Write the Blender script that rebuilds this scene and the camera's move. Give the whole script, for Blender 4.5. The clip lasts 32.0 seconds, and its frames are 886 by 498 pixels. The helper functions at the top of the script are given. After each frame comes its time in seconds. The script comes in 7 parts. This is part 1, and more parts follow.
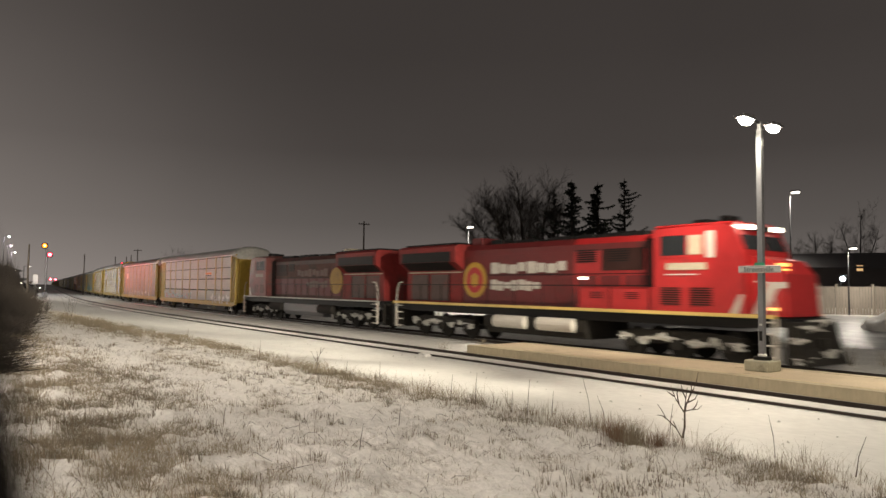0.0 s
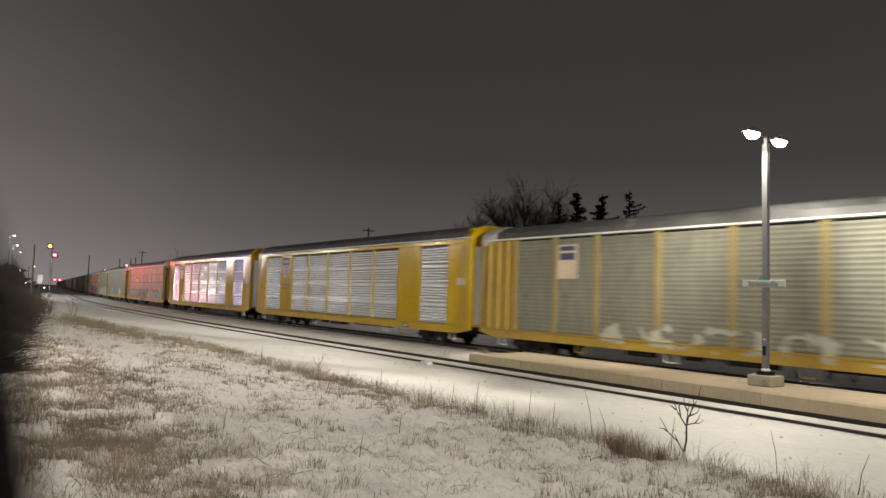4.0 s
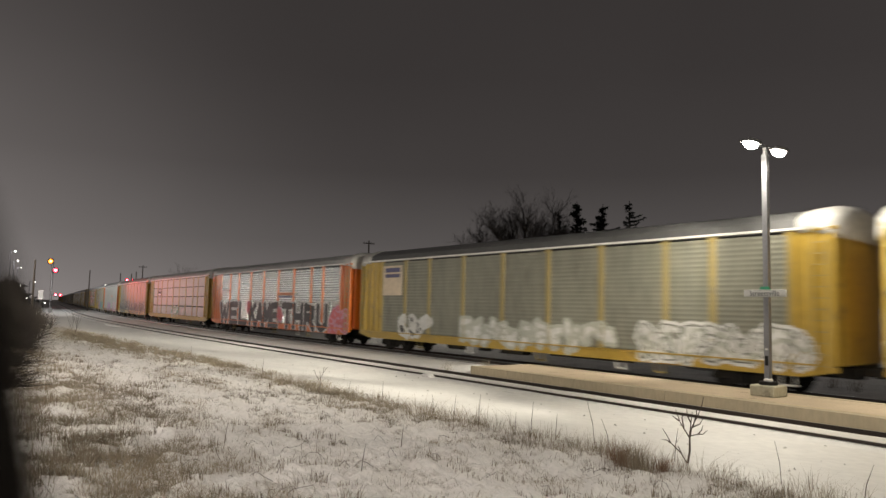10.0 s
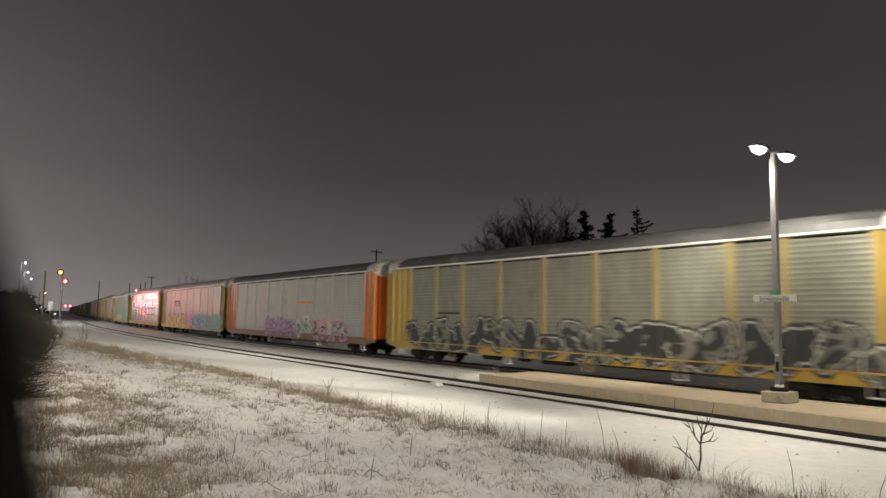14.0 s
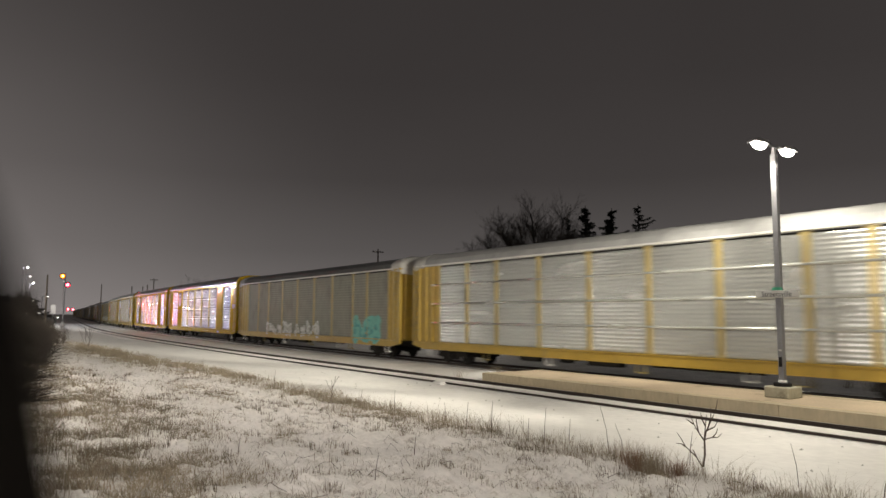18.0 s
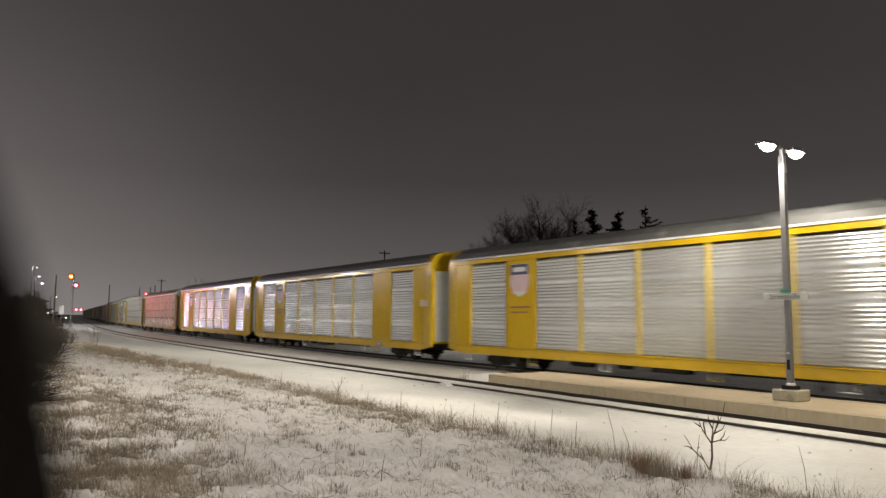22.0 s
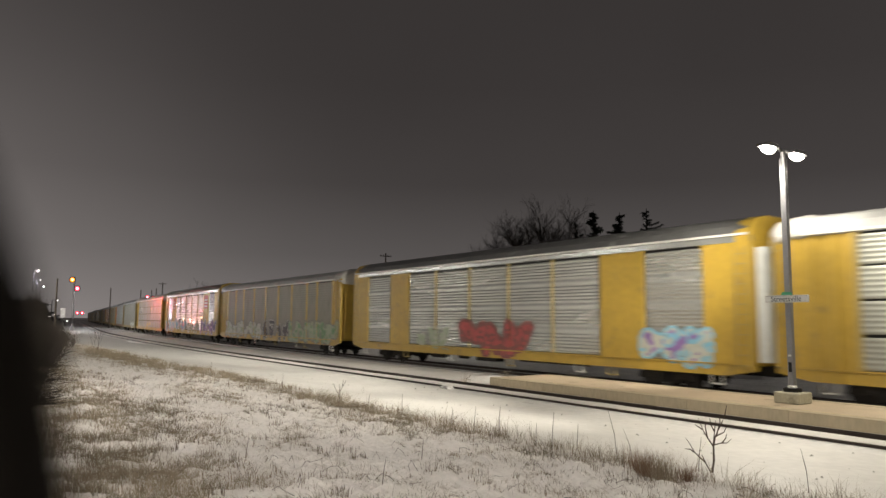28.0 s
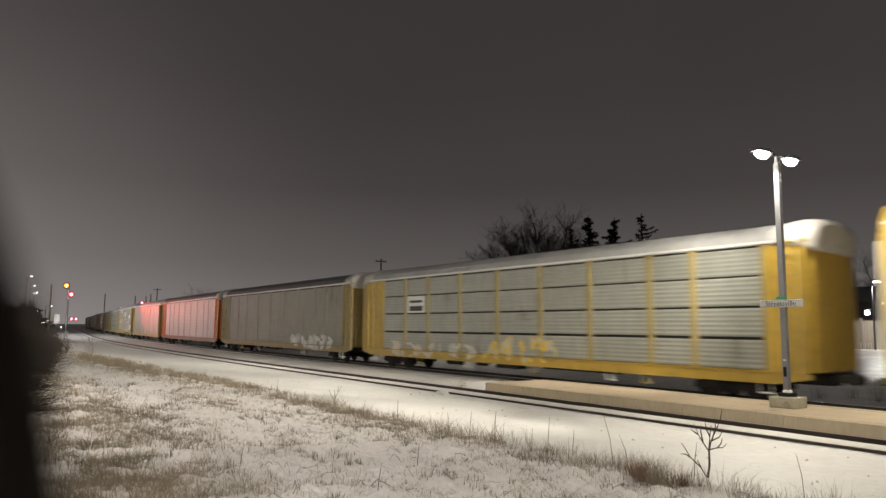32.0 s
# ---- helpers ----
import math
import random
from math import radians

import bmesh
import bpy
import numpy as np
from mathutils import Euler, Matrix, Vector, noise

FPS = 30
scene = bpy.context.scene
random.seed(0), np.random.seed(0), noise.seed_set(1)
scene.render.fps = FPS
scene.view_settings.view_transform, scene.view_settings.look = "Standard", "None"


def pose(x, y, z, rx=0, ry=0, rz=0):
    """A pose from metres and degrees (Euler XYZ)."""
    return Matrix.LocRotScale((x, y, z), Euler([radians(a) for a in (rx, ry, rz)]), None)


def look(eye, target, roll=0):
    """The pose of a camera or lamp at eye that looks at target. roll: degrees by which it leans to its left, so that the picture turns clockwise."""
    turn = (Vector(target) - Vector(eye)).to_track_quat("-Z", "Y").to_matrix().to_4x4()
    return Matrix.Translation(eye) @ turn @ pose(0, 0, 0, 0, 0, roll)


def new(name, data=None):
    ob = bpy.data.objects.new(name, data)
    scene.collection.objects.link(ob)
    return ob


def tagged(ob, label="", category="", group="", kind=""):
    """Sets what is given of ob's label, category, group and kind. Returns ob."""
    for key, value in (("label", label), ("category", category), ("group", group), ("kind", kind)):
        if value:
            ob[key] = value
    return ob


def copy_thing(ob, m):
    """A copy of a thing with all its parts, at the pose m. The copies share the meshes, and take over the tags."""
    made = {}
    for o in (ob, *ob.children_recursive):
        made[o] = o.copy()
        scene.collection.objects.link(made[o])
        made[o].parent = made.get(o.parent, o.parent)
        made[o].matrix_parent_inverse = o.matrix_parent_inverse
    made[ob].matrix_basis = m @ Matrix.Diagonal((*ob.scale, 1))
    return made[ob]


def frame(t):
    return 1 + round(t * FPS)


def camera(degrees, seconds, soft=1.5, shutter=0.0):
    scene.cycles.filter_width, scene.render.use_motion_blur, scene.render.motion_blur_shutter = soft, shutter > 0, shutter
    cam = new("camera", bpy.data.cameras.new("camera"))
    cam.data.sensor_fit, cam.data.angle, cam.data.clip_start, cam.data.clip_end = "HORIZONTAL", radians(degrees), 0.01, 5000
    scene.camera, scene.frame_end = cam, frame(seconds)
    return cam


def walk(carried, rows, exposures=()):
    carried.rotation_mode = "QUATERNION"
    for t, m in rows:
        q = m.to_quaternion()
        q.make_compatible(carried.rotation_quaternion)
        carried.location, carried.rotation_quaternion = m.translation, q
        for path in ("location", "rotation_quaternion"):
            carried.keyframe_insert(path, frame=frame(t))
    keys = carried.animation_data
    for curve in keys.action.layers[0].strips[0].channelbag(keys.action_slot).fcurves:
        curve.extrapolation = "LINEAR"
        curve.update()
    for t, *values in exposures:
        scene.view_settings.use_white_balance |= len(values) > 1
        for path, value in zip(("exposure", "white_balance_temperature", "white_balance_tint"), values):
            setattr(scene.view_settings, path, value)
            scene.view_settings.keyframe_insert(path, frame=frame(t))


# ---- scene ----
# ---- camera and its walk ----
EYE_Z = 2.394
cam = camera(64.6, 32.0, soft=1.45, shutter=0.42)
# seconds, then the turn in degrees (Euler XYZ); the camera stands on the bank beside the line
TURNS = [
    (0.0, 93.267, -0.714, 53.189),
    (0.5, 93.346, -0.982, 53.092),
    (1.0, 93.417, -1.123, 53.152),
    (1.5, 93.536, -1.351, 53.301),
    (2.0, 93.572, -1.419, 53.360),
    (2.5, 93.591, -1.459, 53.340),
    (3.0, 93.584, -1.558, 53.282),
    (3.5, 93.702, -1.765, 53.368),
    (5.5, 94.447, -1.837, 53.747),
    (6.0, 94.549, -1.807, 53.812),
    (6.5, 94.645, -1.721, 53.851),
    (7.0, 94.721, -1.613, 53.844),
    (7.5, 94.782, -1.479, 53.833),
    (8.0, 94.830, -1.415, 53.803),
    (8.5, 94.852, -1.321, 53.813),
    (9.0, 94.848, -1.325, 53.721),
    (9.5, 94.866, -1.359, 53.613),
    (10.0, 94.912, -1.417, 53.516),
    (10.5, 94.985, -1.428, 53.540),
    (11.0, 95.041, -1.394, 53.674),
    (11.5, 95.123, -1.334, 53.883),
    (12.0, 95.181, -1.194, 54.027),
    (12.5, 95.266, -0.995, 54.070),
    (13.0, 95.355, -0.865, 54.099),
    (13.5, 95.467, -0.900, 54.134),
    (14.0, 95.546, -0.983, 54.168),
    (14.5, 95.596, -1.041, 54.186),
    (16.5, 95.570, -0.625, 54.394),
    (17.0, 95.535, -0.574, 54.433),
    (17.5, 95.538, -0.451, 54.396),
    (18.0, 95.478, -0.320, 54.356),
    (18.5, 95.460, -0.285, 54.419),
    (19.0, 95.470, -0.335, 54.419),
    (19.5, 95.494, -0.357, 54.467),
    (20.0, 95.539, -0.355, 54.510),
    (20.5, 95.539, -0.372, 54.572),
    (21.0, 95.571, -0.385, 54.693),
    (21.5, 95.587, -0.468, 54.773),
    (22.0, 95.593, -0.499, 54.878),
    (22.5, 95.601, -0.503, 54.933),
    (23.0, 95.575, -0.565, 55.001),
    (23.5, 95.574, -0.573, 55.047),
    (24.0, 95.546, -0.631, 55.014),
    (24.5, 95.523, -0.565, 54.993),
    (25.0, 95.526, -0.437, 54.945),
    (25.5, 95.552, -0.348, 54.913),
    (27.5, 95.701, -0.411, 54.822),
    (28.0, 95.819, -0.439, 54.970),
    (28.5, 96.009, -0.459, 55.120),
    (29.0, 96.139, -0.439, 55.149),
    (29.5, 96.190, -0.539, 55.070),
    (30.0, 96.183, -0.530, 54.859),
    (30.5, 96.202, -0.532, 54.674),
    (31.0, 96.237, -0.489, 54.575),
    (31.5, 96.274, -0.414, 54.593),
    (32.0, 96.252, -0.321, 54.603),
]


def sway(t):
    """The few millimetres by which the hand-held camera drifts past the post beside it."""
    return 0.7 * (0.004 - 0.005 * min(1.0, t / 8.0) - 0.002 * max(0.0, min(1.0, (t - 16.0) / 10.0))) - 0.0028


walk(cam, [(t, pose(0.59 * sway(t), 0.807 * sway(t), EYE_Z, rx, ry, rz)) for t, rx, ry, rz in TURNS],
     [(0.0, 0.15, 6900, 10), (2.0, 0.15, 6900, 10), (3.2, 0.0, 6500, 10), (27.5, 0.0, 6500, 10), (29.0, 0.1, 6500, 10), (32.0, 0.1, 6500, 10)])
scene.view_settings.exposure = 0.0

# ---- plan of the line: s runs along the track away from the train's heading, d across it away from the camera ----
D_SIDE, R_BEND, S_BEND, BEND = 21.1, 972.5, 30.5, 0.125
D_NEAR, D_FAR = 15.98, 22.6      # centre lines of the near track and of the train's track
SPEED, PITCH = 22.05, 28.63      # metres a second; length of a wagon over its couplers


def place(s, d):
    """World x, y and heading (degrees) of the point at station s and offset d; past S_BEND the line curves away."""
    if s <= S_BEND:
        return -s, d, 0.0
    a = min((s - S_BEND) / R_BEND, BEND)
    r = R_BEND + D_SIDE - d
    run = max(0.0, s - S_BEND - BEND * R_BEND)      # straight again past the bend
    return -(S_BEND + r * math.sin(a) + run * math.cos(a)), D_SIDE + R_BEND - r * math.cos(a) + run * math.sin(a), -math.degrees(a)


def offset_of(x, y):
    """The offset d from the camera's parallel to the line, at a world point."""
    if -x <= S_BEND:
        return y
    px, py = -x - S_BEND, D_SIDE + R_BEND - y
    if py > 0 and math.atan2(px, py) < BEND:
        return D_SIDE + R_BEND - math.hypot(px, py)
    return D_SIDE + R_BEND - (px * math.sin(BEND) + py * math.cos(BEND))


# ---- night sky, lit from below by the town ----
world = bpy.data.worlds.new("night_sky")
scene.world = world
world.use_nodes = True
wn, wl = world.node_tree.nodes, world.node_tree.links
wn.clear()
w_co = wn.new("ShaderNodeTexCoord")
w_sep = wn.new("ShaderNodeSeparateXYZ")
wl.new(w_co.outputs["Generated"], w_sep.inputs[0])
w_ramp = wn.new("ShaderNodeValToRGB")
w_ramp.color_ramp.elements[0].position, w_ramp.color_ramp.elements[0].color = 0.0, (0.1571, 0.1418, 0.1364, 1)
w_ramp.color_ramp.elements[1].position, w_ramp.color_ramp.elements[1].color = 0.5, (0.0361, 0.0315, 0.0305, 1)
e = w_ramp.color_ramp.elements.new(0.09)
e.color = (0.0890, 0.0804, 0.0771, 1)
e = w_ramp.color_ramp.elements.new(0.19)
e.color = (0.0525, 0.0463, 0.0445, 1)
e = w_ramp.color_ramp.elements.new(0.32)
e.color = (0.0412, 0.0360, 0.0347, 1)
wl.new(w_sep.outputs["Z"], w_ramp.inputs[0])
w_dot = wn.new("ShaderNodeVectorMath")
w_dot.operation = "DOT_PRODUCT"
w_dot.inputs[1].default_value = (-0.97, -0.12, -0.05)
wl.new(w_co.outputs["Generated"], w_dot.inputs[0])
w_glow = wn.new("ShaderNodeMapRange")
w_glow.inputs["From Min"].default_value, w_glow.inputs["From Max"].default_value = 0.70, 1.0
w_glow.inputs["To Min"].default_value, w_glow.inputs["To Max"].default_value = 0.0, 1.0
wl.new(w_dot.outputs["Value"], w_glow.inputs["Value"])
w_pow = wn.new("ShaderNodeMath")
w_pow.operation = "POWER"
w_pow.inputs[1].default_value = 3.0
wl.new(w_glow.outputs[0], w_pow.inputs[0])
w_noise = wn.new("ShaderNodeTexNoise")
w_noise.inputs["Scale"].default_value = 2.2
w_noise.inputs["Detail"].default_value = 3
wl.new(w_co.outputs["Generated"], w_noise.inputs["Vector"])
w_cl = wn.new("ShaderNodeMapRange")
w_cl.inputs["To Min"].default_value, w_cl.inputs["To Max"].default_value = 0.86, 1.14
wl.new(w_noise.outputs[0], w_cl.inputs["Value"])
w_mix = wn.new("ShaderNodeMix")
w_mix.data_type, w_mix.blend_type = "RGBA", "ADD"
wl.new(w_pow.outputs[0], w_mix.inputs["Factor"])
wl.new(w_ramp.outputs[0], w_mix.inputs["A"])
w_mix.inputs["B"].default_value = (0.1236, 0.1113, 0.1066, 1)
w_mul = wn.new("ShaderNodeMix")
w_mul.data_type, w_mul.blend_type = "RGBA", "MULTIPLY"
w_mul.inputs["Factor"].default_value = 1.0
wl.new(w_mix.outputs["Result"], w_mul.inputs["A"])
wl.new(w_cl.outputs[0], w_mul.inputs["B"])
w_bg = wn.new("ShaderNodeBackground")
w_bg.inputs["Strength"].default_value = 1.0
wl.new(w_mul.outputs["Result"], w_bg.inputs["Color"])
w_out = wn.new("ShaderNodeOutputWorld")
wl.new(w_bg.outputs[0], w_out.inputs[0])


def lamp(name, kind, at, watts, colour, size=0.3, down=True, target=None, spread=None):
    data = bpy.data.lights.new(name, kind)
    data.energy, data.color = watts, colour
    if kind == "AREA":
        data.shape, data.size = "DISK", size
        if spread:
            data.spread = radians(spread)
    elif kind == "POINT":
        data.shadow_soft_size = size
    ob = new(name, data)
    ob.matrix_world = look(at, target) if target else Matrix.Translation(at)
    return ob


WARM = (1.0, 0.93, 0.78)
POLE_S, POLE_D = 10.6, 19.3
# the twin lanterns of the platform lamps: the one in view, and the next two along the platform, out of view
for s in (POLE_S, POLE_S - 25.0, POLE_S - 50.0):
    for side in (-0.75, 0.75):
        lamp("lantern_light", "AREA", (-s, POLE_D + side, 6.90), 150, WARM, 0.42)


def add_fill(s, d, aim, watts, cone):
    """A spot added at a lantern post to carry more light far along the line."""
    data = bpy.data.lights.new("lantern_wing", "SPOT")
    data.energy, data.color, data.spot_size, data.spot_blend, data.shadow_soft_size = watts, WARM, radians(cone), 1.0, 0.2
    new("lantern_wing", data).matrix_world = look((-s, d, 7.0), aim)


# added spots that even out the light on the bank and the tracks
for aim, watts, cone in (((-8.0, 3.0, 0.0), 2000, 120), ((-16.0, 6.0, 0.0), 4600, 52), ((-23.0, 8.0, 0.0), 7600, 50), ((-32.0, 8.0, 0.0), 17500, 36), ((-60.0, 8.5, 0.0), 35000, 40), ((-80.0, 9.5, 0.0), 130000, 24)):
    add_fill(POLE_S, POLE_D - 0.75, aim, watts, cone)
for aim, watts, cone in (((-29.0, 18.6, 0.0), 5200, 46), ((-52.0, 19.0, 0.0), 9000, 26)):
    add_fill(POLE_S, POLE_D - 0.75, aim, watts, cone)
# more added spots, which brighten the sides of the passing wagons
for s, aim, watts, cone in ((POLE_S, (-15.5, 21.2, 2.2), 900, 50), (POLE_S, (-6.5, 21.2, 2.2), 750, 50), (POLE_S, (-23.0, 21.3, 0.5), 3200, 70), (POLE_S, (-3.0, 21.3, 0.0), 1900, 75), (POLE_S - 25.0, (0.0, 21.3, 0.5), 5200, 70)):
    add_fill(s, POLE_D - 0.75, aim, watts, cone)
add_fill(POLE_S - 25.0, POLE_D - 0.75, (-2.0, 5.0, 0.0), 3500, 80)
# the lit street lamps of the car park behind the train
for x, y, z, watts in ((-24.5, 49.3, 9.3, 900), (-46.6, 37.7, 7.5, 700), (-23.3, 55.3, 5.5, 350), (-42.2, 79.5, 7.7, 600)):
    lamp("car_park_light", "AREA", (x, y, z), watts, (1.0, 0.95, 0.86), 0.5)
# unseen floodlight masts, added behind the camera to brighten bank and train
FILL_MASTS = ((24.0, -46.0), (-30.0, -46.0), (-84.0, -46.0), (-140.0, -42.0))
for x, y in FILL_MASTS:
    lamp("mast_light", "AREA", (x, y, 25.0), 700 if x > 0 else (300 if x > -60 else 900), (1.0, 0.90, 0.76), 1.6, target=(x - 6.0, 12.0, 0.0))
# unseen road lamps assumed behind the camera, added to light the bank
UNSEEN_LAMPS = ((30.0, -7.0), (5.0, -7.0), (-19.0, -6.5), (-43.0, -6.0), (-67.0, -5.0), (-91.0, -3.0), (-116.0, 0.5), (-141.0, 3.0))
for x, y in UNSEEN_LAMPS:
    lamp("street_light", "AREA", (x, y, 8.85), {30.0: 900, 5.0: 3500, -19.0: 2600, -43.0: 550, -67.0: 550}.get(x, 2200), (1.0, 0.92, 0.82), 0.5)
# points added at the farther lamps of that row, mirrored in the wagons' sides
for (x, y), watts in zip(UNSEEN_LAMPS[3:], (700, 1100, 1500, 3200, 6000)):
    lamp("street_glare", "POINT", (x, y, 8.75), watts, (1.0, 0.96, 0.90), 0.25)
# the tall lamps of the crossing beyond the signal
for x, y, z in ((-149.4, 12.9, 10.7), (-169.3, 15.2, 9.9), (-189.2, 17.7, 9.3)):
    lamp("crossing_light", "POINT", (x, y, z), 2200, (0.95, 0.97, 1.0), 0.3)
# the lens: wide open at night, so that only what is within reach of the hand is soft
cam.data.dof.use_dof = True
cam.data.dof.focus_distance, cam.data.dof.aperture_fstop = 14.0, 2.1
# red aspect of the trackside signal, thrown along the passing wagons
SIGNAL = (-148.7, 19.0)
data = bpy.data.lights.new("signal_beam", "SPOT")
data.energy, data.color, data.spot_size, data.spot_blend, data.shadow_soft_size = 17000, (1.0, 0.05, 0.04), radians(15), 0.6, 0.15
new("signal_beam", data).matrix_world = look((SIGNAL[0] + 0.8, SIGNAL[1], 7.87), (-88.0, 23.4, 3.2))

data = bpy.data.lights.new("signal_beam_amber", "SPOT")
data.energy, data.color, data.spot_size, data.spot_blend, data.shadow_soft_size = 2500, (1.0, 0.28, 0.04), radians(15), 0.6, 0.15
new("signal_beam_amber", data).matrix_world = look((SIGNAL[0] + 0.8, SIGNAL[1] - 0.5, 9.5), (-88.0, 23.4, 3.2))

# ---- materials ----
def material(name, colour, rough=0.6, metal=0.0, vary=0.25, grain=8.0, patch=0.7, bump=0.15, bump_scale=None, bump_depth=0.02,
             dirt=None, dirt_amount=0.0, dirt_scale=1.2, stretch=(1, 1, 1), rough_vary=0.12, dirt_detail=6, dirt_rough=0.65):
    """A procedural surface: base colour varied at two scales, stains of a second colour, fine relief."""
    m = bpy.data.materials.new(name)
    m.use_nodes = True
    n, l = m.node_tree.nodes, m.node_tree.links
    b = n["Principled BSDF"]
    co = n.new("ShaderNodeTexCoord")
    info = n.new("ShaderNodeObjectInfo")
    sh = n.new("ShaderNodeVectorMath")
    sh.operation = "MULTIPLY_ADD"
    sh.inputs[1].default_value = stretch
    off = n.new("ShaderNodeVectorMath")
    off.operation = "SCALE"
    off.inputs[0].default_value = (37.0, 19.0, 53.0)
    l.new(info.outputs["Random"], off.inputs["Scale"])
    l.new(co.outputs["Object"], sh.inputs[0])
    l.new(off.outputs[0], sh.inputs[2])
    fine, wide = n.new("ShaderNodeTexNoise"), n.new("ShaderNodeTexNoise")
    for tex, scale, detail in ((fine, grain, 5), (wide, patch, 3)):
        tex.inputs["Scale"].default_value, tex.inputs["Detail"].default_value = scale, detail
        l.new(sh.outputs[0], tex.inputs["Vector"])
    add = n.new("ShaderNodeMath")
    add.operation = "ADD"
    l.new(fine.outputs[0], add.inputs[0])
    l.new(wide.outputs[0], add.inputs[1])
    rng = n.new("ShaderNodeMapRange")
    rng.inputs["From Min"].default_value, rng.inputs["From Max"].default_value = 0.65, 1.35
    rng.inputs["To Min"].default_value, rng.inputs["To Max"].default_value = 1 - vary, 1 + vary
    l.new(add.outputs[0], rng.inputs["Value"])
    mul = n.new("ShaderNodeMix")
    mul.data_type, mul.blend_type = "RGBA", "MULTIPLY"
    mul.inputs["Factor"].default_value = 1.0
    mul.inputs["A"].default_value = (*colour, 1)
    l.new(rng.outputs[0], mul.inputs["B"])
    last = mul.outputs["Result"]
    if dirt:
        spots = n.new("ShaderNodeTexNoise")
        spots.inputs["Scale"].default_value, spots.inputs["Detail"].default_value = dirt_scale, dirt_detail
        spots.inputs["Roughness"].default_value = dirt_rough
        l.new(sh.outputs[0], spots.inputs["Vector"])
        cut = n.new("ShaderNodeMapRange")
        cut.inputs["From Min"].default_value, cut.inputs["From Max"].default_value = 0.62 - 0.3 * dirt_amount, 0.78 - 0.3 * dirt_amount
        l.new(spots.outputs[0], cut.inputs["Value"])
        mix = n.new("ShaderNodeMix")
        mix.data_type = "RGBA"
        l.new(cut.outputs[0], mix.inputs["Factor"])
        l.new(last, mix.inputs["A"])
        mix.inputs["B"].default_value = (*dirt, 1)
        last = mix.outputs["Result"]
    l.new(last, b.inputs["Base Color"])
    rr = n.new("ShaderNodeMapRange")
    rr.inputs["To Min"].default_value, rr.inputs["To Max"].default_value = max(0.03, rough - rough_vary), min(1.0, rough + rough_vary)
    l.new(wide.outputs[0], rr.inputs["Value"])
    l.new(rr.outputs[0], b.inputs["Roughness"])
    b.inputs["Metallic"].default_value = metal
    if bump:
        bp = n.new("ShaderNodeBump")
        bp.inputs["Strength"].default_value, bp.inputs["Distance"].default_value = bump, bump_depth
        relief = fine
        if bump_scale:
            relief = n.new("ShaderNodeTexNoise")
            relief.inputs["Scale"].default_value, relief.inputs["Detail"].default_value = bump_scale, 5
            l.new(sh.outputs[0], relief.inputs["Vector"])
        l.new(relief.outputs[0], bp.inputs["Height"])
        l.new(bp.outputs[0], b.inputs["Normal"])
    return m


def glowing(name, colour, strength):
    m = bpy.data.materials.new(name)
    m.use_nodes = True
    b = m.node_tree.nodes["Principled BSDF"]
    b.inputs["Base Color"].default_value = (*[min(1, c) for c in colour], 1)
    b.inputs["Emission Color"].default_value = (*colour, 1)
    b.inputs["Emission Strength"].default_value = strength
    return m


SNOW = material("snow", (0.84, 0.82, 0.79), 0.55, vary=0.10, grain=5.0, patch=0.5, bump=0.5, bump_scale=14.0, dirt=(0.45, 0.40, 0.34), dirt_amount=-0.3, dirt_scale=2.5)
GROUND = material("snowy_ground", (0.78, 0.75, 0.72), 0.7, vary=0.16, grain=11.0, patch=0.6, bump=1.0, bump_scale=8.0, bump_depth=0.06, dirt=(0.27, 0.215, 0.16), dirt_amount=0.24, dirt_scale=2.4, dirt_detail=9, dirt_rough=0.82)
BALLAST = material("ballast", (0.055, 0.050, 0.045), 0.9, vary=0.5, grain=22.0, bump=0.9, bump_scale=30.0)
DIRTY_SNOW = material("dirty_snow", (0.58, 0.565, 0.54), 0.8, vary=0.25, grain=9.0, patch=0.9, bump=0.7, bump_scale=16.0, dirt=(0.22, 0.20, 0.18), dirt_amount=0.0, dirt_scale=1.4)
RAIL_STEEL = material("rail_steel", (0.045, 0.032, 0.025), 0.6, metal=0.3, vary=0.3, grain=30)
RAIL_HEAD = material("rail_head", (0.35, 0.34, 0.33), 0.3, metal=0.9, vary=0.2, grain=20)
CONCRETE = material("platform_concrete", (0.52, 0.42, 0.30), 0.85, vary=0.14, grain=14.0, patch=0.6, bump=0.25, dirt=(0.17, 0.14, 0.10), dirt_amount=0.08, dirt_scale=1.1)
KERB = material("kerb_concrete", (0.47, 0.40, 0.28), 0.85, vary=0.14, grain=10.0, patch=0.5, bump=0.25, dirt=(0.26, 0.21, 0.15), dirt_amount=0.0, dirt_scale=1.6, stretch=(1, 1, 0.35))
EDGE_PAINT = material("edge_paint", (0.55, 0.45, 0.26), 0.7, vary=0.2, grain=12, dirt=(0.3, 0.25, 0.18), dirt_amount=0.3, dirt_scale=3)
ASPHALT = material("wet_asphalt", (0.05, 0.05, 0.05), 0.35, vary=0.4, grain=10, bump=0.4, dirt=(0.4, 0.39, 0.38), dirt_amount=0.35, dirt_scale=0.25)
POLE_STEEL = material("galvanised_pole", (0.20, 0.20, 0.215), 0.5, metal=0.35, vary=0.12, grain=14, bump=0.05)
BLACK = material("black_iron", (0.018, 0.017, 0.016), 0.7, vary=0.35, grain=12)
DARK_STEEL = material("running_gear", (0.030, 0.027, 0.024), 0.75, metal=0.2, vary=0.4, grain=9, dirt=(0.22, 0.21, 0.2), dirt_amount=-0.05, dirt_scale=2.2)
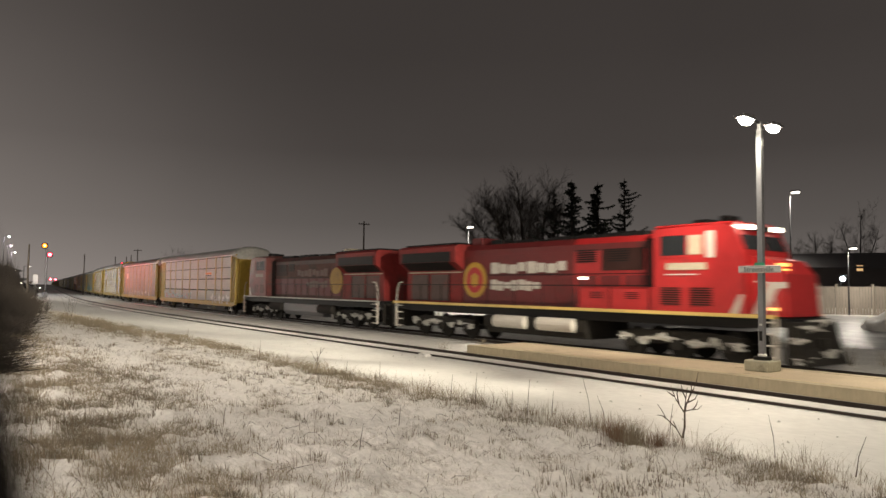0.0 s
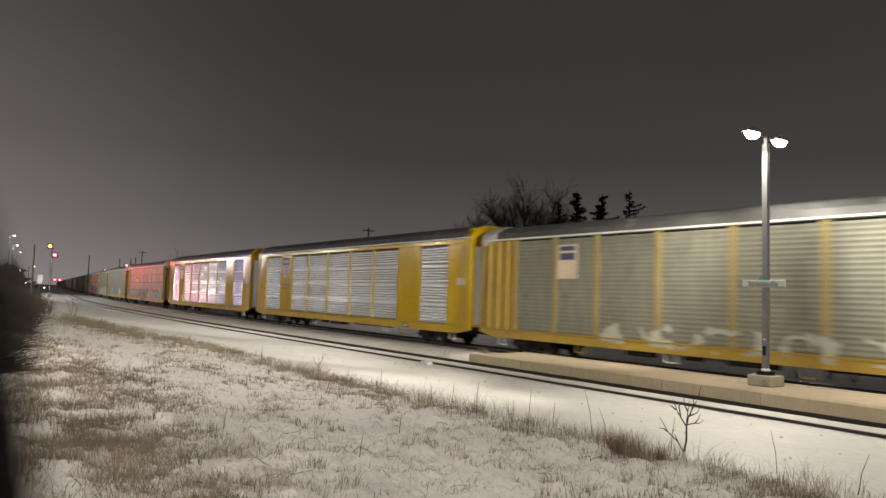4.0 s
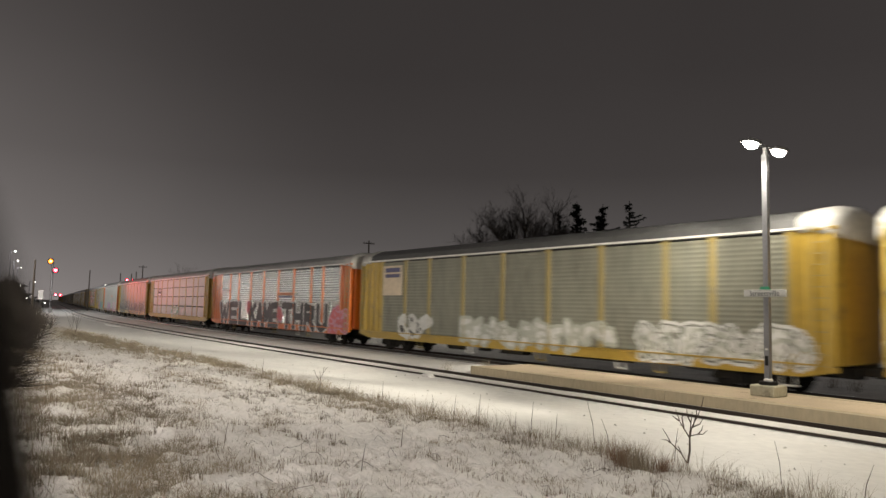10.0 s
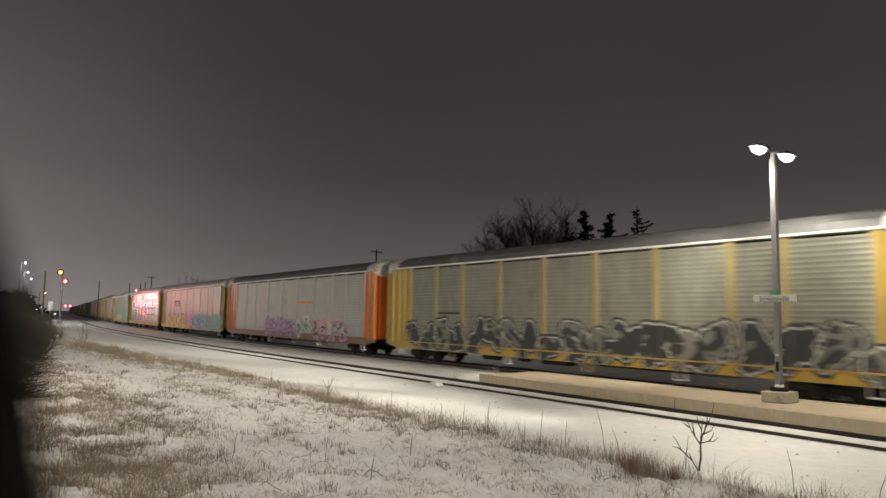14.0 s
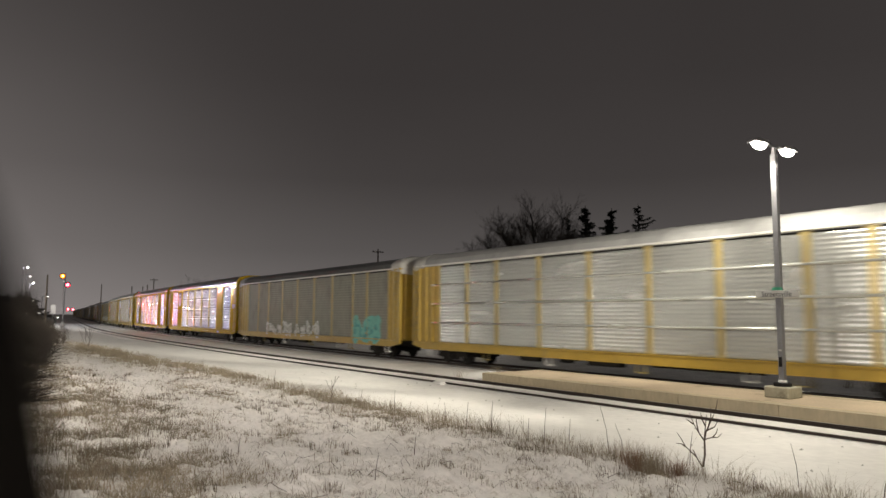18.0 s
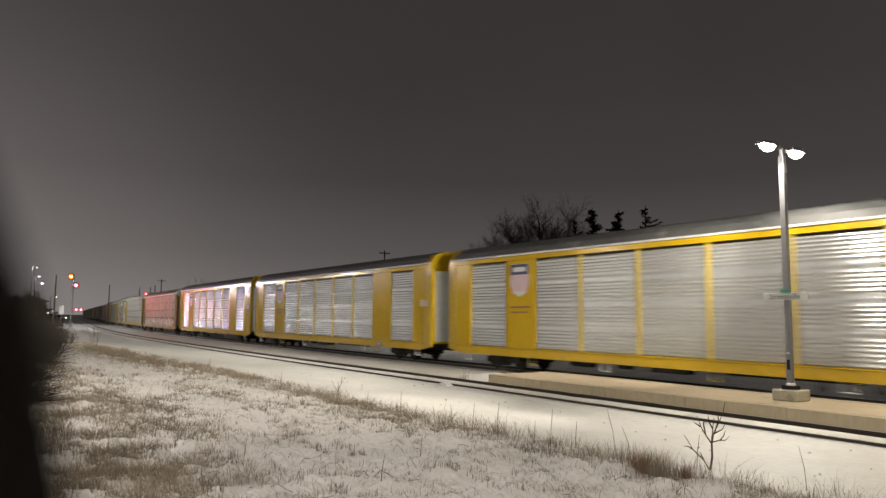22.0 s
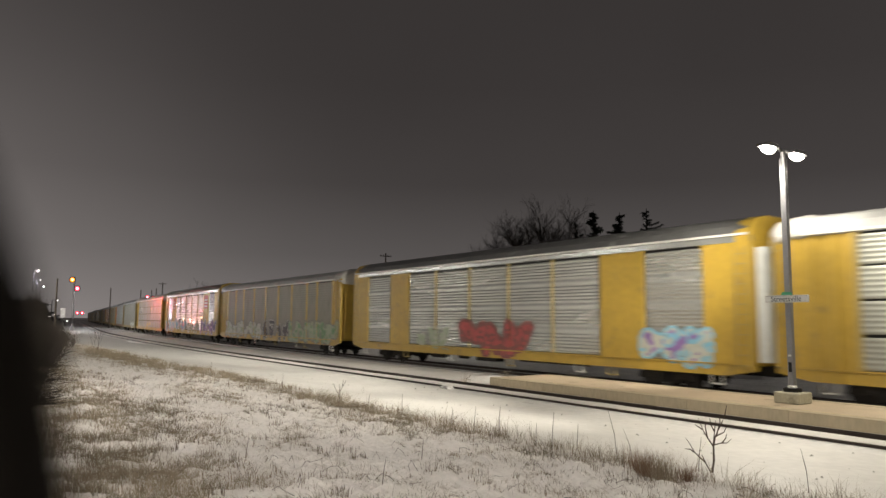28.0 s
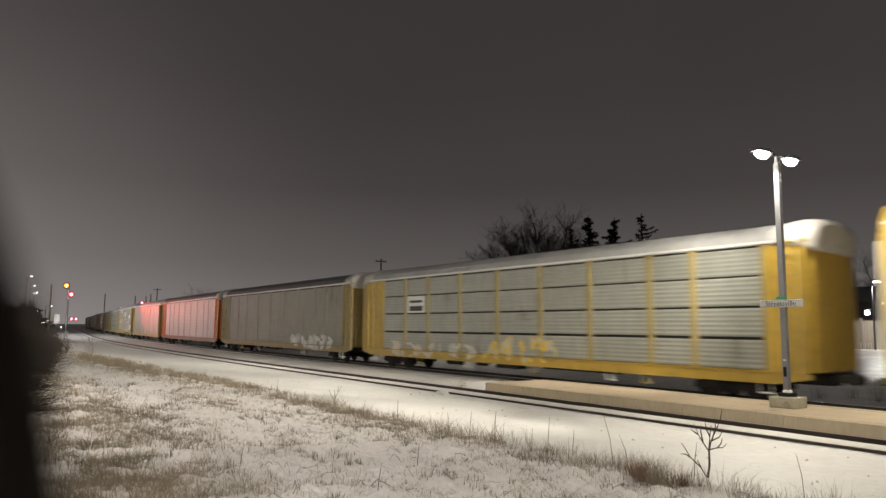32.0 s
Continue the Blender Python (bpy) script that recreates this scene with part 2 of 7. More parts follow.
SIGN_WHITE = material("sign_white", (0.54, 0.54, 0.52), 0.5, vary=0.06, grain=10, bump=0.03)
SIGN_GREEN = material("sign_green", (0.02, 0.22, 0.12), 0.5, vary=0.1)
SIGN_INK = material("sign_ink", (0.02, 0.025, 0.03), 0.6, vary=0.1)
LANTERN_GLOW = glowing("lantern_glow", (1.0, 0.93, 0.78), 60.0)
FAR_LAMP_GLOW = glowing("far_lamp_glow", (1.0, 0.95, 0.86), 5.0)
COLD_GLOW = glowing("cold_flood_glow", (0.80, 0.92, 1.0), 30.0)
WINDOW_GLOW = glowing("window_glow", (1.0, 0.62, 0.30), 0.7)
RED_GLOW = glowing("signal_red", (1.0, 0.04, 0.07), 9.0)
LENS_AMBER = glowing("signal_lens_amber", (1.0, 0.62, 0.16), 14.0)
LENS_RED = glowing("signal_lens_red", (1.0, 0.35, 0.42), 14.0)
AMBER_GLOW = glowing("signal_amber", (1.0, 0.20, 0.012), 6.0)
HEAD_GLOW = glowing("headlight_glow", (1.0, 0.92, 0.78), 6.0)
DITCH_GLOW = glowing("ditch_light_glow", (1.0, 0.95, 0.88), 40.0)
MARKER_GLOW = glowing("marker_glow", (1.0, 0.42, 0.12), 2.5)
# wagons
ZINC = material("galvanised_panel", (0.30, 0.305, 0.27), 0.5, metal=0.25, vary=0.14, grain=3.0, patch=0.35, bump=0.05, dirt=(0.20, 0.19, 0.155), dirt_amount=0.05, dirt_scale=0.8, stretch=(1, 1, 0.4))
ZINC_OLD = material("weathered_panel", (0.20, 0.198, 0.158), 0.58, metal=0.12, vary=0.2, grain=3.0, patch=0.4, bump=0.05, dirt=(0.12, 0.105, 0.08), dirt_amount=0.12, dirt_scale=0.9, stretch=(1, 1, 0.4))
ZINC_DARK = material("sooty_panel", (0.14, 0.138, 0.11), 0.55, metal=0.2, vary=0.22, grain=3.0, patch=0.4, bump=0.05, dirt=(0.07, 0.06, 0.045), dirt_amount=0.15, dirt_scale=0.9, stretch=(1, 1, 0.4))
SILVER = material("bright_panel", (0.66, 0.68, 0.69), 0.22, metal=0.7, vary=0.08, grain=3.0, patch=0.4, bump=0, stretch=(0.3, 1, 3.0), rough_vary=0.05)
YELLOW = material("bright_yellow_paint", (0.54, 0.35, 0.009), 0.17, vary=0.08, grain=4, patch=0.5, bump=0.3, bump_scale=1.3, bump_depth=0.05, rough_vary=0.05, dirt=(0.35, 0.22, 0.05), dirt_amount=-0.05)
YELLOW_OLD = material("faded_yellow_paint", (0.40, 0.262, 0.036), 0.45, vary=0.16, grain=4, patch=0.6, bump=0.05, dirt=(0.20, 0.14, 0.06), dirt_amount=0.12, dirt_scale=1.5)
POST_PALE = material("pale_olive_post_paint", (0.31, 0.24, 0.088), 0.5, vary=0.16, grain=4, patch=0.6, bump=0.05, dirt=(0.20, 0.17, 0.11), dirt_amount=0.12, dirt_scale=1.5)
YELLOW_DIM = material("grimy_yellow_paint", (0.26, 0.195, 0.07), 0.6, vary=0.2, grain=4, patch=0.6, bump=0.05, dirt=(0.12, 0.09, 0.05), dirt_amount=0.2, dirt_scale=1.5)
ZINC_LIGHT = material("pale_grey_panel", (0.54, 0.55, 0.525), 0.26, metal=0.7, vary=0.10, grain=3.0, patch=0.4, bump=0.03, stretch=(0.3, 1, 2.0), rough_vary=0.06)
ORANGE = material("orange_paint", (0.60, 0.14, 0.012), 0.36, vary=0.12, grain=4, patch=0.6, bump=0.04, dirt=(0.22, 0.08, 0.03), dirt_amount=0.05)
RUST_SILL = material("rusty_sill_paint", (0.17, 0.085, 0.035), 0.55, vary=0.2, grain=5, patch=0.6, bump=0.05)
ROOF_SNOW = material("snowy_roof", (0.36, 0.36, 0.355), 0.6, vary=0.16, grain=4, patch=0.5, bump=0.3, dirt=(0.24, 0.24, 0.235), dirt_amount=0.2, dirt_scale=0.9, stretch=(1, 0.5, 0.5))
ROOF_BARE = material("bare_zinc_roof", (0.11, 0.11, 0.11), 0.6, metal=0.2, vary=0.2, grain=4, patch=0.5, bump=0.1, dirt=(0.36, 0.36, 0.355), dirt_amount=0.02, dirt_scale=0.8)
GUTTER = material("pale_roof_rail", (0.66, 0.65, 0.62), 0.5, vary=0.1, grain=5)
PACKED_SNOW = material("packed_snow", (0.46, 0.45, 0.425), 0.75, vary=0.22, grain=5.0, patch=0.9, bump=0.5, bump_scale=7.0, dirt=(0.30, 0.28, 0.25), dirt_amount=0.05, dirt_scale=1.6)
SEAM = material("dark_gap", (0.012, 0.011, 0.010), 0.9, vary=0.2)
LOCO_RED = material("red_enamel", (0.42, 0.020, 0.022), 0.38, vary=0.12, grain=4, patch=0.5, bump=0.03, dirt=(0.16, 0.035, 0.03), dirt_amount=0.1, dirt_scale=0.9)
LOCO_SOOT = material("sooty_brown_enamel", (0.105, 0.040, 0.034), 0.6, vary=0.25, grain=4, patch=0.5, bump=0.03, dirt=(0.05, 0.036, 0.032), dirt_amount=0.3, dirt_scale=0.9)
DIM_LETTER = material("sooty_lettering", (0.16, 0.085, 0.07), 0.6, vary=0.25, grain=5)
GOLD_WORN = material("worn_gold_paint", (0.36, 0.20, 0.04), 0.6, vary=0.25, grain=5)
GREY_LETTER = material("dim_lettering", (0.26, 0.20, 0.175), 0.6, vary=0.25, grain=5)
POST_OLIVE = material("olive_post_paint", (0.46, 0.33, 0.035), 0.5, vary=0.15, grain=5, patch=0.6, bump=0.03)
DOOR_WHITE = material("white_door_paint", (0.56, 0.58, 0.57), 0.45, vary=0.10, grain=4, patch=0.5, bump=0.03, dirt=(0.35, 0.34, 0.30), dirt_amount=0.0, dirt_scale=1.2)
LOCO_RED_OLD = material("sooty_red_enamel", (0.040, 0.017, 0.015), 0.5, vary=0.2, grain=4, patch=0.5, bump=0.03, dirt=(0.06, 0.030, 0.025), dirt_amount=0.3, dirt_scale=0.9)
LOCO_RED_FADED = material("faded_red_enamel", (0.21, 0.026, 0.025), 0.5, vary=0.2, grain=4, patch=0.5, bump=0.03, dirt=(0.12, 0.04, 0.035), dirt_amount=0.25, dirt_scale=0.8)
# darker copy of the red, with the fading lamp light put into its colour
LOCO_RED_SHADED = material("dull_red_enamel", (0.135, 0.013, 0.014), 0.5, vary=0.18, grain=4, patch=0.5, bump=0.03, dirt=(0.09, 0.025, 0.02), dirt_amount=0.25, dirt_scale=0.7)
LOCO_DOOR = material("grimy_brown_enamel", (0.085, 0.050, 0.044), 0.6, vary=0.25, grain=4, patch=0.5, bump=0.03, dirt=(0.14, 0.03, 0.028), dirt_amount=0.2, dirt_scale=1.1)
LOCO_BLACK = material("black_enamel", (0.013, 0.012, 0.012), 0.5, vary=0.3, grain=6)
LOCO_WHITE = material("white_enamel", (0.58, 0.54, 0.49), 0.5, vary=0.12, grain=6)
LOCO_CREAM = material("cream_enamel", (0.46, 0.40, 0.30), 0.5, vary=0.2, grain=6)
LOCO_GOLD = material("gold_emblem_paint", (0.46, 0.27, 0.03), 0.5, vary=0.15, grain=6)
STRIPE = material("frame_stripe_paint", (0.70, 0.50, 0.16), 0.5, vary=0.2, grain=6)
GLASS_DARK = material("cab_glass", (0.02, 0.022, 0.025), 0.08, vary=0.05, bump=0)
for m in (LOCO_BLACK, DARK_STEEL, BLACK, LOCO_RED_OLD, LOCO_RED_FADED, LOCO_SOOT):
    m.node_tree.nodes["Principled BSDF"].inputs["Specular IOR Level"].default_value = 0.15
# plants
LAMP_STEEL = material("grey_lamp_steel", (0.025, 0.025, 0.027), 0.6, metal=0.3, vary=0.15, grain=14)
DEAD_LEAF = material("dead_leaf", (0.20, 0.115, 0.07), 0.85, vary=0.4, grain=6, patch=0.9, bump=0)
DRY_GRASS = material("dry_grass", (0.26, 0.215, 0.155), 0.85, vary=0.45, grain=3, patch=0.6, bump=0)
STUBBLE = material("frozen_stubble", (0.19, 0.155, 0.115), 0.85, vary=0.45, grain=3, patch=0.8, bump=0)
DRY_STALK = material("dry_stalk", (0.075, 0.055, 0.042), 0.85, vary=0.35, grain=5, patch=0.9, bump=0)
BARK = material("bark", (0.045, 0.036, 0.030), 0.9, vary=0.35, grain=8, bump=0.3)
NEEDLES = material("fir_needles", (0.020, 0.026, 0.018), 0.8, vary=0.4, grain=3, bump=0)
TIMBER = material("weathered_timber", (0.10, 0.08, 0.062), 0.8, vary=0.25, grain=6, bump=0.3, stretch=(1, 1, 0.2))
FENCE_WOOD = material("fence_boards", (0.17, 0.145, 0.12), 0.8, vary=0.2, grain=6, bump=0.2, stretch=(1, 1, 0.2))
HOUSE_DARK = material("dark_brick", (0.05, 0.042, 0.04), 0.85, vary=0.25, grain=10)
ROOF_DARK = material("dark_shingle", (0.045, 0.042, 0.045), 0.85, vary=0.25, grain=10)
TREELINE = material("far_bare_woods", (0.022, 0.019, 0.017), 0.95, vary=0.3, grain=2)
POST_DARK = material("tarred_post", (0.005, 0.0042, 0.0035), 0.95, vary=0.3, grain=20)
POST_DARK.node_tree.nodes["Principled BSDF"].inputs["Specular IOR Level"].default_value = 0.04
FOOTING = material("footing_concrete", (0.40, 0.38, 0.29), 0.85, vary=0.2, grain=9, bump=0.3, dirt=(0.2, 0.18, 0.13), dirt_amount=0.15, dirt_scale=3)

# ---- mesh helpers ----
def part(name, shape, mat, parent=None, label="", at=None):
    """Links a bmesh (or a mesh already made) as one object under a thing or a part."""
    if isinstance(shape, bmesh.types.BMesh):
        me = bpy.data.meshes.new(name)
        shape.to_mesh(me)
        shape.free()
    else:
        me = shape
    if mat and not me.materials:
        me.materials.append(mat)
    ob = new(name, me)
    if parent:
        ob.parent = parent
    if at:
        ob.location = at
    if label:
        tagged(ob, label)
    return ob


def thing(name, label, category, group="", at=None, m=None, kind=""):
    ob = tagged(new(name), label, category, group, kind)
    if at:
        ob.location = at
    if m:
        ob.matrix_basis = m
    return ob


def box(bm, x0, x1, y0, y1, z0, z1, bevel=0.0):
    v = [bm.verts.new(p) for p in ((x0, y0, z0), (x1, y0, z0), (x1, y1, z0), (x0, y1, z0), (x0, y0, z1), (x1, y0, z1), (x1, y1, z1), (x0, y1, z1))]
    fs = [bm.faces.new([v[i] for i in q]) for q in ((3, 2, 1, 0), (4, 5, 6, 7), (0, 1, 5, 4), (1, 2, 6, 5), (2, 3, 7, 6), (3, 0, 4, 7))]
    if bevel:
        edges = list({e for f in fs for e in f.edges})
        bmesh.ops.bevel(bm, geom=edges, offset=bevel, segments=1, affect="EDGES")
    return bm


def boxes(*rows, bevel=0.0):
    bm = bmesh.new()
    for r in rows:
        box(bm, *r, bevel=bevel)
    return bm


def prism(points, lo, hi, axis="y", bm=None):
    """A polygon of (x, z) drawn out along y (or of (y, z) along x, or of (x, y) along z)."""
    bm = bm or bmesh.new()

    def at(a, b, c):
        return {"y": (a, c, b), "x": (c, a, b), "z": (a, b, c)}[axis]
    p = [bm.verts.new(at(a, b, lo)) for a, b in points]
    q = [bm.verts.new(at(a, b, hi)) for a, b in points]
    n = len(points)
    bm.faces.new(p[::-1])
    bm.faces.new(q)
    for i in range(n):
        bm.faces.new((p[i], p[(i + 1) % n], q[(i + 1) % n], q[i]))
    bmesh.ops.recalc_face_normals(bm, faces=bm.faces)
    return bm


def lathe(profile, steps=20, axis="y", bm=None, at=(0, 0, 0)):
    """Turns (radius, height) pairs round an axis."""
    bm = bm or bmesh.new()
    rings = []
    for r, h in profile:
        ring = []
        for k in range(steps):
            a = 2 * math.pi * k / steps
            c, s = r * math.cos(a), r * math.sin(a)
            p = {"y": (c, h, s), "z": (c, s, h), "x": (h, c, s)}[axis]
            ring.append(bm.verts.new((p[0] + at[0], p[1] + at[1], p[2] + at[2])))
        rings.append(ring)
    for a, b in zip(rings, rings[1:]):
        for k in range(steps):
            bm.faces.new((a[k], a[(k + 1) % steps], b[(k + 1) % steps], b[k]))
    bm.faces.new(rings[0][::-1])
    bm.faces.new(rings[-1])
    bmesh.ops.recalc_face_normals(bm, faces=bm.faces)
    return bm


def tube(bm, pts, radii, sides=6):
    """A tapered tube through points."""
    rings = []
    for i, p in enumerate(pts):
        p = Vector(p)
        a = Vector(pts[max(i - 1, 0)])
        b = Vector(pts[min(i + 1, len(pts) - 1)])
        w = (b - a).normalized()
        u = w.orthogonal().normalized()
        v = w.cross(u)
        r = radii[i] if isinstance(radii, (list, tuple)) else radii
        rings.append([bm.verts.new(p + r * (math.cos(2 * math.pi * k / sides) * u + math.sin(2 * math.pi * k / sides) * v)) for k in range(sides)])
    for a, b in zip(rings, rings[1:]):
        # orthogonal() may flip between rings: start from the nearest vertex
        k0 = min(range(sides), key=lambda k: (b[k].co - a[0].co).length)
        for k in range(sides):
            bm.faces.new((a[k], a[(k + 1) % sides], b[(k + 1 + k0) % sides], b[(k + k0) % sides]))
    bm.faces.new(rings[0][::-1])
    bm.faces.new(rings[-1])
    return bm


def strip(name, offsets, mat, s_list, parent=None, wobble=0.0, kind="structure"):
    """A long body that follows the line: a closed section of (d, z) drawn out over stations."""
    bm = bmesh.new()
    rings = []
    for s in s_list:
        ring = []
        for k, (d, z) in enumerate(offsets):
            w = wobble * (noise.noise((s * 0.9, k * 3.7, 1.3)) + 0.5 * noise.noise((s * 3.1, k * 5.1, 4.0)))
            x, y, _ = place(s, d + w)
            ring.append(bm.verts.new((x, y, z)))
        rings.append(ring)
    n = len(offsets)
    for a, b in zip(rings, rings[1:]):
        for k in range(n):
            bm.faces.new((a[k], a[(k + 1) % n], b[(k + 1) % n], b[k]))
    bm.faces.new(rings[0])
    bm.faces.new(rings[-1][::-1])
    bmesh.ops.recalc_face_normals(bm, faces=bm.faces)
    ob = part(name, bm, mat, parent)
    if kind and not parent:
        tagged(ob, kind=kind)
    return ob


def spaced(a, b, step):
    n = max(1, round((b - a) / step))
    return [a + (b - a) * i / n for i in range(n + 1)]

# ---- ground: one sheet to the horizon ----
def ground_height(x, y):
    d = offset_of(x, y)
    if d < 8.5:
        z = 0.2 + min(0.75, (8.5 - d) * 0.058)
    elif d < 13.5:
        k = (d - 8.5) / 5.0
        z = 0.2 - 0.30 * k * k * (3 - 2 * k)
    elif d < 15.0:
        z = -0.10 - 0.02 * (d - 13.5) / 1.5
    elif d < 17.2:
        z = -0.26
    elif d < 21.4:
        z = -0.15
    elif d < 25.5:
        z = -0.24
    elif d < 50:
        z = -0.24 + 1.05 * (d - 25.5) / 24.5
    else:
        z = 0.81
    far = math.hypot(x, y)
    if d < 14.6:
        rough = max(0.0, min(1.0, (9.3 - d) / 1.6)) * max(0.15, 1 - far / 160)
        p = (x * 0.9, y * 0.9, 0.0)
        z += rough * (0.08 * noise.noise(p) + 0.16 * abs(noise.noise((x * 1.9, y * 1.9, 3.0))) + 0.10 * abs(noise.noise((x * 4.3, y * 4.3, 7.0))) + 0.055 * abs(noise.noise((x * 9.0, y * 9.0, 1.0))) - 0.07)
        z += (1 - rough) * 0.035 * noise.noise((x * 0.35, y * 0.6, 5.0)) * (1 if d < 13.8 else 0.2)
    elif d > 27:
        z += 0.12 * noise.noise((x * 0.12, y * 0.12, 2.0))
    return z


def build_ground():
    xs = [-4000, -2000, -1000, -700] + spaced(-500, -160, 12) + spaced(-155, -64, 1.6) + spaced(-63, -26, 0.35) + spaced(-25.7, -14.1, 0.10) + spaced(-14.0, 0.5, 0.055) + spaced(1.0, 12, 0.35) + spaced(13, 40, 1.5) + [60, 100, 200, 500, 1200, 4000]
    ys = [-4000, -1500, -500, -150, -60, -25] + spaced(-12, -2, 0.45) + spaced(-1.5, 1.4, 0.11) + spaced(1.5, 9.6, 0.06) + spaced(10.3, 14.5, 0.3) + [14.7, 14.9, 14.99, 15.01, 15.5, 16.5, 17.1, 17.3, 18, 19, 20, 21.3, 21.5, 22.5, 24, 25.5, 27, 30, 35, 40, 45, 50, 56, 62, 70, 80, 100, 130, 180, 260, 400, 700, 1500, 4000]
    verts = [(x, y, ground_height(x, y)) for x in xs for y in ys]
    w = len(ys)
    faces = [(i * w + j, (i + 1) * w + j, (i + 1) * w + j + 1, i * w + j + 1) for i in range(len(xs) - 1) for j in range(w - 1)]
    me = bpy.data.meshes.new("ground")
    me.from_pydata(verts, [], faces)
    me.materials.append(GROUND)
    me.materials.append(SNOW)
    me.materials.append(DIRTY_SNOW)
    idx = []
    for i in range(len(xs) - 1):
        for j in range(w - 1):
            d = offset_of(0.5 * (xs[i] + xs[i + 1]), 0.5 * (ys[j] + ys[j + 1])) + 0.5 * noise.noise((xs[i] * 0.7, ys[j] * 0.7, 9.0))
            idx.append(0 if d < 8.9 else (1 if d < 15.1 or 17.15 < d < 20.9 else 2))
    me.polygons.foreach_set("material_index", idx)
    me.polygons.foreach_set("use_smooth", [True] * len(idx))
    ob = new("ground", me)
    tagged(ob, "snow-covered embankment and station ground with dry grass poking through", kind="structure")


build_ground()

# ---- the two tracks ----
LINE = spaced(-60, 30, 3.0) + spaced(33, 130, 4.0) + spaced(136, 520, 10.0)
FINE = spaced(-25, 90, 0.5) + spaced(92, 200, 3.0) + spaced(206, 520, 10.0)


def build_track(name, centre, ridge):
    t = tagged(new(name), "railway track with dark rails half buried in snow", kind="structure")
    strip("trackbed", [(centre - 1.0, -0.28), (centre - 0.92, -0.125), (centre + 0.92, -0.125), (centre + 1.2, -0.28)], BALLAST if ridge else DIRTY_SNOW, LINE, t)
    for side in (-0.752, 0.752):
        c = centre + side
        strip("rail", [(c - 0.07, -0.17), (c - 0.07, -0.155), (c - 0.012, -0.13), (c - 0.012, -0.04), (c - 0.036, -0.03), (c - 0.036, -0.003), (c + 0.036, -0.003), (c + 0.036, -0.03), (c + 0.012, -0.04), (c + 0.012, -0.13), (c + 0.07, -0.155), (c + 0.07, -0.17)], RAIL_STEEL, LINE, t)
        strip("running_surface", [(c - 0.03, -0.002), (c - 0.03, 0.001), (c + 0.03, 0.001), (c + 0.03, -0.002)], RAIL_HEAD, LINE, t)
    if ridge:
        strip("snow_ridge", [(centre - 0.60, -0.2), (centre - 0.46, -0.075), (centre + 0.46, -0.07), (centre + 0.60, -0.2)], SNOW, FINE, t, wobble=0.07)
        strip("snow_drift", [(centre + 0.84, -0.25), (centre + 0.90, -0.09), (centre + 1.3, -0.10), (centre + 1.6, -0.26)], SNOW, FINE, t, wobble=0.03)
        strip("snow_drift", [(centre - 1.25, -0.25), (centre - 1.2, -0.12), (centre - 0.70, -0.06), (centre - 0.62, -0.2)], SNOW, FINE, t, wobble=0.045)
    return t


build_track("track_near", D_NEAR, True)
build_track("track_far", D_FAR, False)
# a lump of snow that bridges the near rail
bm = bmesh.new()
bmesh.ops.create_icosphere(bm, subdivisions=3, radius=1.0)
for v in bm.verts:
    v.co *= 1 + 0.25 * noise.noise(v.co * 1.7)
    v.co = Vector((v.co.x * 0.38, v.co.y * 0.2, v.co.z * 0.11))
lump = tagged(part("snow_lump", bm, SNOW), "small lump of white snow lying over the rail", "snow", kind="thing")
lump.location = (-21.3, D_NEAR - 0.82, -0.08)

# ---- platform between the tracks ----
P0, P1 = 17.5, 20.6


def build_platform():
    t = tagged(new("platform"), "low concrete station platform with worn buff surface", kind="structure")
    end = 21.75
    part("slab", boxes((-end + 0.01, 70, P0 + 0.32, P1 - 0.31, -0.24, 0.188)), CONCRETE, t)
    part("edge_line", boxes((-end + 0.3, 70, P0 + 0.40, P0 + 0.50, 0.189, 0.192)), EDGE_PAINT, t)
    # kerb stones of the near edge, each one its own
    me = boxes((0.003, 2.997, 0.0, 0.312, -0.24, 0.2), bevel=0.008)
    mesh = bpy.data.meshes.new("kerb_stone")
    me.to_mesh(mesh)
    me.free()
    rng = random.Random(4)
    x = -end
    while x < 12:
        part("kerb_stone", mesh, KERB, t, at=(x, P0 + rng.uniform(-0.004, 0.004), rng.uniform(-0.003, 0.003)))
        x += 3.0
    x = -end
    while x < 12:
        part("kerb_stone", mesh, KERB, t, at=(x, P1 - 0.312 + rng.uniform(-0.004, 0.004), rng.uniform(-0.003, 0.003)))
        x += 3.0
    part("kerb_run", boxes((x, 70, P0, P0 + 0.31, -0.24, 0.2), (x, 70, P1 - 0.31, P1, -0.24, 0.2)), KERB, t)
    # snow piled against the platform's end
    bm = bmesh.new()
    bmesh.ops.create_grid(bm, x_segments=24, y_segments=20, size=1)
    for v in bm.verts:
        v.co.x, v.co.y = v.co.x * 2.2 - end - 1.9, v.co.y * 1.6 + P0 + 1.6
        k = max(0.0, 1 - ((v.co.x + end + 1.2) / 2.4) ** 2) * max(0, 1 - ((v.co.y - P0 - 1.5) / 1.7) ** 2)
        v.co.z = -0.26 + 0.34 * k + 0.05 * noise.noise(v.co * 2.0)
    for f in bm.faces:
        f.smooth = True
    tagged(part("snow_bank", bm, SNOW), "low bank of snow against the platform's end", "snow")


build_platform()


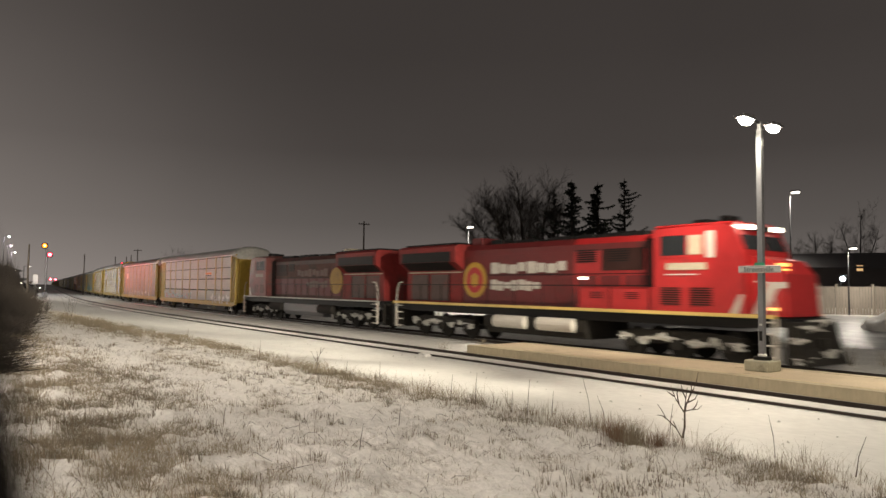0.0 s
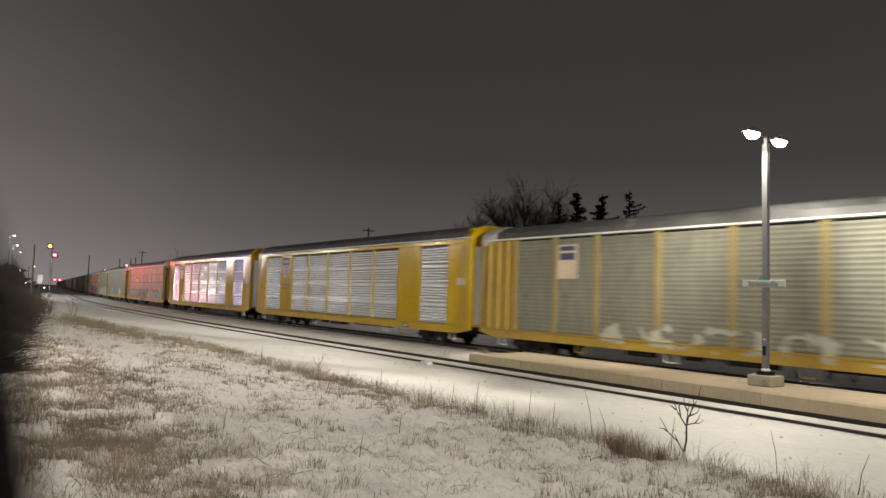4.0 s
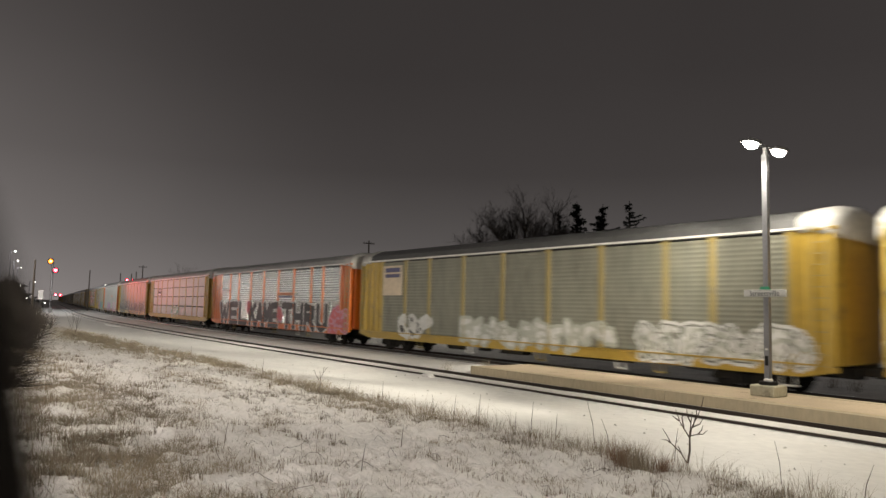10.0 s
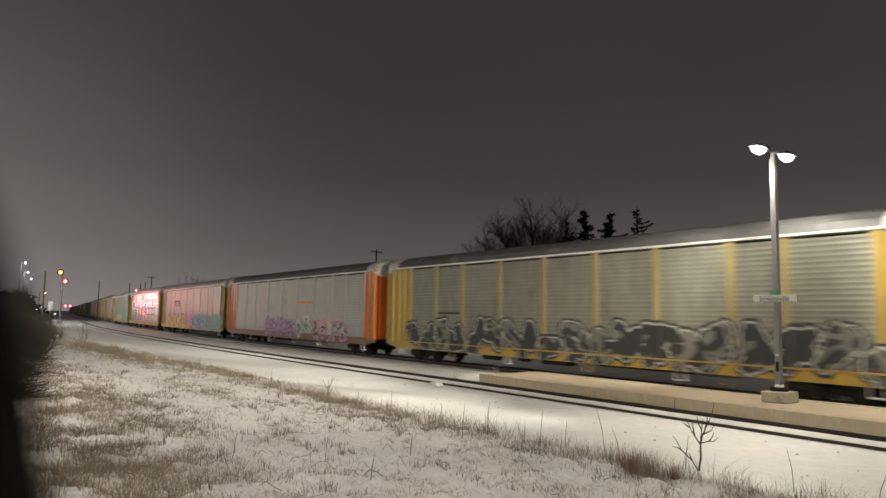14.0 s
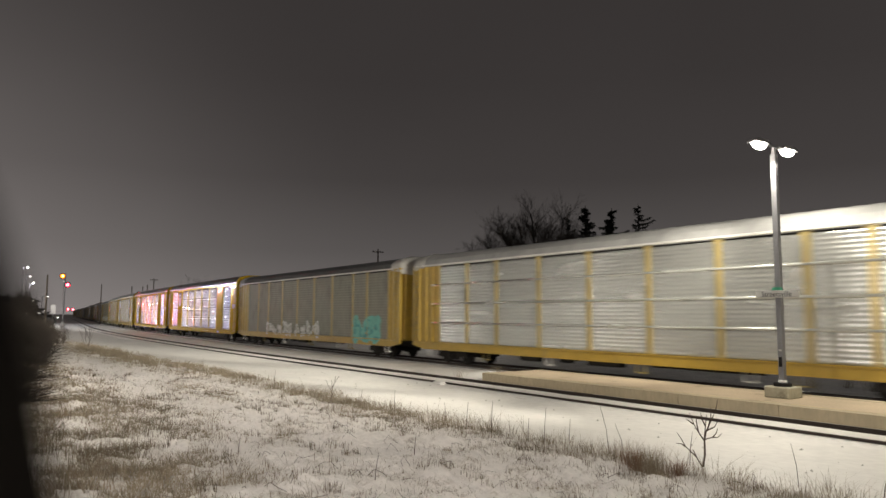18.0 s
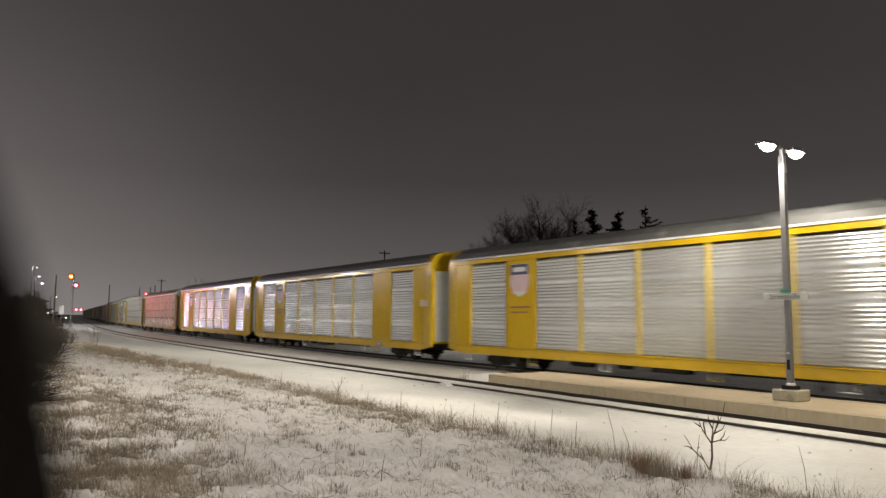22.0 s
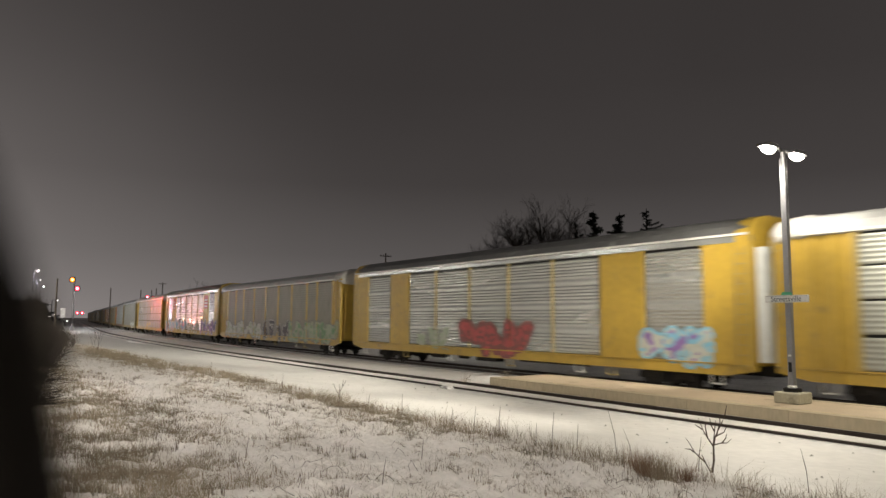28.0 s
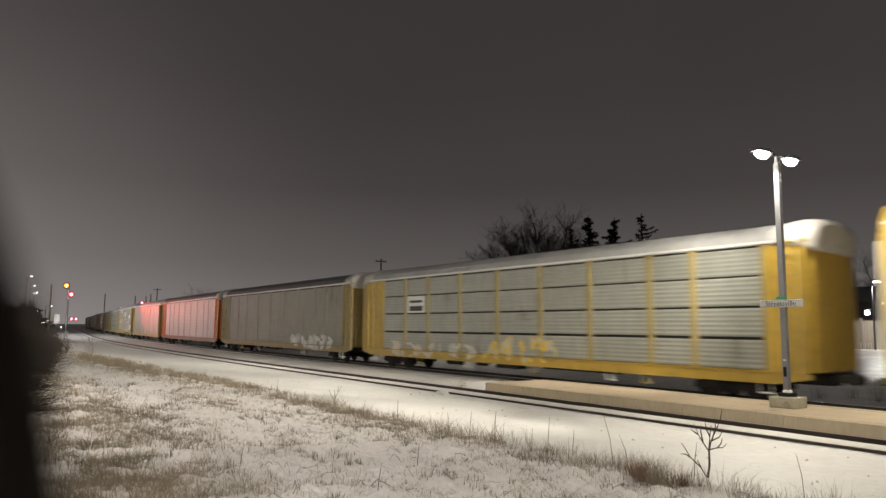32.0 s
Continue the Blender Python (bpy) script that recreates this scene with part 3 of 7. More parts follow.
# ---- platform lamp with the station's name ----
def text_mesh(body, size, extrude=0.002):
    cu = bpy.data.curves.new("lettering", "FONT")
    cu.body, cu.size, cu.extrude, cu.align_x, cu.align_y = body, size, extrude, "CENTER", "CENTER"
    ob = bpy.data.objects.new("lettering", cu)
    me = bpy.data.meshes.new_from_object(ob)
    bpy.data.objects.remove(ob)
    return me


def build_platform_lamp(s, with_sign):
    t = thing("platform_lamp", "tall galvanised lamp post with two lit lanterns on concrete footing", "lamp post", at=(-s, POLE_D, 0.19))
    bm = boxes((-0.36, 0.36, -0.36, 0.36, 0.0, 0.31), bevel=0.03)
    part("footing", bm, FOOTING, t, "square concrete footing block")
    part("base_flange", lathe([(0.24, 0.31), (0.24, 0.40), (0.20, 0.41)], 24, "z"), BLACK, t, "black base flange")
    bm = bmesh.new()
    bmesh.ops.create_icosphere(bm, subdivisions=2, radius=0.13)
    for v in bm.verts:
        v.co.z = v.co.z * 0.5 + 0.44
    part("snow_cap", bm, SNOW, t, "small heap of snow on the flange")
    part("pole", prism([(-0.075, -0.075), (0.075, -0.075), (0.075, 0.075), (-0.075, 0.075)], 0.40, 6.9, "z"), POLE_STEEL, t)
    part("access_cover", boxes((-0.045, 0.045, -0.083, -0.075, 0.85, 1.12)), BLACK, t, "dark oval access cover")
    part("pole_label", boxes((-0.04, 0.045, -0.081, -0.075, 1.28, 1.33)), SIGN_WHITE, t)
    part("crossarm", boxes((-0.035, 0.035, -0.62, 0.62, 7.10, 7.16), (-0.05, 0.05, -0.05, 0.05, 6.9, 7.12), bevel=0.008), POLE_STEEL, t)
    for side in (-1, 1):
        y = 0.75 * side
        sec = [(-0.36, 7.12), (-0.36, 7.18), (-0.2, 7.23), (0.2, 7.23), (0.36, 7.18), (0.36, 7.12)]
        head = part("lantern", prism([(a + y, b) for a, b in sec], -0.145, 0.145, "x"), POLE_STEEL, t)
        bm = bmesh.new()
        bmesh.ops.create_icosphere(bm, subdivisions=3, radius=1.0)
        for v in bm.verts:
            v.co = Vector((0.15 * v.co.x, y + 0.32 * v.co.y, 7.118 + (0.18 if v.co.z < 0 else 0.0) * v.co.z))
        for f in bm.faces:
            f.smooth = True
        part("diffuser", bm, LANTERN_GLOW, head, "brightly glowing bowl diffuser")
    if with_sign:
        sign = part("name_board", boxes((-0.62, 0.62, -0.15, -0.075, 2.78, 2.98), bevel=0.01), SIGN_WHITE, t, "long white name board")
        me = text_mesh("Streetsville", 0.2)
        me.transform(Matrix.Translation((0.0, -0.154, 2.875)) @ Matrix.Rotation(radians(90), 4, "X"))
        part("lettering", me, SIGN_INK, sign, "dark lettering of the station's name")
        part("border", boxes((-0.6, 0.6, -0.153, -0.15, 2.955, 2.962), (-0.6, 0.6, -0.153, -0.15, 2.798, 2.805)), SIGN_INK, sign)
        part("operator_plate", prism([(-0.15, 2.985), (0.15, 2.985), (0.11, 3.07), (-0.11, 3.07)], -0.14, -0.075), SIGN_GREEN, t, "small green plate")
    return t


build_platform_lamp(POLE_S, True)
for s in (POLE_S - 25.0, POLE_S - 50.0):
    build_platform_lamp(s, False)

# ---- the train: autoracks ----
CAR_L = 27.3
MESHES = {}


def shared(key, build):
    if key not in MESHES:
        bm = build()
        me = bpy.data.meshes.new(key[0] if isinstance(key, tuple) else key)
        bm.to_mesh(me)
        bm.free()
        MESHES[key] = me
    return MESHES[key]


def with_material(me, mat):
    key = (me.name, mat.name)
    if key not in MESHES:
        c = me.copy()
        c.materials.clear()
        c.materials.append(mat)
        MESHES[key] = c
    return MESHES[key]


def corrugated(w, h, ribs, deep=0.022, belts=()):
    """A pressed sheet in the x, z plane with rounded level ribs, facing -y; belts: heights of smooth swelling bands."""
    pts = [(0.0, deep)]
    edges = [0.0] + [e for b in belts for e in (b - 0.15, b + 0.15)] + [h]
    for j, (z0, z1) in enumerate(zip(edges, edges[1:])):
        n = 1 if j % 2 else max(1, round(ribs * (z1 - z0) / h))
        p = (z1 - z0) / n
        for k in range(n):
            for f in (0.14, 0.30, 0.44, 0.58, 0.72, 0.88):
                pts.append((z0 + (k + f) * p, deep * (0.5 + 0.5 * math.cos(2 * math.pi * f))))
    pts.append((h, deep))
    bm = bmesh.new()
    a = [bm.verts.new((-w / 2, y, z)) for z, y in pts]
    b = [bm.verts.new((w / 2, y, z)) for z, y in pts]
    for i in range(len(pts) - 1):
        bm.faces.new((a[i], b[i], b[i + 1], a[i + 1])).smooth = True
    c = [bm.verts.new((x, deep + 0.015, z)) for x, z in ((-w / 2, 0), (w / 2, 0), (w / 2, h), (-w / 2, h))]
    bm.faces.new((a[0], c[0], c[1], b[0]))
    bm.faces.new((b[-1], c[2], c[3], a[-1]))
    bm.faces.new(c[::-1])
    bm.faces.new((a[0], a[-1], c[3], c[0]))
    bm.faces.new((b[0], c[1], c[2], b[-1]))
    return bm


def roof_shape():
    bm = bmesh.new()
    prof = [(-1.52, 5.0), (-1.52, 5.10), (-1.40, 5.36), (-1.12, 5.58), (-0.6, 5.72), (0, 5.77), (0.6, 5.72), (1.12, 5.58), (1.40, 5.36), (1.52, 5.10), (1.52, 5.0)]
    xs = []
    n = 46
    for k in range(n + 1):
        x = -13.55 + 27.1 * k / n
        xs += [(x - 0.05, 0.0), (x + 0.05, 0.022)] if 0 < k < n else [(x, 0.0)]
    rings = [[bm.verts.new((x, y, z + (r if z > 5.2 else 0) - 0.16 * max(0, (abs(x) - 12.9) / 0.65) ** 2 * (z - 5.0) / 0.77)) for y, z in prof] for x, r in xs]
    m = len(prof)
    for a, b in zip(rings, rings[1:]):
        for k in range(m - 1):
            bm.faces.new((a[k], a[k + 1], b[k + 1], b[k]))
    for r in (rings[0], rings[-1]):
        bm.faces.new(r)
    bmesh.ops.recalc_face_normals(bm, faces=bm.faces)
    return bm


def wheelset():
    bm = lathe([(0.40, -0.80), (0.42, -0.79), (0.42, -0.70), (0.455, -0.69), (0.455, -0.67), (0.36, -0.665), (0.15, -0.69), (0.09, -0.66), (0.085, 0.66), (0.15, 0.69), (0.36, 0.665), (0.455, 0.67), (0.455, 0.69), (0.42, 0.70), (0.42, 0.79), (0.40, 0.80)], 18)
    return bm


def bogie(parent, x, rear):
    t = part("truck", shared("bolster", lambda: boxes((-0.22, 0.22, -1.0, 1.0, 0.38, 0.66), (-0.16, 0.16, -0.4, 0.4, 0.66, 0.82), bevel=0.03)), DARK_STEEL, parent, at=(x, 0, 0))
    for wx in (-0.88, 0.88):
        part("wheelset", shared("wheelset", wheelset), DARK_STEEL, t, at=(wx, 0, 0.42))
    sec = [(-1.25, 0.36), (-1.2, 0.58), (-0.75, 0.66), (-0.4, 0.78), (0.4, 0.78), (0.75, 0.66), (1.2, 0.58), (1.25, 0.36), (1.0, 0.30), (0.62, 0.40), (0.42, 0.2), (-0.42, 0.2), (-0.62, 0.40), (-1.0, 0.30)]
    for y in (-1.06, 0.94):
        part("side_frame", shared("side_frame", lambda: prism(sec, 0, 0.12)), DARK_STEEL, t, at=(0, y, 0))
    for k in (-0.18, 0.02, 0.2):
        part("spring", shared("spring", lambda: lathe([(0.07, 0.28), (0.07, 0.6)], 8, "z")), BLACK, t, at=(k, -1.09, 0))
    return t


def end_snow():
    """Old snow packed over the upper corners of a wagon's end."""
    bm = bmesh.new()
    prof = [(-1.50, 4.95), (-1.57, 5.12), (-1.46, 5.38), (-1.16, 5.62), (-0.6, 5.77), (0, 5.82), (0.6, 5.77), (1.16, 5.62), (1.46, 5.38), (1.57, 5.12), (1.50, 4.95)]
    rings = []
    for k in range(9):
        x = 12.55 + 0.17 * k
        f = (0.96, 0.985, 1.0, 1.008, 1.012, 1.01, 0.985, 0.92, 0.80)[k]
        ring = []
        for j, (y, z) in enumerate(prof):
            q = f + 0.05 * noise.noise((x * 2.3, y * 1.9, z))
            low = 0.32 * max(0.0, (k - 3) / 5) * (j in (0, 1, 9, 10))
            ring.append(bm.verts.new((x, y * min(q, 1.035), 4.7 + (z - 4.7) * q - low * (0.7 + 0.6 * noise.noise((x * 3, y, 2.0))))))
        rings.append(ring)
    m = len(prof)
    for a, b in zip(rings, rings[1:]):
        for j in range(m):
            bm.faces.new((a[j], a[(j + 1) % m], b[(j + 1) % m], b[j]))
    bm.faces.new(rings[0])
    bm.faces.new(rings[-1][::-1])
    bmesh.ops.recalc_face_normals(bm, faces=bm.faces)
    for f in bm.faces:
        f.smooth = len(f.verts) == 4
    return bm


def end_plate(w, flat):
    h = w / 2
    if flat:
        return boxes((-h, h, -1.52, -1.42, 1.06, 5.03), (-h, -h + 0.08, -1.535, -1.42, 1.06, 5.03), (h - 0.08, h, -1.535, -1.42, 1.06, 5.03), bevel=0.008)
    pts = [(-h, -1.42), (-h, -1.535), (-h + 0.14, -1.535), (-h + 0.17, -1.475)]
    n = max(2, round(w / 0.6))
    for k in range(1, n):
        c = -h + w * k / n
        pts += [(c - 0.11, -1.475), (c - 0.05, -1.525), (c + 0.05, -1.525), (c + 0.11, -1.475)]
    pts += [(h - 0.17, -1.475), (h - 0.14, -1.535), (h, -1.535), (h, -1.42)]
    return prism(pts, 1.06, 5.03, "z")
    return prism([(-h, -1.42), (-h, -1.53), (-h + 0.1, -1.53), (-h + 0.12, -1.50), (-0.08, -1.50), (-0.06, -1.515), (0.06, -1.515), (0.08, -1.50), (h - 0.12, -1.50), (h - 0.1, -1.53), (h, -1.53), (h, -1.42)], 1.06, 5.03, "z")


# bay limits from the front end of each design, in metres
SHORT = 0.95                 # the ribbed design sits this much behind its front coupling
BAYS_RIB = [round(a - SHORT, 2) for a in (2.25, 4.88, 6.72, 9.67, 12.54, 15.46, 18.35, 21.20, 23.45, 25.85)]
BAYS_WIDE = [1.75, 4.40, 6.54, 9.25, 12.16, 15.15, 18.10, 20.80, 22.75, 25.55]
LEVELS = [1.06, 2.08, 3.075, 4.055, 5.0]


def level_rail():
    bm = tube(bmesh.new(), [(-11.9, -1.485, 0), (11.2, -1.485, 0)], 0.055, 12)
    for f in bm.faces:
        f.smooth = len(f.verts) == 4
    return bm


def autorack(label, wide=False, seams=True, panel=None, post=None, ends=None, roof=None, sill=None, thin=None, rails=False):
    """One closed car carrier; x runs forwards, the origin lies on the rails below its middle, its watched side faces -y."""
    panel, post = panel or ZINC, post or POST_PALE
    ends, roof, sill = ends or YELLOW_OLD, roof or ROOF_SNOW, sill or ends or YELLOW_OLD
    thin = thin or post
    up = 0.22 if wide else 0.0      # the wide-pillared design stands taller
    t = thing("autorack_wagon", label, "railway wagon", "wagons of the freight train")
    half = CAR_L / 2
    part("rack_core", shared("rack_core", lambda: boxes((-13.2, 13.2, -1.42, 1.42, 0.95, 5.02))), SEAM, t)
    part("far_side", with_material(shared("far_side", lambda: boxes((-13.6, 13.6, 1.425, 1.5, 0.7, 5.0))), panel), None, t)
    part("roof", with_material(shared("roof", roof_shape), roof), None, t, at=(0, 0, up))
    part("roof_rail", shared("roof_rail", lambda: boxes((-13.5, 13.5, -1.56, -1.5, 5.035, 5.115), bevel=0.01)), GUTTER, t, "pale rail along the roof's edge", at=(0, 0, up))
    sill_sec = [(-13.65, 0.86), (-13.65, 1.0), (13.65, 1.0), (13.65, 0.86), (12.6, 0.66), (-12.6, 0.66)]
    part("side_sill", with_material(shared("side_sill", lambda: prism(sill_sec, -1.53, -1.42)), sill), None, t)
    part("sill_flange", with_material(shared("sill_flange", lambda: boxes((-13.6, 13.6, -1.555, -1.5, 1.012, 1.06))), sill), None, t)
    part("centre_sill", shared("centre_sill", lambda: boxes((-13.7, 13.7, -0.3, 0.3, 0.62, 0.94))), BLACK, t)
    bays = BAYS_WIDE if wide else BAYS_RIB
    # end sections
    for name, a, b in (("front_end_section", 0.0, bays[0]), ("rear_end_section", bays[-1], CAR_L)):
        w = b - a
        part(name, with_material(shared(("end_section", round(w, 2), wide), lambda: end_plate(w, wide)), ends), None, t, at=(half - (a + b) / 2, 0, 0))
    if up:
        part("header", with_material(shared("header", lambda: boxes((-13.6, 13.6, -1.525, -1.42, 5.035, 5.24), bevel=0.008)), panel if post == ends and not seams and panel == ZINC_LIGHT else post), None, t)
        for sgn in (1, -1):
            part("end_portal", with_material(shared("end_portal", lambda: prism([(-1.535, 1.0), (-1.535, 5.35), (-1.2, 5.78), (-0.6, 5.95), (0.6, 5.95), (1.2, 5.78), (1.535, 5.35), (1.535, 1.0)], -0.28, 0.28, "x")), ends), None, t, at=(13.32 * sgn, 0, 0))
    pillars = {1: True, 7: True} if wide else {}
    for k, (a, b) in enumerate(zip(bays, bays[1:])):
        c, w = half - (a + b) / 2, b - a
        if k in pillars:
            part("wide_pillar", with_material(shared(("wide_pillar", round(w, 2)), lambda: boxes((-w / 2, w / 2, -1.515, -1.42, 1.06, 5.03), bevel=0.008)), post), None, t, at=(c, 0, 0))
            continue
        pw = w - (0.19 if wide else 0.26)
        if seams:
            for z0, z1 in zip(LEVELS, LEVELS[1:]):
                hh = 0.925 if z1 < 4.9 else 0.875
                me = shared(("panel", round(pw, 2), hh), lambda: corrugated(pw, hh, 6, 0.014))
                part("side_panel", with_material(me, panel), None, t, at=(c, -1.505, z0 + 0.012))
        else:
            me = shared(("panel", round(pw, 2), 5 if wide else (4 if panel is ZINC_LIGHT else 3)), lambda: corrugated(pw, 3.885, 28 if wide else 24, 0.04 if wide else (0.03 if panel is ZINC_LIGHT else 0.012), (0.99, 1.98, 2.96) if wide else ()))
            part("side_panel", with_material(me, panel), None, t, at=(c, -1.505, 1.062))
    if rails:
        for z in (2.05, 3.04, 4.02):
            part("level_rail", shared("level_rail", lambda: level_rail()), ZINC_LIGHT, t, "bright level rail", at=(0, 0, z))
    for k, a in enumerate(bays):
        if (wide and k in (1, 2, 7, 8)):
            continue
        if wide and 0 < k < len(bays) - 1:
            part("side_post", with_material(shared("thin_post", lambda: boxes((-0.08, 0.08, -1.517, -1.42, 1.06, 5.03), bevel=0.01)), thin), None, t, at=(half - a, 0, 0))
            continue
        part("side_post", with_material(shared("side_post", lambda: boxes((-0.13, 0.13, -1.522, -1.42, 1.06, 5.03), (-0.17, 0.17, -1.527, -1.5, 4.86, 5.03), (-0.16, 0.16, -1.527, -1.5, 1.06, 1.2), bevel=0.01)), post), None, t, at=(half - a, 0, 0))
    # doors and hardware of both ends
    for sgn in (1, -1):
        name = "front_door" if sgn > 0 else "rear_door"
        d = part(name, with_material(shared("end_door", lambda: prism([(-1.44, 1.0), (-1.44, 5.05), (-1.0, 5.5), (1.0, 5.5), (1.44, 5.05), (1.44, 1.0)], 13.2, 13.42, "x")), ends), None, t)
        if wide:
            part("door_leaf", shared("round_door_leaf", lambda: prism([(13.42, -1.3), (13.76, -1.24), (13.91, -1.08), (13.96, -0.8), (13.96, 0.8), (13.91, 1.08), (13.76, 1.24), (13.42, 1.3)], 1.12, 4.85, "z")), DOOR_WHITE, d, "rounded white door leaf")
        else:
            part("door_leaf", with_material(shared("door_leaf", lambda: boxes((13.42, 13.78, -1.28, 1.28, 1.05, 4.9), bevel=0.06)), ends), None, d)
            part("end_cap", with_material(shared("end_cap", lambda: boxes((13.0, 13.72, -1.56, 1.5, 4.98, 5.1), bevel=0.02)), ends), None, d)
            part("end_snow", shared("end_snow", end_snow), PACKED_SNOW, d, "dirty snow packed over the roof's end")
        if sgn < 0:
            d.rotation_euler = (0, 0, math.pi)
        lad = part("ladder", shared("ladder", lambda: boxes((0, 0.03, -1.56, -1.53, 0.9, 4.9), (0.42, 0.45, -1.56, -1.53, 0.9, 4.9), *[(0.03, 0.42, -1.56, -1.535, 1.0 + 0.33 * k, 1.03 + 0.33 * k) for k in range(12)])), post, t, at=(13.0 if sgn > 0 else -13.5, 0, 0))
        part("coupler", shared("coupler", lambda: boxes((-0.75, 0.75, -0.12, 0.12, 0.72, 0.95), (0.3, 0.62, -0.2, 0.2, 0.68, 1.0), bevel=0.03)), DARK_STEEL, t, at=(13.75 * sgn, 0, 0))
        bogie(t, (9.85 if wide else 10.6) * sgn, sgn < 0)
    part("air_reservoir", shared("air_reservoir", lambda: lathe([(0.05, -0.65), (0.19, -0.6), (0.19, 0.6), (0.05, 0.65)], 12, "x")), DARK_STEEL, t, at=(-4.9, -0.9, 0.6))
    part("brake_cylinder", shared("brake_cylinder", lambda: lathe([(0.05, -0.4), (0.16, -0.36), (0.16, 0.3), (0.04, 0.34), (0.04, 0.7)], 12, "x")), DARK_STEEL, t, at=(-2.6, -0.95, 0.62))
    part("brake_pipe", shared("brake_pipe", lambda: lathe([(0.035, -2.2), (0.035, 2.2)], 8, "x")), DARK_STEEL, t, at=(4.1, -1.2, 0.6))
    for k, x in enumerate((-12.1, -7.4, -3.2, 1.6, 5.9, 7.6, 12.2)):
        part("side_step", shared(("side_step", k % 2), lambda: boxes((-0.22, 0.22, -1.5, -1.3, 0.34, 0.38), (-0.22, -0.19, -1.5, -1.46, 0.36, 0.8), (0.19, 0.22, -1.5, -1.46, 0.36, 0.8))), post if k % 2 else GUTTER, t, at=(x, 0, 0))
    part("tool_box", shared("tool_box", lambda: boxes((-0.8, 0.8, -0.25, 0.25, -0.14, 0.14), bevel=0.02)), DARK_STEEL, t, at=(-0.4, -1.05, 0.6))
    return t


def run_train(ob, front, length, turned=0.0):
    """Rows that carry a vehicle along the line; front: the station of its leading coupler at 0 s."""
    rows = []
    for k in range(-1, 18):
        tt = 2.0 * k
        s = front + length / 2 - SPEED * tt
        x, y, h = place(s, D_FAR)
        rows.append((tt, pose(x, y, 0.0, 0, 0, h + turned)))
    walk(ob, rows)


GAP0 = 29.97 + SPEED * 9.0      # station at 0 s of the coupling numbered 0
MOVERS = []
STYLES = {
    "zinc": dict(seams=True, panel=ZINC),
    "zinc_plain": dict(seams=False, panel=ZINC_LIGHT, post=YELLOW_OLD),
    "zinc_smooth": dict(seams=False, panel=ZINC, post=YELLOW_OLD),
    "old_posts": dict(seams=False, panel=ZINC_OLD, post=YELLOW_OLD),
    "zinc_rails": dict(seams=True, panel=ZINC_LIGHT, rails=True),
    "old": dict(seams=False, panel=ZINC_OLD, roof=ROOF_BARE),
    "old_seams": dict(seams=True, panel=ZINC_OLD, roof=ROOF_BARE),
    "dark": dict(seams=True, panel=ZINC_DARK, ends=YELLOW_DIM, roof=ROOF_BARE),
    "dull": dict(seams=False, panel=ZINC_OLD, post=ZINC_OLD, ends=YELLOW_DIM, roof=ROOF_BARE),
    "bright": dict(wide=True, seams=False, panel=SILVER, post=YELLOW, ends=YELLOW, roof=ROOF_BARE, thin=POST_OLIVE),
    "bright_old": dict(wide=True, seams=False, panel=ZINC_LIGHT, post=YELLOW_OLD, roof=ROOF_BARE, thin=POST_PALE),
    "orange": dict(seams=False, panel=ZINC_LIGHT, post=ORANGE, ends=ORANGE, roof=ROOF_SNOW),
    "orange_end": dict(seams=False, panel=ZINC, post=ZINC, ends=ORANGE, sill=RUST_SILL, roof=ROOF_BARE),
}
LABELS = {
    "zinc": "grey panelled autorack wagon with yellow posts and snow on its roof",
    "zinc_plain": "grey ribbed autorack wagon with yellow posts and snowy roof",
    "zinc_smooth": "grey ribbed autorack wagon with yellow posts",
    "old_posts": "weathered grey autorack wagon with strong yellow posts",
    "zinc_rails": "pale grey autorack wagon with bright level rails",
    "old": "weathered olive-grey autorack wagon with faded yellow posts",
    "old_seams": "weathered grey autorack wagon with dark panel seams",
    "dark": "sooty dark grey autorack wagon with grimy yellow posts",
    "dull": "dull grey autorack wagon with yellow ends",
    "bright": "bright yellow autorack wagon with shining silver side panels",
    "bright_old": "faded yellow autorack wagon with grey panels and wide pillars",
    "orange_end": "silver-grey autorack wagon with plain posts and orange ends",
    "orange": "silver autorack wagon with orange posts and orange ends",
}
ORDER = {-6: "zinc", -5: "old", -4: "bright", -3: "bright", -2: "old_seams", -1: "old", 0: "old", 1: "orange", 2: "zinc", 3: "old", 4: "orange_end", 5: "zinc_smooth", 6: "zinc_rails", 7: "old",
         8: "bright", 9: "bright", 10: "bright", 11: "bright", 12: "dark", 13: "zinc", 14: "bright_old", 15: "old_posts", 16: "bright_old", 17: "zinc", 18: "dull", 19: "orange_end", 20: "zinc_smooth",
         21: "zinc_plain", 22: "zinc", 23: "old", 24: "zinc_rails", 25: "zinc", 26: "bright_old", 27: "zinc_plain", 28: "zinc", 29: "zinc_plain", 30: "zinc"}
# how far each wagon stands off an even spacing, by the play of its couplers
SLACK = {-6: -0.6, -5: -0.5, -4: -0.25, -3: 0.0, -2: -0.1, -1: 0.05, 0: 0.0, 1: -0.15, 2: 0.0, 3: 0.15, 4: 0.1, 5: 0.0, 6: 0.0, 7: -0.15,
         8: 0.25, 9: 0.5, 10: 0.6, 11: 0.55, 12: 0.3, 13: -0.1, 14: 0.2, 15: -0.3, 16: -0.1, 17: -0.3}
FIRST = {}
WAGONS = {}
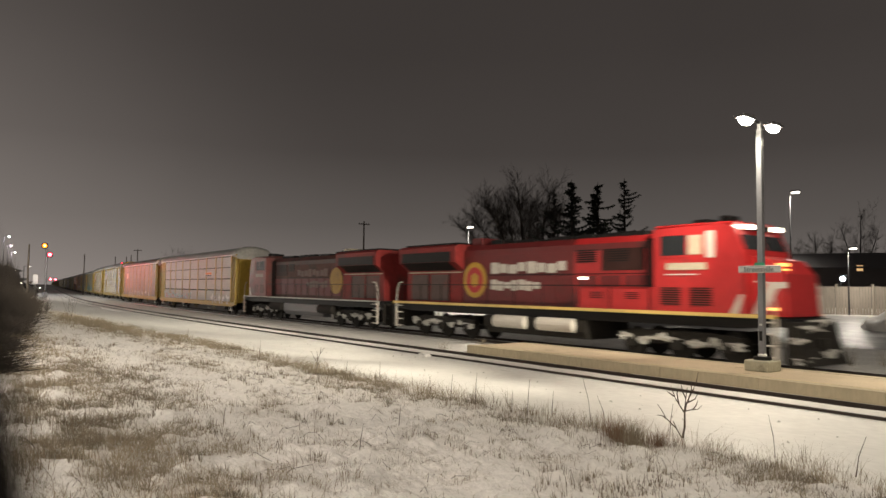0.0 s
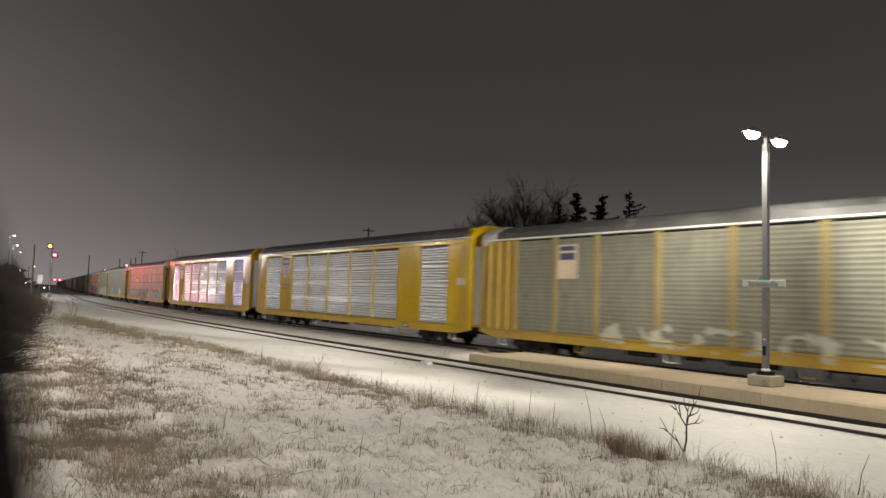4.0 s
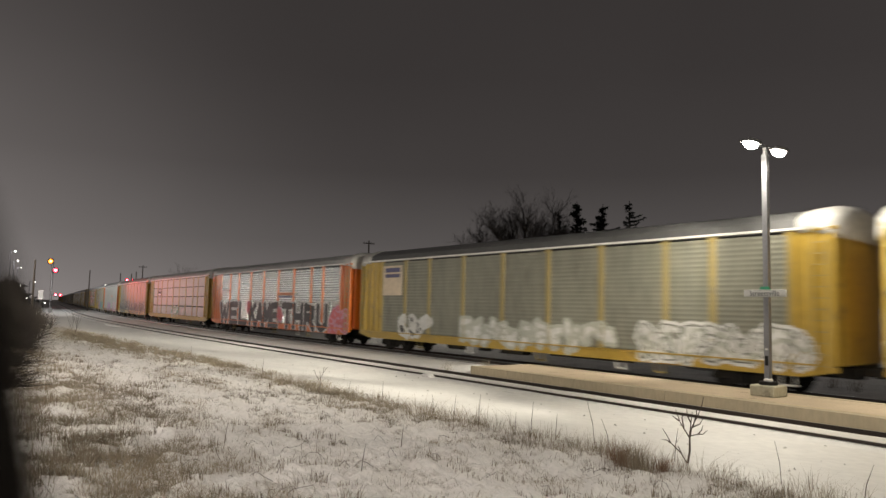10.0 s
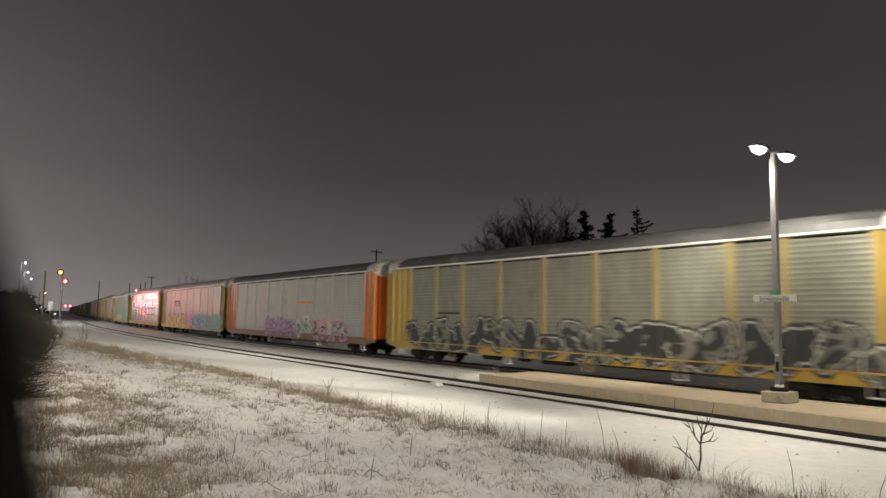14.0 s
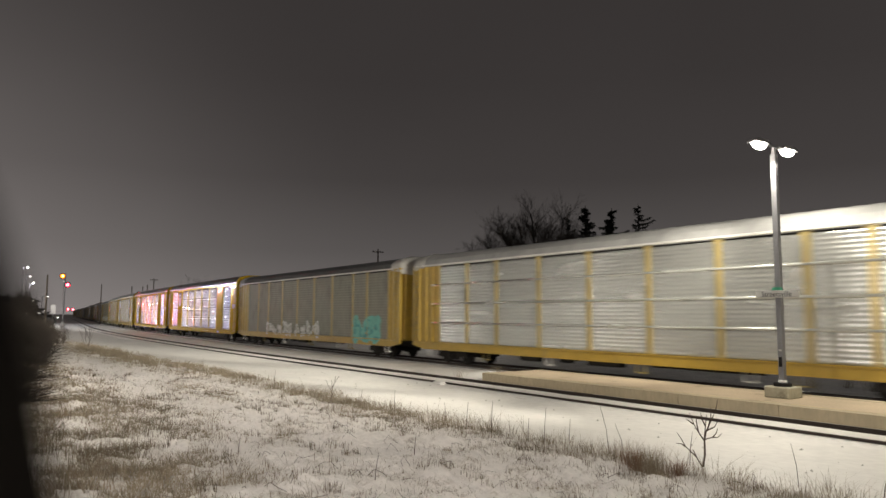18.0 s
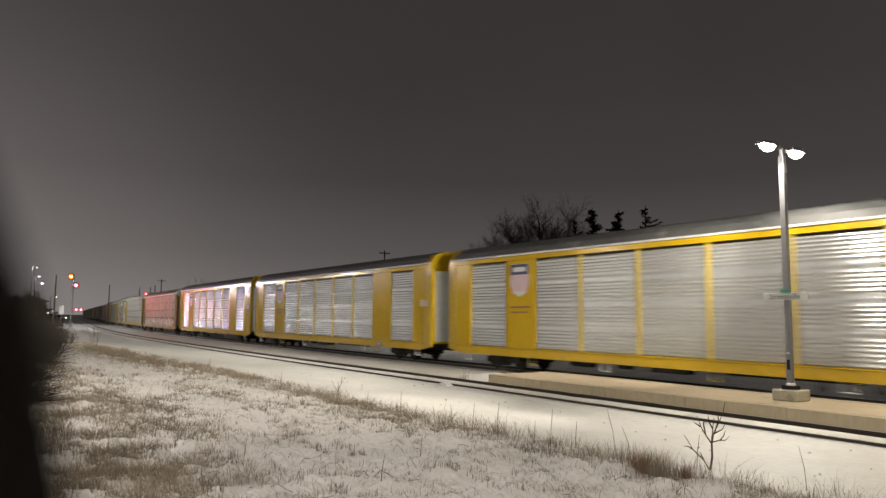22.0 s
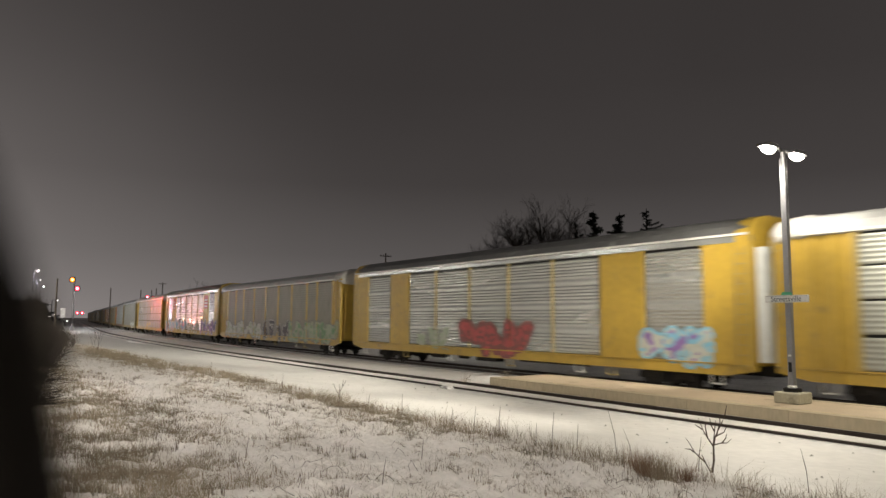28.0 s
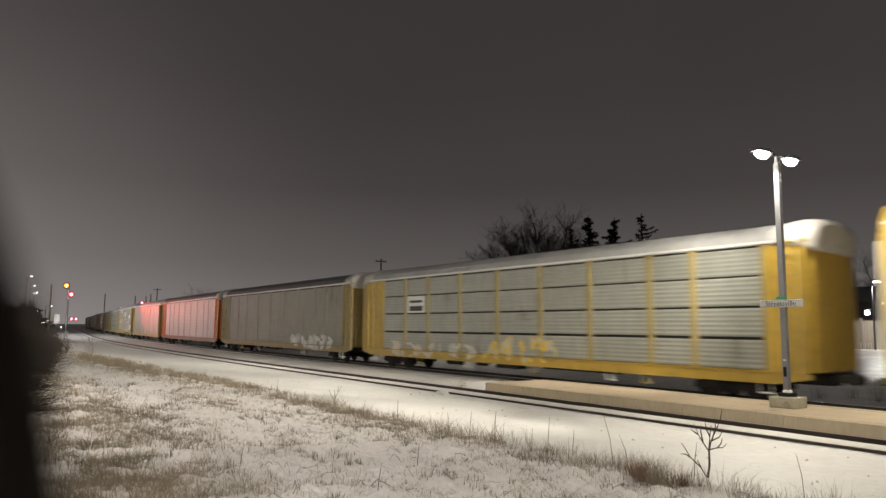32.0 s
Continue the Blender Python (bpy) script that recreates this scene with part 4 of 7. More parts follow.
for i, style in ORDER.items():
    if style in FIRST:
        w = copy_thing(FIRST[style], Matrix.Identity(4))
    else:
        w = FIRST[style] = autorack(LABELS[style], **STYLES[style])
    WAGONS[i] = w
    MOVERS.append((w, GAP0 + PITCH * i + SLACK.get(i, -0.2) + (0.0 if style.startswith("bright") else SHORT), PITCH, 0.0))

# ---- locomotives ----
def loco_bogie(t, x):
    b = part("truck", shared("loco_bolster", lambda: boxes((-0.5, 0.5, -0.95, 0.95, 0.55, 0.95), bevel=0.04)), DARK_STEEL, t, at=(x, 0, 0))
    for wx in (-2.0, 0.0, 2.0):
        part("wheelset", shared("loco_wheelset", lambda: lathe([(0.50, -0.80), (0.53, -0.79), (0.53, -0.70), (0.56, -0.69), (0.56, -0.67), (0.45, -0.665), (0.2, -0.69), (0.11, -0.66), (0.11, 0.66), (0.2, 0.69), (0.45, 0.665), (0.56, 0.67), (0.56, 0.69), (0.53, 0.70), (0.53, 0.79), (0.50, 0.80)], 22)), DARK_STEEL, b, at=(wx, 0, 0.53))
        part("axle_box", shared("axle_box", lambda: boxes((-0.2, 0.2, -1.22, -1.06, 0.36, 0.72), bevel=0.03)), DARK_STEEL, b, at=(wx, 0, 0))
    sec = [(-2.6, 0.62), (-2.55, 0.9), (-1.4, 1.02), (1.4, 1.02), (2.55, 0.9), (2.6, 0.62), (2.3, 0.6), (1.7, 0.72), (1.35, 0.55), (0.6, 0.55), (0.3, 0.75), (-0.3, 0.75), (-0.6, 0.55), (-1.35, 0.55), (-1.7, 0.72), (-2.3, 0.6)]
    for y in (-1.14, 1.02):
        part("side_frame", shared("loco_side_frame", lambda: prism(sec, 0, 0.12)), DARK_STEEL, b, at=(0, y, 0))
    for k, (sx, w) in enumerate(((-2.2, 0.34), (-1.3, 0.22), (-0.5, 0.42), (0.8, 0.3), (1.5, 0.2), (2.2, 0.4))):
        bm = bmesh.new()
        bmesh.ops.create_icosphere(bm, subdivisions=2, radius=1.0)
        for v in bm.verts:
            v.co = Vector((v.co.x * w, v.co.y * 0.07, v.co.z * 0.13)) * (1 + 1.5 * noise.noise(v.co * 2.4 + Vector((k, x, 0))))
        part("caked_snow", bm, PACKED_SNOW, b, "snow caked on the truck frame", at=(sx, -1.16, 0.74 - 0.12 * (k % 2)))


def railing(t, x0, x1, y, z, n):
    """A handrail on stanchions along the walkway."""
    bm = bmesh.new()
    tube(bm, [(x0, y, z + 0.95), (x1, y, z + 0.95)], 0.02, 5)
    part("handrail", bm, LOCO_WHITE if n < 4 else LOCO_BLACK, t)
    for k in range(n):
        x = x0 + (x1 - x0) * k / (n - 1)
        part("stanchion", shared("stanchion", lambda: tube(bmesh.new(), [(0, 0, 0), (0, 0, 0.95)], 0.018, 5)), LOCO_BLACK, t, at=(x, y, z))


def step_well(t, x, sgn, mat):
    """White-edged boarding steps at one corner of the frame."""
    for y in (-1.5, 1.42):
        w = part("step_well", boxes((x - 0.06, x + 0.06, y, y + 0.08, 0.35, 1.62), bevel=0.01), mat, t, "pale boarding step side")
        for k in range(4):
            part("tread", boxes((min(x, x - 0.42 * sgn), max(x, x - 0.42 * sgn), y - 0.0, y + 0.2, 0.38 + 0.36 * k, 0.42 + 0.36 * k)), mat, w)
    for y in (-1.46, 1.46):
        bm = tube(bmesh.new(), [(x, y, 1.62), (x - 0.05 * sgn, y, 2.3), (x - 0.25 * sgn, y, 2.72), (x - 0.6 * sgn, y, 2.75)], 0.028, 6)
        part("grab_rail", bm, mat, t, "pale grab rail")


def locomotive(label, red, gold, lit):
    """A six-axle wide-cab diesel; x runs towards its nose."""
    t = thing("locomotive", label, "locomotive", "locomotives of the freight train")
    part("underframe", prism([(-11.0, 1.36), (-11.0, 1.6), (11.0, 1.6), (11.0, 1.36), (9.4, 1.24), (-9.4, 1.24)], -1.3, 1.3), LOCO_BLACK, t)
    part("walkway", boxes((-10.9, 10.7, -1.5, 1.5, 1.6, 1.66)), LOCO_BLACK, t)
    for y in (-1.512, 1.5):
        part("frame_stripe", boxes((-10.9, 10.7, y, y + 0.012, 1.60, 1.72 if lit else 1.67)), STRIPE if lit else LOCO_WHITE, t, "pale stripe along the frame")
    part("dynamic_brake_grille", boxes((3.4, 5.4, -0.955, -0.92, 3.2, 4.05)), LOCO_RED_OLD, t)
    part("fuel_tank", prism([(-1.15, 0.45), (-1.35, 0.75), (-1.35, 1.22), (1.35, 1.22), (1.35, 0.75), (1.15, 0.45)], -3.3, 2.9, "x"), DARK_STEEL if lit else POLE_STEEL, t)
    for k, x in enumerate((4.1, -4.0) if not lit else (-1.5, 1.3)):
        part("air_reservoir", lathe([(0.08, x - 1.1), (0.29, x - 1.02), (0.29, x + 1.02), (0.08, x + 1.1)], 16, "x", at=(0, -1.3, 0.98)), LOCO_WHITE if lit else DARK_STEEL, t, "frosted air reservoir" if lit else "")
    loco_bogie(t, 6.9)
    loco_bogie(t, -6.9)
    # long hood
    hood = [(-0.92, 1.66), (-0.92, 4.26), (-0.72, 4.54), (0.72, 4.54), (0.92, 4.26), (0.92, 1.66)]
    # lead's rear hood is painted darker, as lamp light fades behind the cab
    part("long_hood", prism(hood, -5.4, 1.9, "x"), LOCO_RED_SHADED if lit else red, t)
    part("front_hood", prism(hood, 1.905, 6.2, "x"), red, t)
    locker = part("walkway_locker", boxes((2.6, 6.15, -1.40, -0.96, 1.66, 2.52), bevel=0.02), red, t)
    part("locker_lid", boxes((2.58, 6.17, -1.42, -0.955, 2.52, 2.56), bevel=0.008), red, locker)
    for x in (3.2, 4.9):
        part("locker_vent", boxes(*[(x, x + 0.6, -1.41, -1.39, 2.12 + 0.07 * k, 2.15 + 0.07 * k) for k in range(4)]), LOCO_BLACK, locker)
    for x in (-4.6, -3.4, -2.2, -1.0, 0.2, 1.4, 2.6, 3.8, 5.0):
        part("hood_door", shared("hood_door", lambda: boxes((-0.52, 0.52, -0.945, -0.92, 1.85, 3.0), bevel=0.006)), (LOCO_RED_SHADED if x < 1.9 else red) if lit else (LOCO_DOOR if x > 1.9 else red), t, at=(x, 0, 0))
    for x in (2.6, 4.2):
        part("louvre", shared("louvre", lambda: boxes(*[(-0.5, 0.5, -0.96, -0.92, 3.55 + 0.09 * k, 3.6 + 0.09 * k) for k in range(6)])), LOCO_BLACK, t, "black louvre", at=(x, 0, 0))
    part("hood_seam", boxes((-5.4, 6.2, -0.95, -0.92, 3.06, 3.09)), LOCO_BLACK, t)
    part("blower_box", boxes((-5.3, -4.5, -0.5, 0.5, 4.5, 4.92), bevel=0.03), LOCO_RED_SHADED if lit else LOCO_CREAM, t, "red roof box" if lit else "cream roof box")
    part("exhaust_duct", boxes((0.0, 1.1, -0.35, 0.35, 4.5, 4.74), bevel=0.03), LOCO_BLACK, t)
    part("roof_blower", boxes((3.0, 5.2, -0.6, 0.6, 4.5, 4.72), bevel=0.05), LOCO_BLACK, t)
    # radiator end with its overhanging wings
    part("radiator_hood", prism([(-0.92, 1.66), (-0.92, 3.35), (-1.48, 3.75), (-1.5, 4.5), (-1.3, 4.62), (1.3, 4.62), (1.5, 4.5), (1.48, 3.75), (0.92, 3.35), (0.92, 1.66)], -10.4, -5.4, "x"), LOCO_RED_FADED, t)
    # the overhang's shade, put on its slanted underside as black panels
    for sgn in (-1, 1):
        part("air_intake", prism([(0.945 * sgn, 3.36), (1.485 * sgn, 3.745), (1.50 * sgn, 3.735), (0.96 * sgn, 3.35)][::sgn], -10.1, -6.0, "x"), LOCO_BLACK, t, "black panel painting the shade under the radiator overhang")
    part("pale_door_rail", boxes((-10.2, -5.6, -0.96, -0.92, 3.22, 3.27)), LOCO_CREAM, t)
    for y in (-1.52, 1.495):
        g = part("radiator_grille", boxes((-10.1, -5.8, y, y + 0.025, 3.76, 4.26)), LOCO_BLACK, t, "black radiator grille")
        for k in range(12):
            part("grille_bar", boxes((-10.0 + 0.355 * k, -9.96 + 0.355 * k, y - 0.012, y + 0.03, 3.76, 4.26)), LOCO_BLACK, g)
    part("hood_soot_band", boxes((-5.3, 5.5, -0.93, -0.9, 4.0, 4.28)), LOCO_RED_SHADED if lit else LOCO_DOOR, t)
    part("radiator_roof", boxes((-10.2, -5.6, -1.2, 1.2, 4.62, 4.72), bevel=0.03), LOCO_BLACK, t)
    for x in (-9.2, -7.4):
        part("cowl_seam", boxes((x + 0.8, x + 0.84, -0.955, -0.92, 1.7, 3.35)), LOCO_BLACK, t)
        part("equipment_door", boxes((x - 0.75, x + 0.75, -0.95, -0.92, 1.8, 3.14), bevel=0.008), LOCO_DOOR, t, "grimy brown equipment door")
    # cab and nose
    cab_red = red if lit else LOCO_RED_WORN
    part("cab", prism([(6.2, 1.66), (6.2, 4.62), (9.0, 4.68), (9.35, 4.5), (9.65, 3.66), (9.65, 1.66)], -1.45, 1.45), cab_red, t)
    part("cab_roof", boxes((6.1, 9.2, -1.3, 1.3, 4.64, 4.76), bevel=0.06), cab_red, t)
    part("nose", prism([(9.6, 1.66), (9.6, 3.62), (10.35, 3.45), (10.75, 3.0), (10.85, 1.66)], -1.0, 1.0), cab_red, t)
    for y in (-1.465, 1.455):
        wn_ = part("side_window", boxes((6.5, 7.55, y, y + 0.01, 3.66, 4.36), bevel=0.004), GLASS_DARK, t, "dark cab window")
        part("window_frame", boxes((6.44, 6.50, y - 0.01, y + 0.02, 3.60, 4.42), (7.55, 7.60, y - 0.01, y + 0.02, 3.60, 4.42), (6.5, 7.55, y - 0.01, y + 0.02, 3.60, 3.66), (6.5, 7.55, y - 0.01, y + 0.02, 4.36, 4.42)), cab_red, wn_)
        # on the lead, light through this pane is painted on as cream
        part("sliding_pane", boxes((7.62, 8.14, y - 0.004, y + 0.012, 3.68, 4.34), bevel=0.004), LOCO_CREAM if lit else GLASS_DARK, wn_, "sliding pane painted cream as if lit" if lit else "")
        part("window_pillar", boxes((8.3, 8.62, y - 0.006, y + 0.012, 3.56, 4.46), bevel=0.004), LOCO_WHITE if lit else cab_red, t)
        part("number_panel", boxes((6.75, 8.3, y - 0.006, y + 0.006, 3.16, 3.40)), LOCO_CREAM if lit else GREY_LETTER, t, "pale panel of worn numerals")
        if lit:
            part("number_rule", boxes((6.7, 8.0, y - 0.006, y + 0.006, 2.98, 3.02)), LOCO_WHITE, t)
        part("vent_grille", boxes(*[(6.5, 7.3, y - 0.01, y + 0.01, 1.95 + 0.08 * k, 1.99 + 0.08 * k) for k in range(8)]), LOCO_RED_OLD, t)
        part("cab_vent", boxes(*[(7.7, 8.5, y - 0.01, y + 0.01, 1.95 + 0.08 * k, 1.99 + 0.08 * k) for k in range(8)]), LOCO_RED_OLD, t)
    for y0, y1 in ((-1.25, -0.06), (0.06, 1.25)):
        part("windscreen", prism([(9.56, 3.80), (9.41, 4.28), (9.45, 4.30), (9.63, 3.81)], y0, y1), GLASS_DARK, t, "dark windscreen")
    # black block that stands in for the shade in the gap behind the cab
    part("cab_recess", boxes((5.55, 6.19, -0.96, 0.96, 1.7, 4.36)), LOCO_BLACK, t)
    part("number_box", boxes((9.05, 9.5, -1.1, 1.1, 4.46, 4.62), bevel=0.02), LOCO_BLACK, t)
    # horn cluster, aerial and vents on the roofs
    for x, w, h in ((7.4, 0.3, 0.22), (8.3, 0.16, 0.3), (2.0, 0.5, 0.2), (-1.6, 0.7, 0.16), (-3.6, 0.4, 0.24)):
        z = 4.76 if x > 6 else 4.54
        part("roof_fitting", boxes((x - w, x + w, -0.4, 0.4, z - 0.02, z + h), bevel=0.04), LOCO_BLACK, t)
    if lit:
        for y in (-0.85, 0.85):
            part("headlight", boxes((9.0, 9.56, y - 0.3, y + 0.3, 4.48, 4.62), bevel=0.02), HEAD_GLOW, t, "lit headlight and number box")
        for z in (3.24, 3.06):
            part("marker_light", boxes((10.3, 10.66, -0.95, -0.60, z, z + 0.1), bevel=0.01), MARKER_GLOW, t, "glowing amber marker light")
        part("step_light", boxes((10.5, 10.75, -1.53, -1.46, 1.86, 1.94)), MARKER_GLOW, t)
        part("walkway_light", boxes((2.2, 2.6, -0.96, -0.93, 2.86, 2.95)), HEAD_GLOW, t, "small white walkway light")
    for y in (-0.95, 0.95):
        part("ditch_light", lathe([(0.13, 11.0), (0.14, 11.05), (0.12, 11.1)], 14, "x", at=(0, y, 0.98)), DITCH_GLOW, t, "lit ditch light")
    # bold white chevrons on the nose and the pilot
    for y in (-1.02, 1.0):
        part("nose_chevron", prism([(9.66, 1.72), (10.2, 2.72), (10.62, 2.72), (10.06, 1.72)], y, y + 0.02), LOCO_WHITE, t, "white chevron band")
        part("nose_band", prism([(10.06, 2.5), (10.2, 2.74), (10.8, 2.74), (10.8, 2.56)], y - 0.004, y + 0.024), LOCO_WHITE, t, "white chevron band")
        part("cab_chevron", prism([(9.16, 1.72), (9.5, 2.34), (9.63, 2.34), (9.44, 1.72)], y * 1.435, y * 1.435 + 0.02), LOCO_WHITE, t, "white chevron band")
    part("pilot_plow", prism([(10.9, 0.18), (10.9, 1.5), (11.15, 1.5), (11.35, 0.7), (11.6, 0.18)], -1.35, 1.35), DARK_STEEL, t)
    for k, (px, py, pz, w, h) in enumerate(((11.28, -1.0, 0.35, 0.5, 0.12), (11.1, -0.3, 1.3, 0.7, 0.12), (11.35, 0.4, 0.5, 0.6, 0.16), (11.15, -1.15, 0.95, 0.3, 0.14), (11.0, 0.6, 1.48, 0.7, 0.08))):
        bm = bmesh.new()
        bmesh.ops.create_icosphere(bm, subdivisions=2, radius=1.0)
        for v in bm.verts:
            v.co = Vector((v.co.x * 0.22, v.co.y * w, v.co.z * h)) * (1 + 1.1 * noise.noise(v.co * 2.0 + Vector((k, 3, 0))))
        part("plow_snow", bm, PACKED_SNOW, t, "snow packed on the plow", at=(px, py, pz))
    part("rear_pilot", boxes((-11.25, -10.95, -1.35, 1.35, 0.3, 1.5), bevel=0.03), DARK_STEEL, t)
    for sgn in (1, -1):
        part("coupler", boxes((11.0 * sgn - 0.5, 11.0 * sgn + 0.6 * (sgn > 0), -0.15, 0.15, 0.7, 1.0), bevel=0.03), DARK_STEEL, t)
        step_well(t, 10.65 * sgn, sgn, GREY_LETTER if not lit and sgn > 0 else LOCO_WHITE)
    for y in (-1.44, 1.44):
        railing(t, -10.2, 6.0, y, 1.66, 10)
    # lettering panels and round emblem as plain shapes in their colours
    for y in (-0.972, 0.952):
        for k, (x0, x1, z0, z1) in enumerate(((-3.3, 1.6, 3.14, 3.66), (-3.3, 0.0, 2.36, 2.86))):
            n = 8 - k
            for j in range(n):
                w = (x1 - x0) / n
                part("letter_block", boxes((x0 + j * w, x0 + j * w + (0.9, 0.82, 0.88, 0.78)[j % 4] * w, y, y + 0.02, z0 + (0.0, 0.04, 0.0, 0.1)[(j + k) % 4], z1 - (0.0, 0.08, 0.12, 0.03)[j % 4])), LOCO_WHITE if lit else DIM_LETTER, t)
        em = part("emblem", lathe([(0.86, y), (0.86, y + 0.02)], 28, "y", at=(-4.5, 0, 2.85)), LOCO_GOLD if lit else GOLD_WORN, t, "round gold emblem")
        part("emblem_field", lathe([(0.62, y - 0.006), (0.62, y + 0.026)], 24, "y", at=(-4.5, 0, 2.85)), red if lit else GOLD_WORN, em)
        part("emblem_shield", prism([(-4.78, 2.66), (-4.78, 3.04), (-4.5, 3.2), (-4.22, 3.04), (-4.22, 2.66), (-4.5, 2.48)], y - 0.012, y + 0.03), LOCO_GOLD if lit else GOLD_WORN, em)
    return t


ONE_SIDED = ("hood_door", "louvre", "hood_seam", "equipment_door", "cowl_seam", "dynamic_brake_grille", "hood_soot_band", "pale_door_rail", "air_reservoir", "caked_snow", "axle_box")


def mirror_parts(t):
    """Gives the far side of a locomotive the same doors, grilles and fittings as the near side."""
    for ob in list(t.children) + [c for p in t.children for c in p.children]:
        name = ob.name.split(".")[0]
        if name in ONE_SIDED:
            me = ob.data.copy()
            me.transform(Matrix.Diagonal((1, -1, 1, 1)))
            me.flip_normals()
            part(name, me, None, ob.parent, at=(ob.location.x, -ob.location.y, ob.location.z))


LOCO_RED_WORN = material("worn_red_enamel", (0.16, 0.034, 0.031), 0.5, vary=0.25, grain=4, patch=0.5, bump=0.03, dirt=(0.085, 0.05, 0.042), dirt_amount=0.4, dirt_scale=0.7)
LEAD = locomotive("red diesel locomotive with lit headlights leading the train", LOCO_RED, True, True)
SECOND = locomotive("grimy red-brown diesel locomotive running cab to the rear", LOCO_SOOT, True, False)
mirror_parts(LEAD)
mirror_parts(SECOND)
LOCO_L = 23.2
LOCO_FRONT = GAP0 - 6 * PITCH - 2 * LOCO_L
MOVERS.append((LEAD, LOCO_FRONT, LOCO_L, 0.0))
MOVERS.append((SECOND, LOCO_FRONT + LOCO_L, LOCO_L, 180.0))

# ---- graffiti and placards on the wagons ----
PAINT = {}
for key, c in dict(black=(0.02, 0.02, 0.022), white=(0.62, 0.62, 0.60), pale=(0.42, 0.43, 0.37), pink=(0.62, 0.10, 0.12), rose=(0.60, 0.25, 0.36), violet=(0.22, 0.11, 0.36), teal=(0.03, 0.27, 0.27), mint=(0.10, 0.42, 0.36),
                   green=(0.10, 0.25, 0.10), sage=(0.26, 0.32, 0.20), sky=(0.16, 0.42, 0.58), blue=(0.10, 0.22, 0.42), red=(0.42, 0.05, 0.05), yellow=(0.62, 0.42, 0.04), orange=(0.60, 0.16, 0.02), cream=(0.60, 0.48, 0.34), rust=(0.20, 0.05, 0.045), navy=(0.05, 0.05, 0.14), smoke=(0.15, 0.15, 0.125)).items():
    PAINT[key] = material("spray_paint_" + key, tuple(0.86 * q + 0.04 * sum(c) + 0.008 for q in c), 0.6, vary=0.18, grain=5, patch=0.8, bump=0.03)

STROKES = {
    "W": [((0, 1), (0.25, 0)), ((0.25, 0), (0.5, 0.8)), ((0.5, 0.8), (0.75, 0)), ((0.75, 0), (1, 1))],
    "E": [((0.1, 0), (0.1, 1)), ((0.1, 1), (0.95, 1)), ((0.1, 0.5), (0.8, 0.5)), ((0.1, 0), (0.95, 0))],
    "L": [((0.1, 0), (0.1, 1)), ((0.1, 0), (0.9, 0))],
    "K": [((0.1, 0), (0.1, 1)), ((0.15, 0.45), (0.9, 1)), ((0.35, 0.6), (0.95, 0))],
    "A": [((0, 0), (0.5, 1)), ((0.5, 1), (1, 0)), ((0.2, 0.35), (0.8, 0.35))],
    "M": [((0.05, 0), (0.1, 1)), ((0.1, 1), (0.5, 0.3)), ((0.5, 0.3), (0.9, 1)), ((0.9, 1), (0.95, 0))],
    "N": [((0.08, 0), (0.08, 1)), ((0.08, 1), (0.92, 0)), ((0.92, 0), (0.92, 1))],
    "T": [((0, 1), (1, 1)), ((0.5, 0), (0.5, 1))],
    "H": [((0.1, 0), (0.1, 1)), ((0.9, 0), (0.9, 1)), ((0.1, 0.5), (0.9, 0.5))],
    "R": [((0.1, 0), (0.1, 1)), ((0.1, 1), (0.85, 0.85)), ((0.85, 0.85), (0.8, 0.55)), ((0.8, 0.55), (0.1, 0.5)), ((0.35, 0.5), (0.95, 0))],
    "U": [((0.1, 1), (0.12, 0.2)), ((0.12, 0.2), (0.5, 0)), ((0.5, 0), (0.88, 0.2)), ((0.88, 0.2), (0.9, 1))],
    " ": [],
}


def to_segment(px, pz, seg):
    (ax, az), (bx, bz) = seg
    dx, dz = bx - ax, bz - az
    k = max(0.0, min(1.0, ((px - ax) * dx + (pz - az) * dz) / (dx * dx + dz * dz + 1e-9)))
    return math.hypot(px - ax - k * dx, pz - az - k * dz)


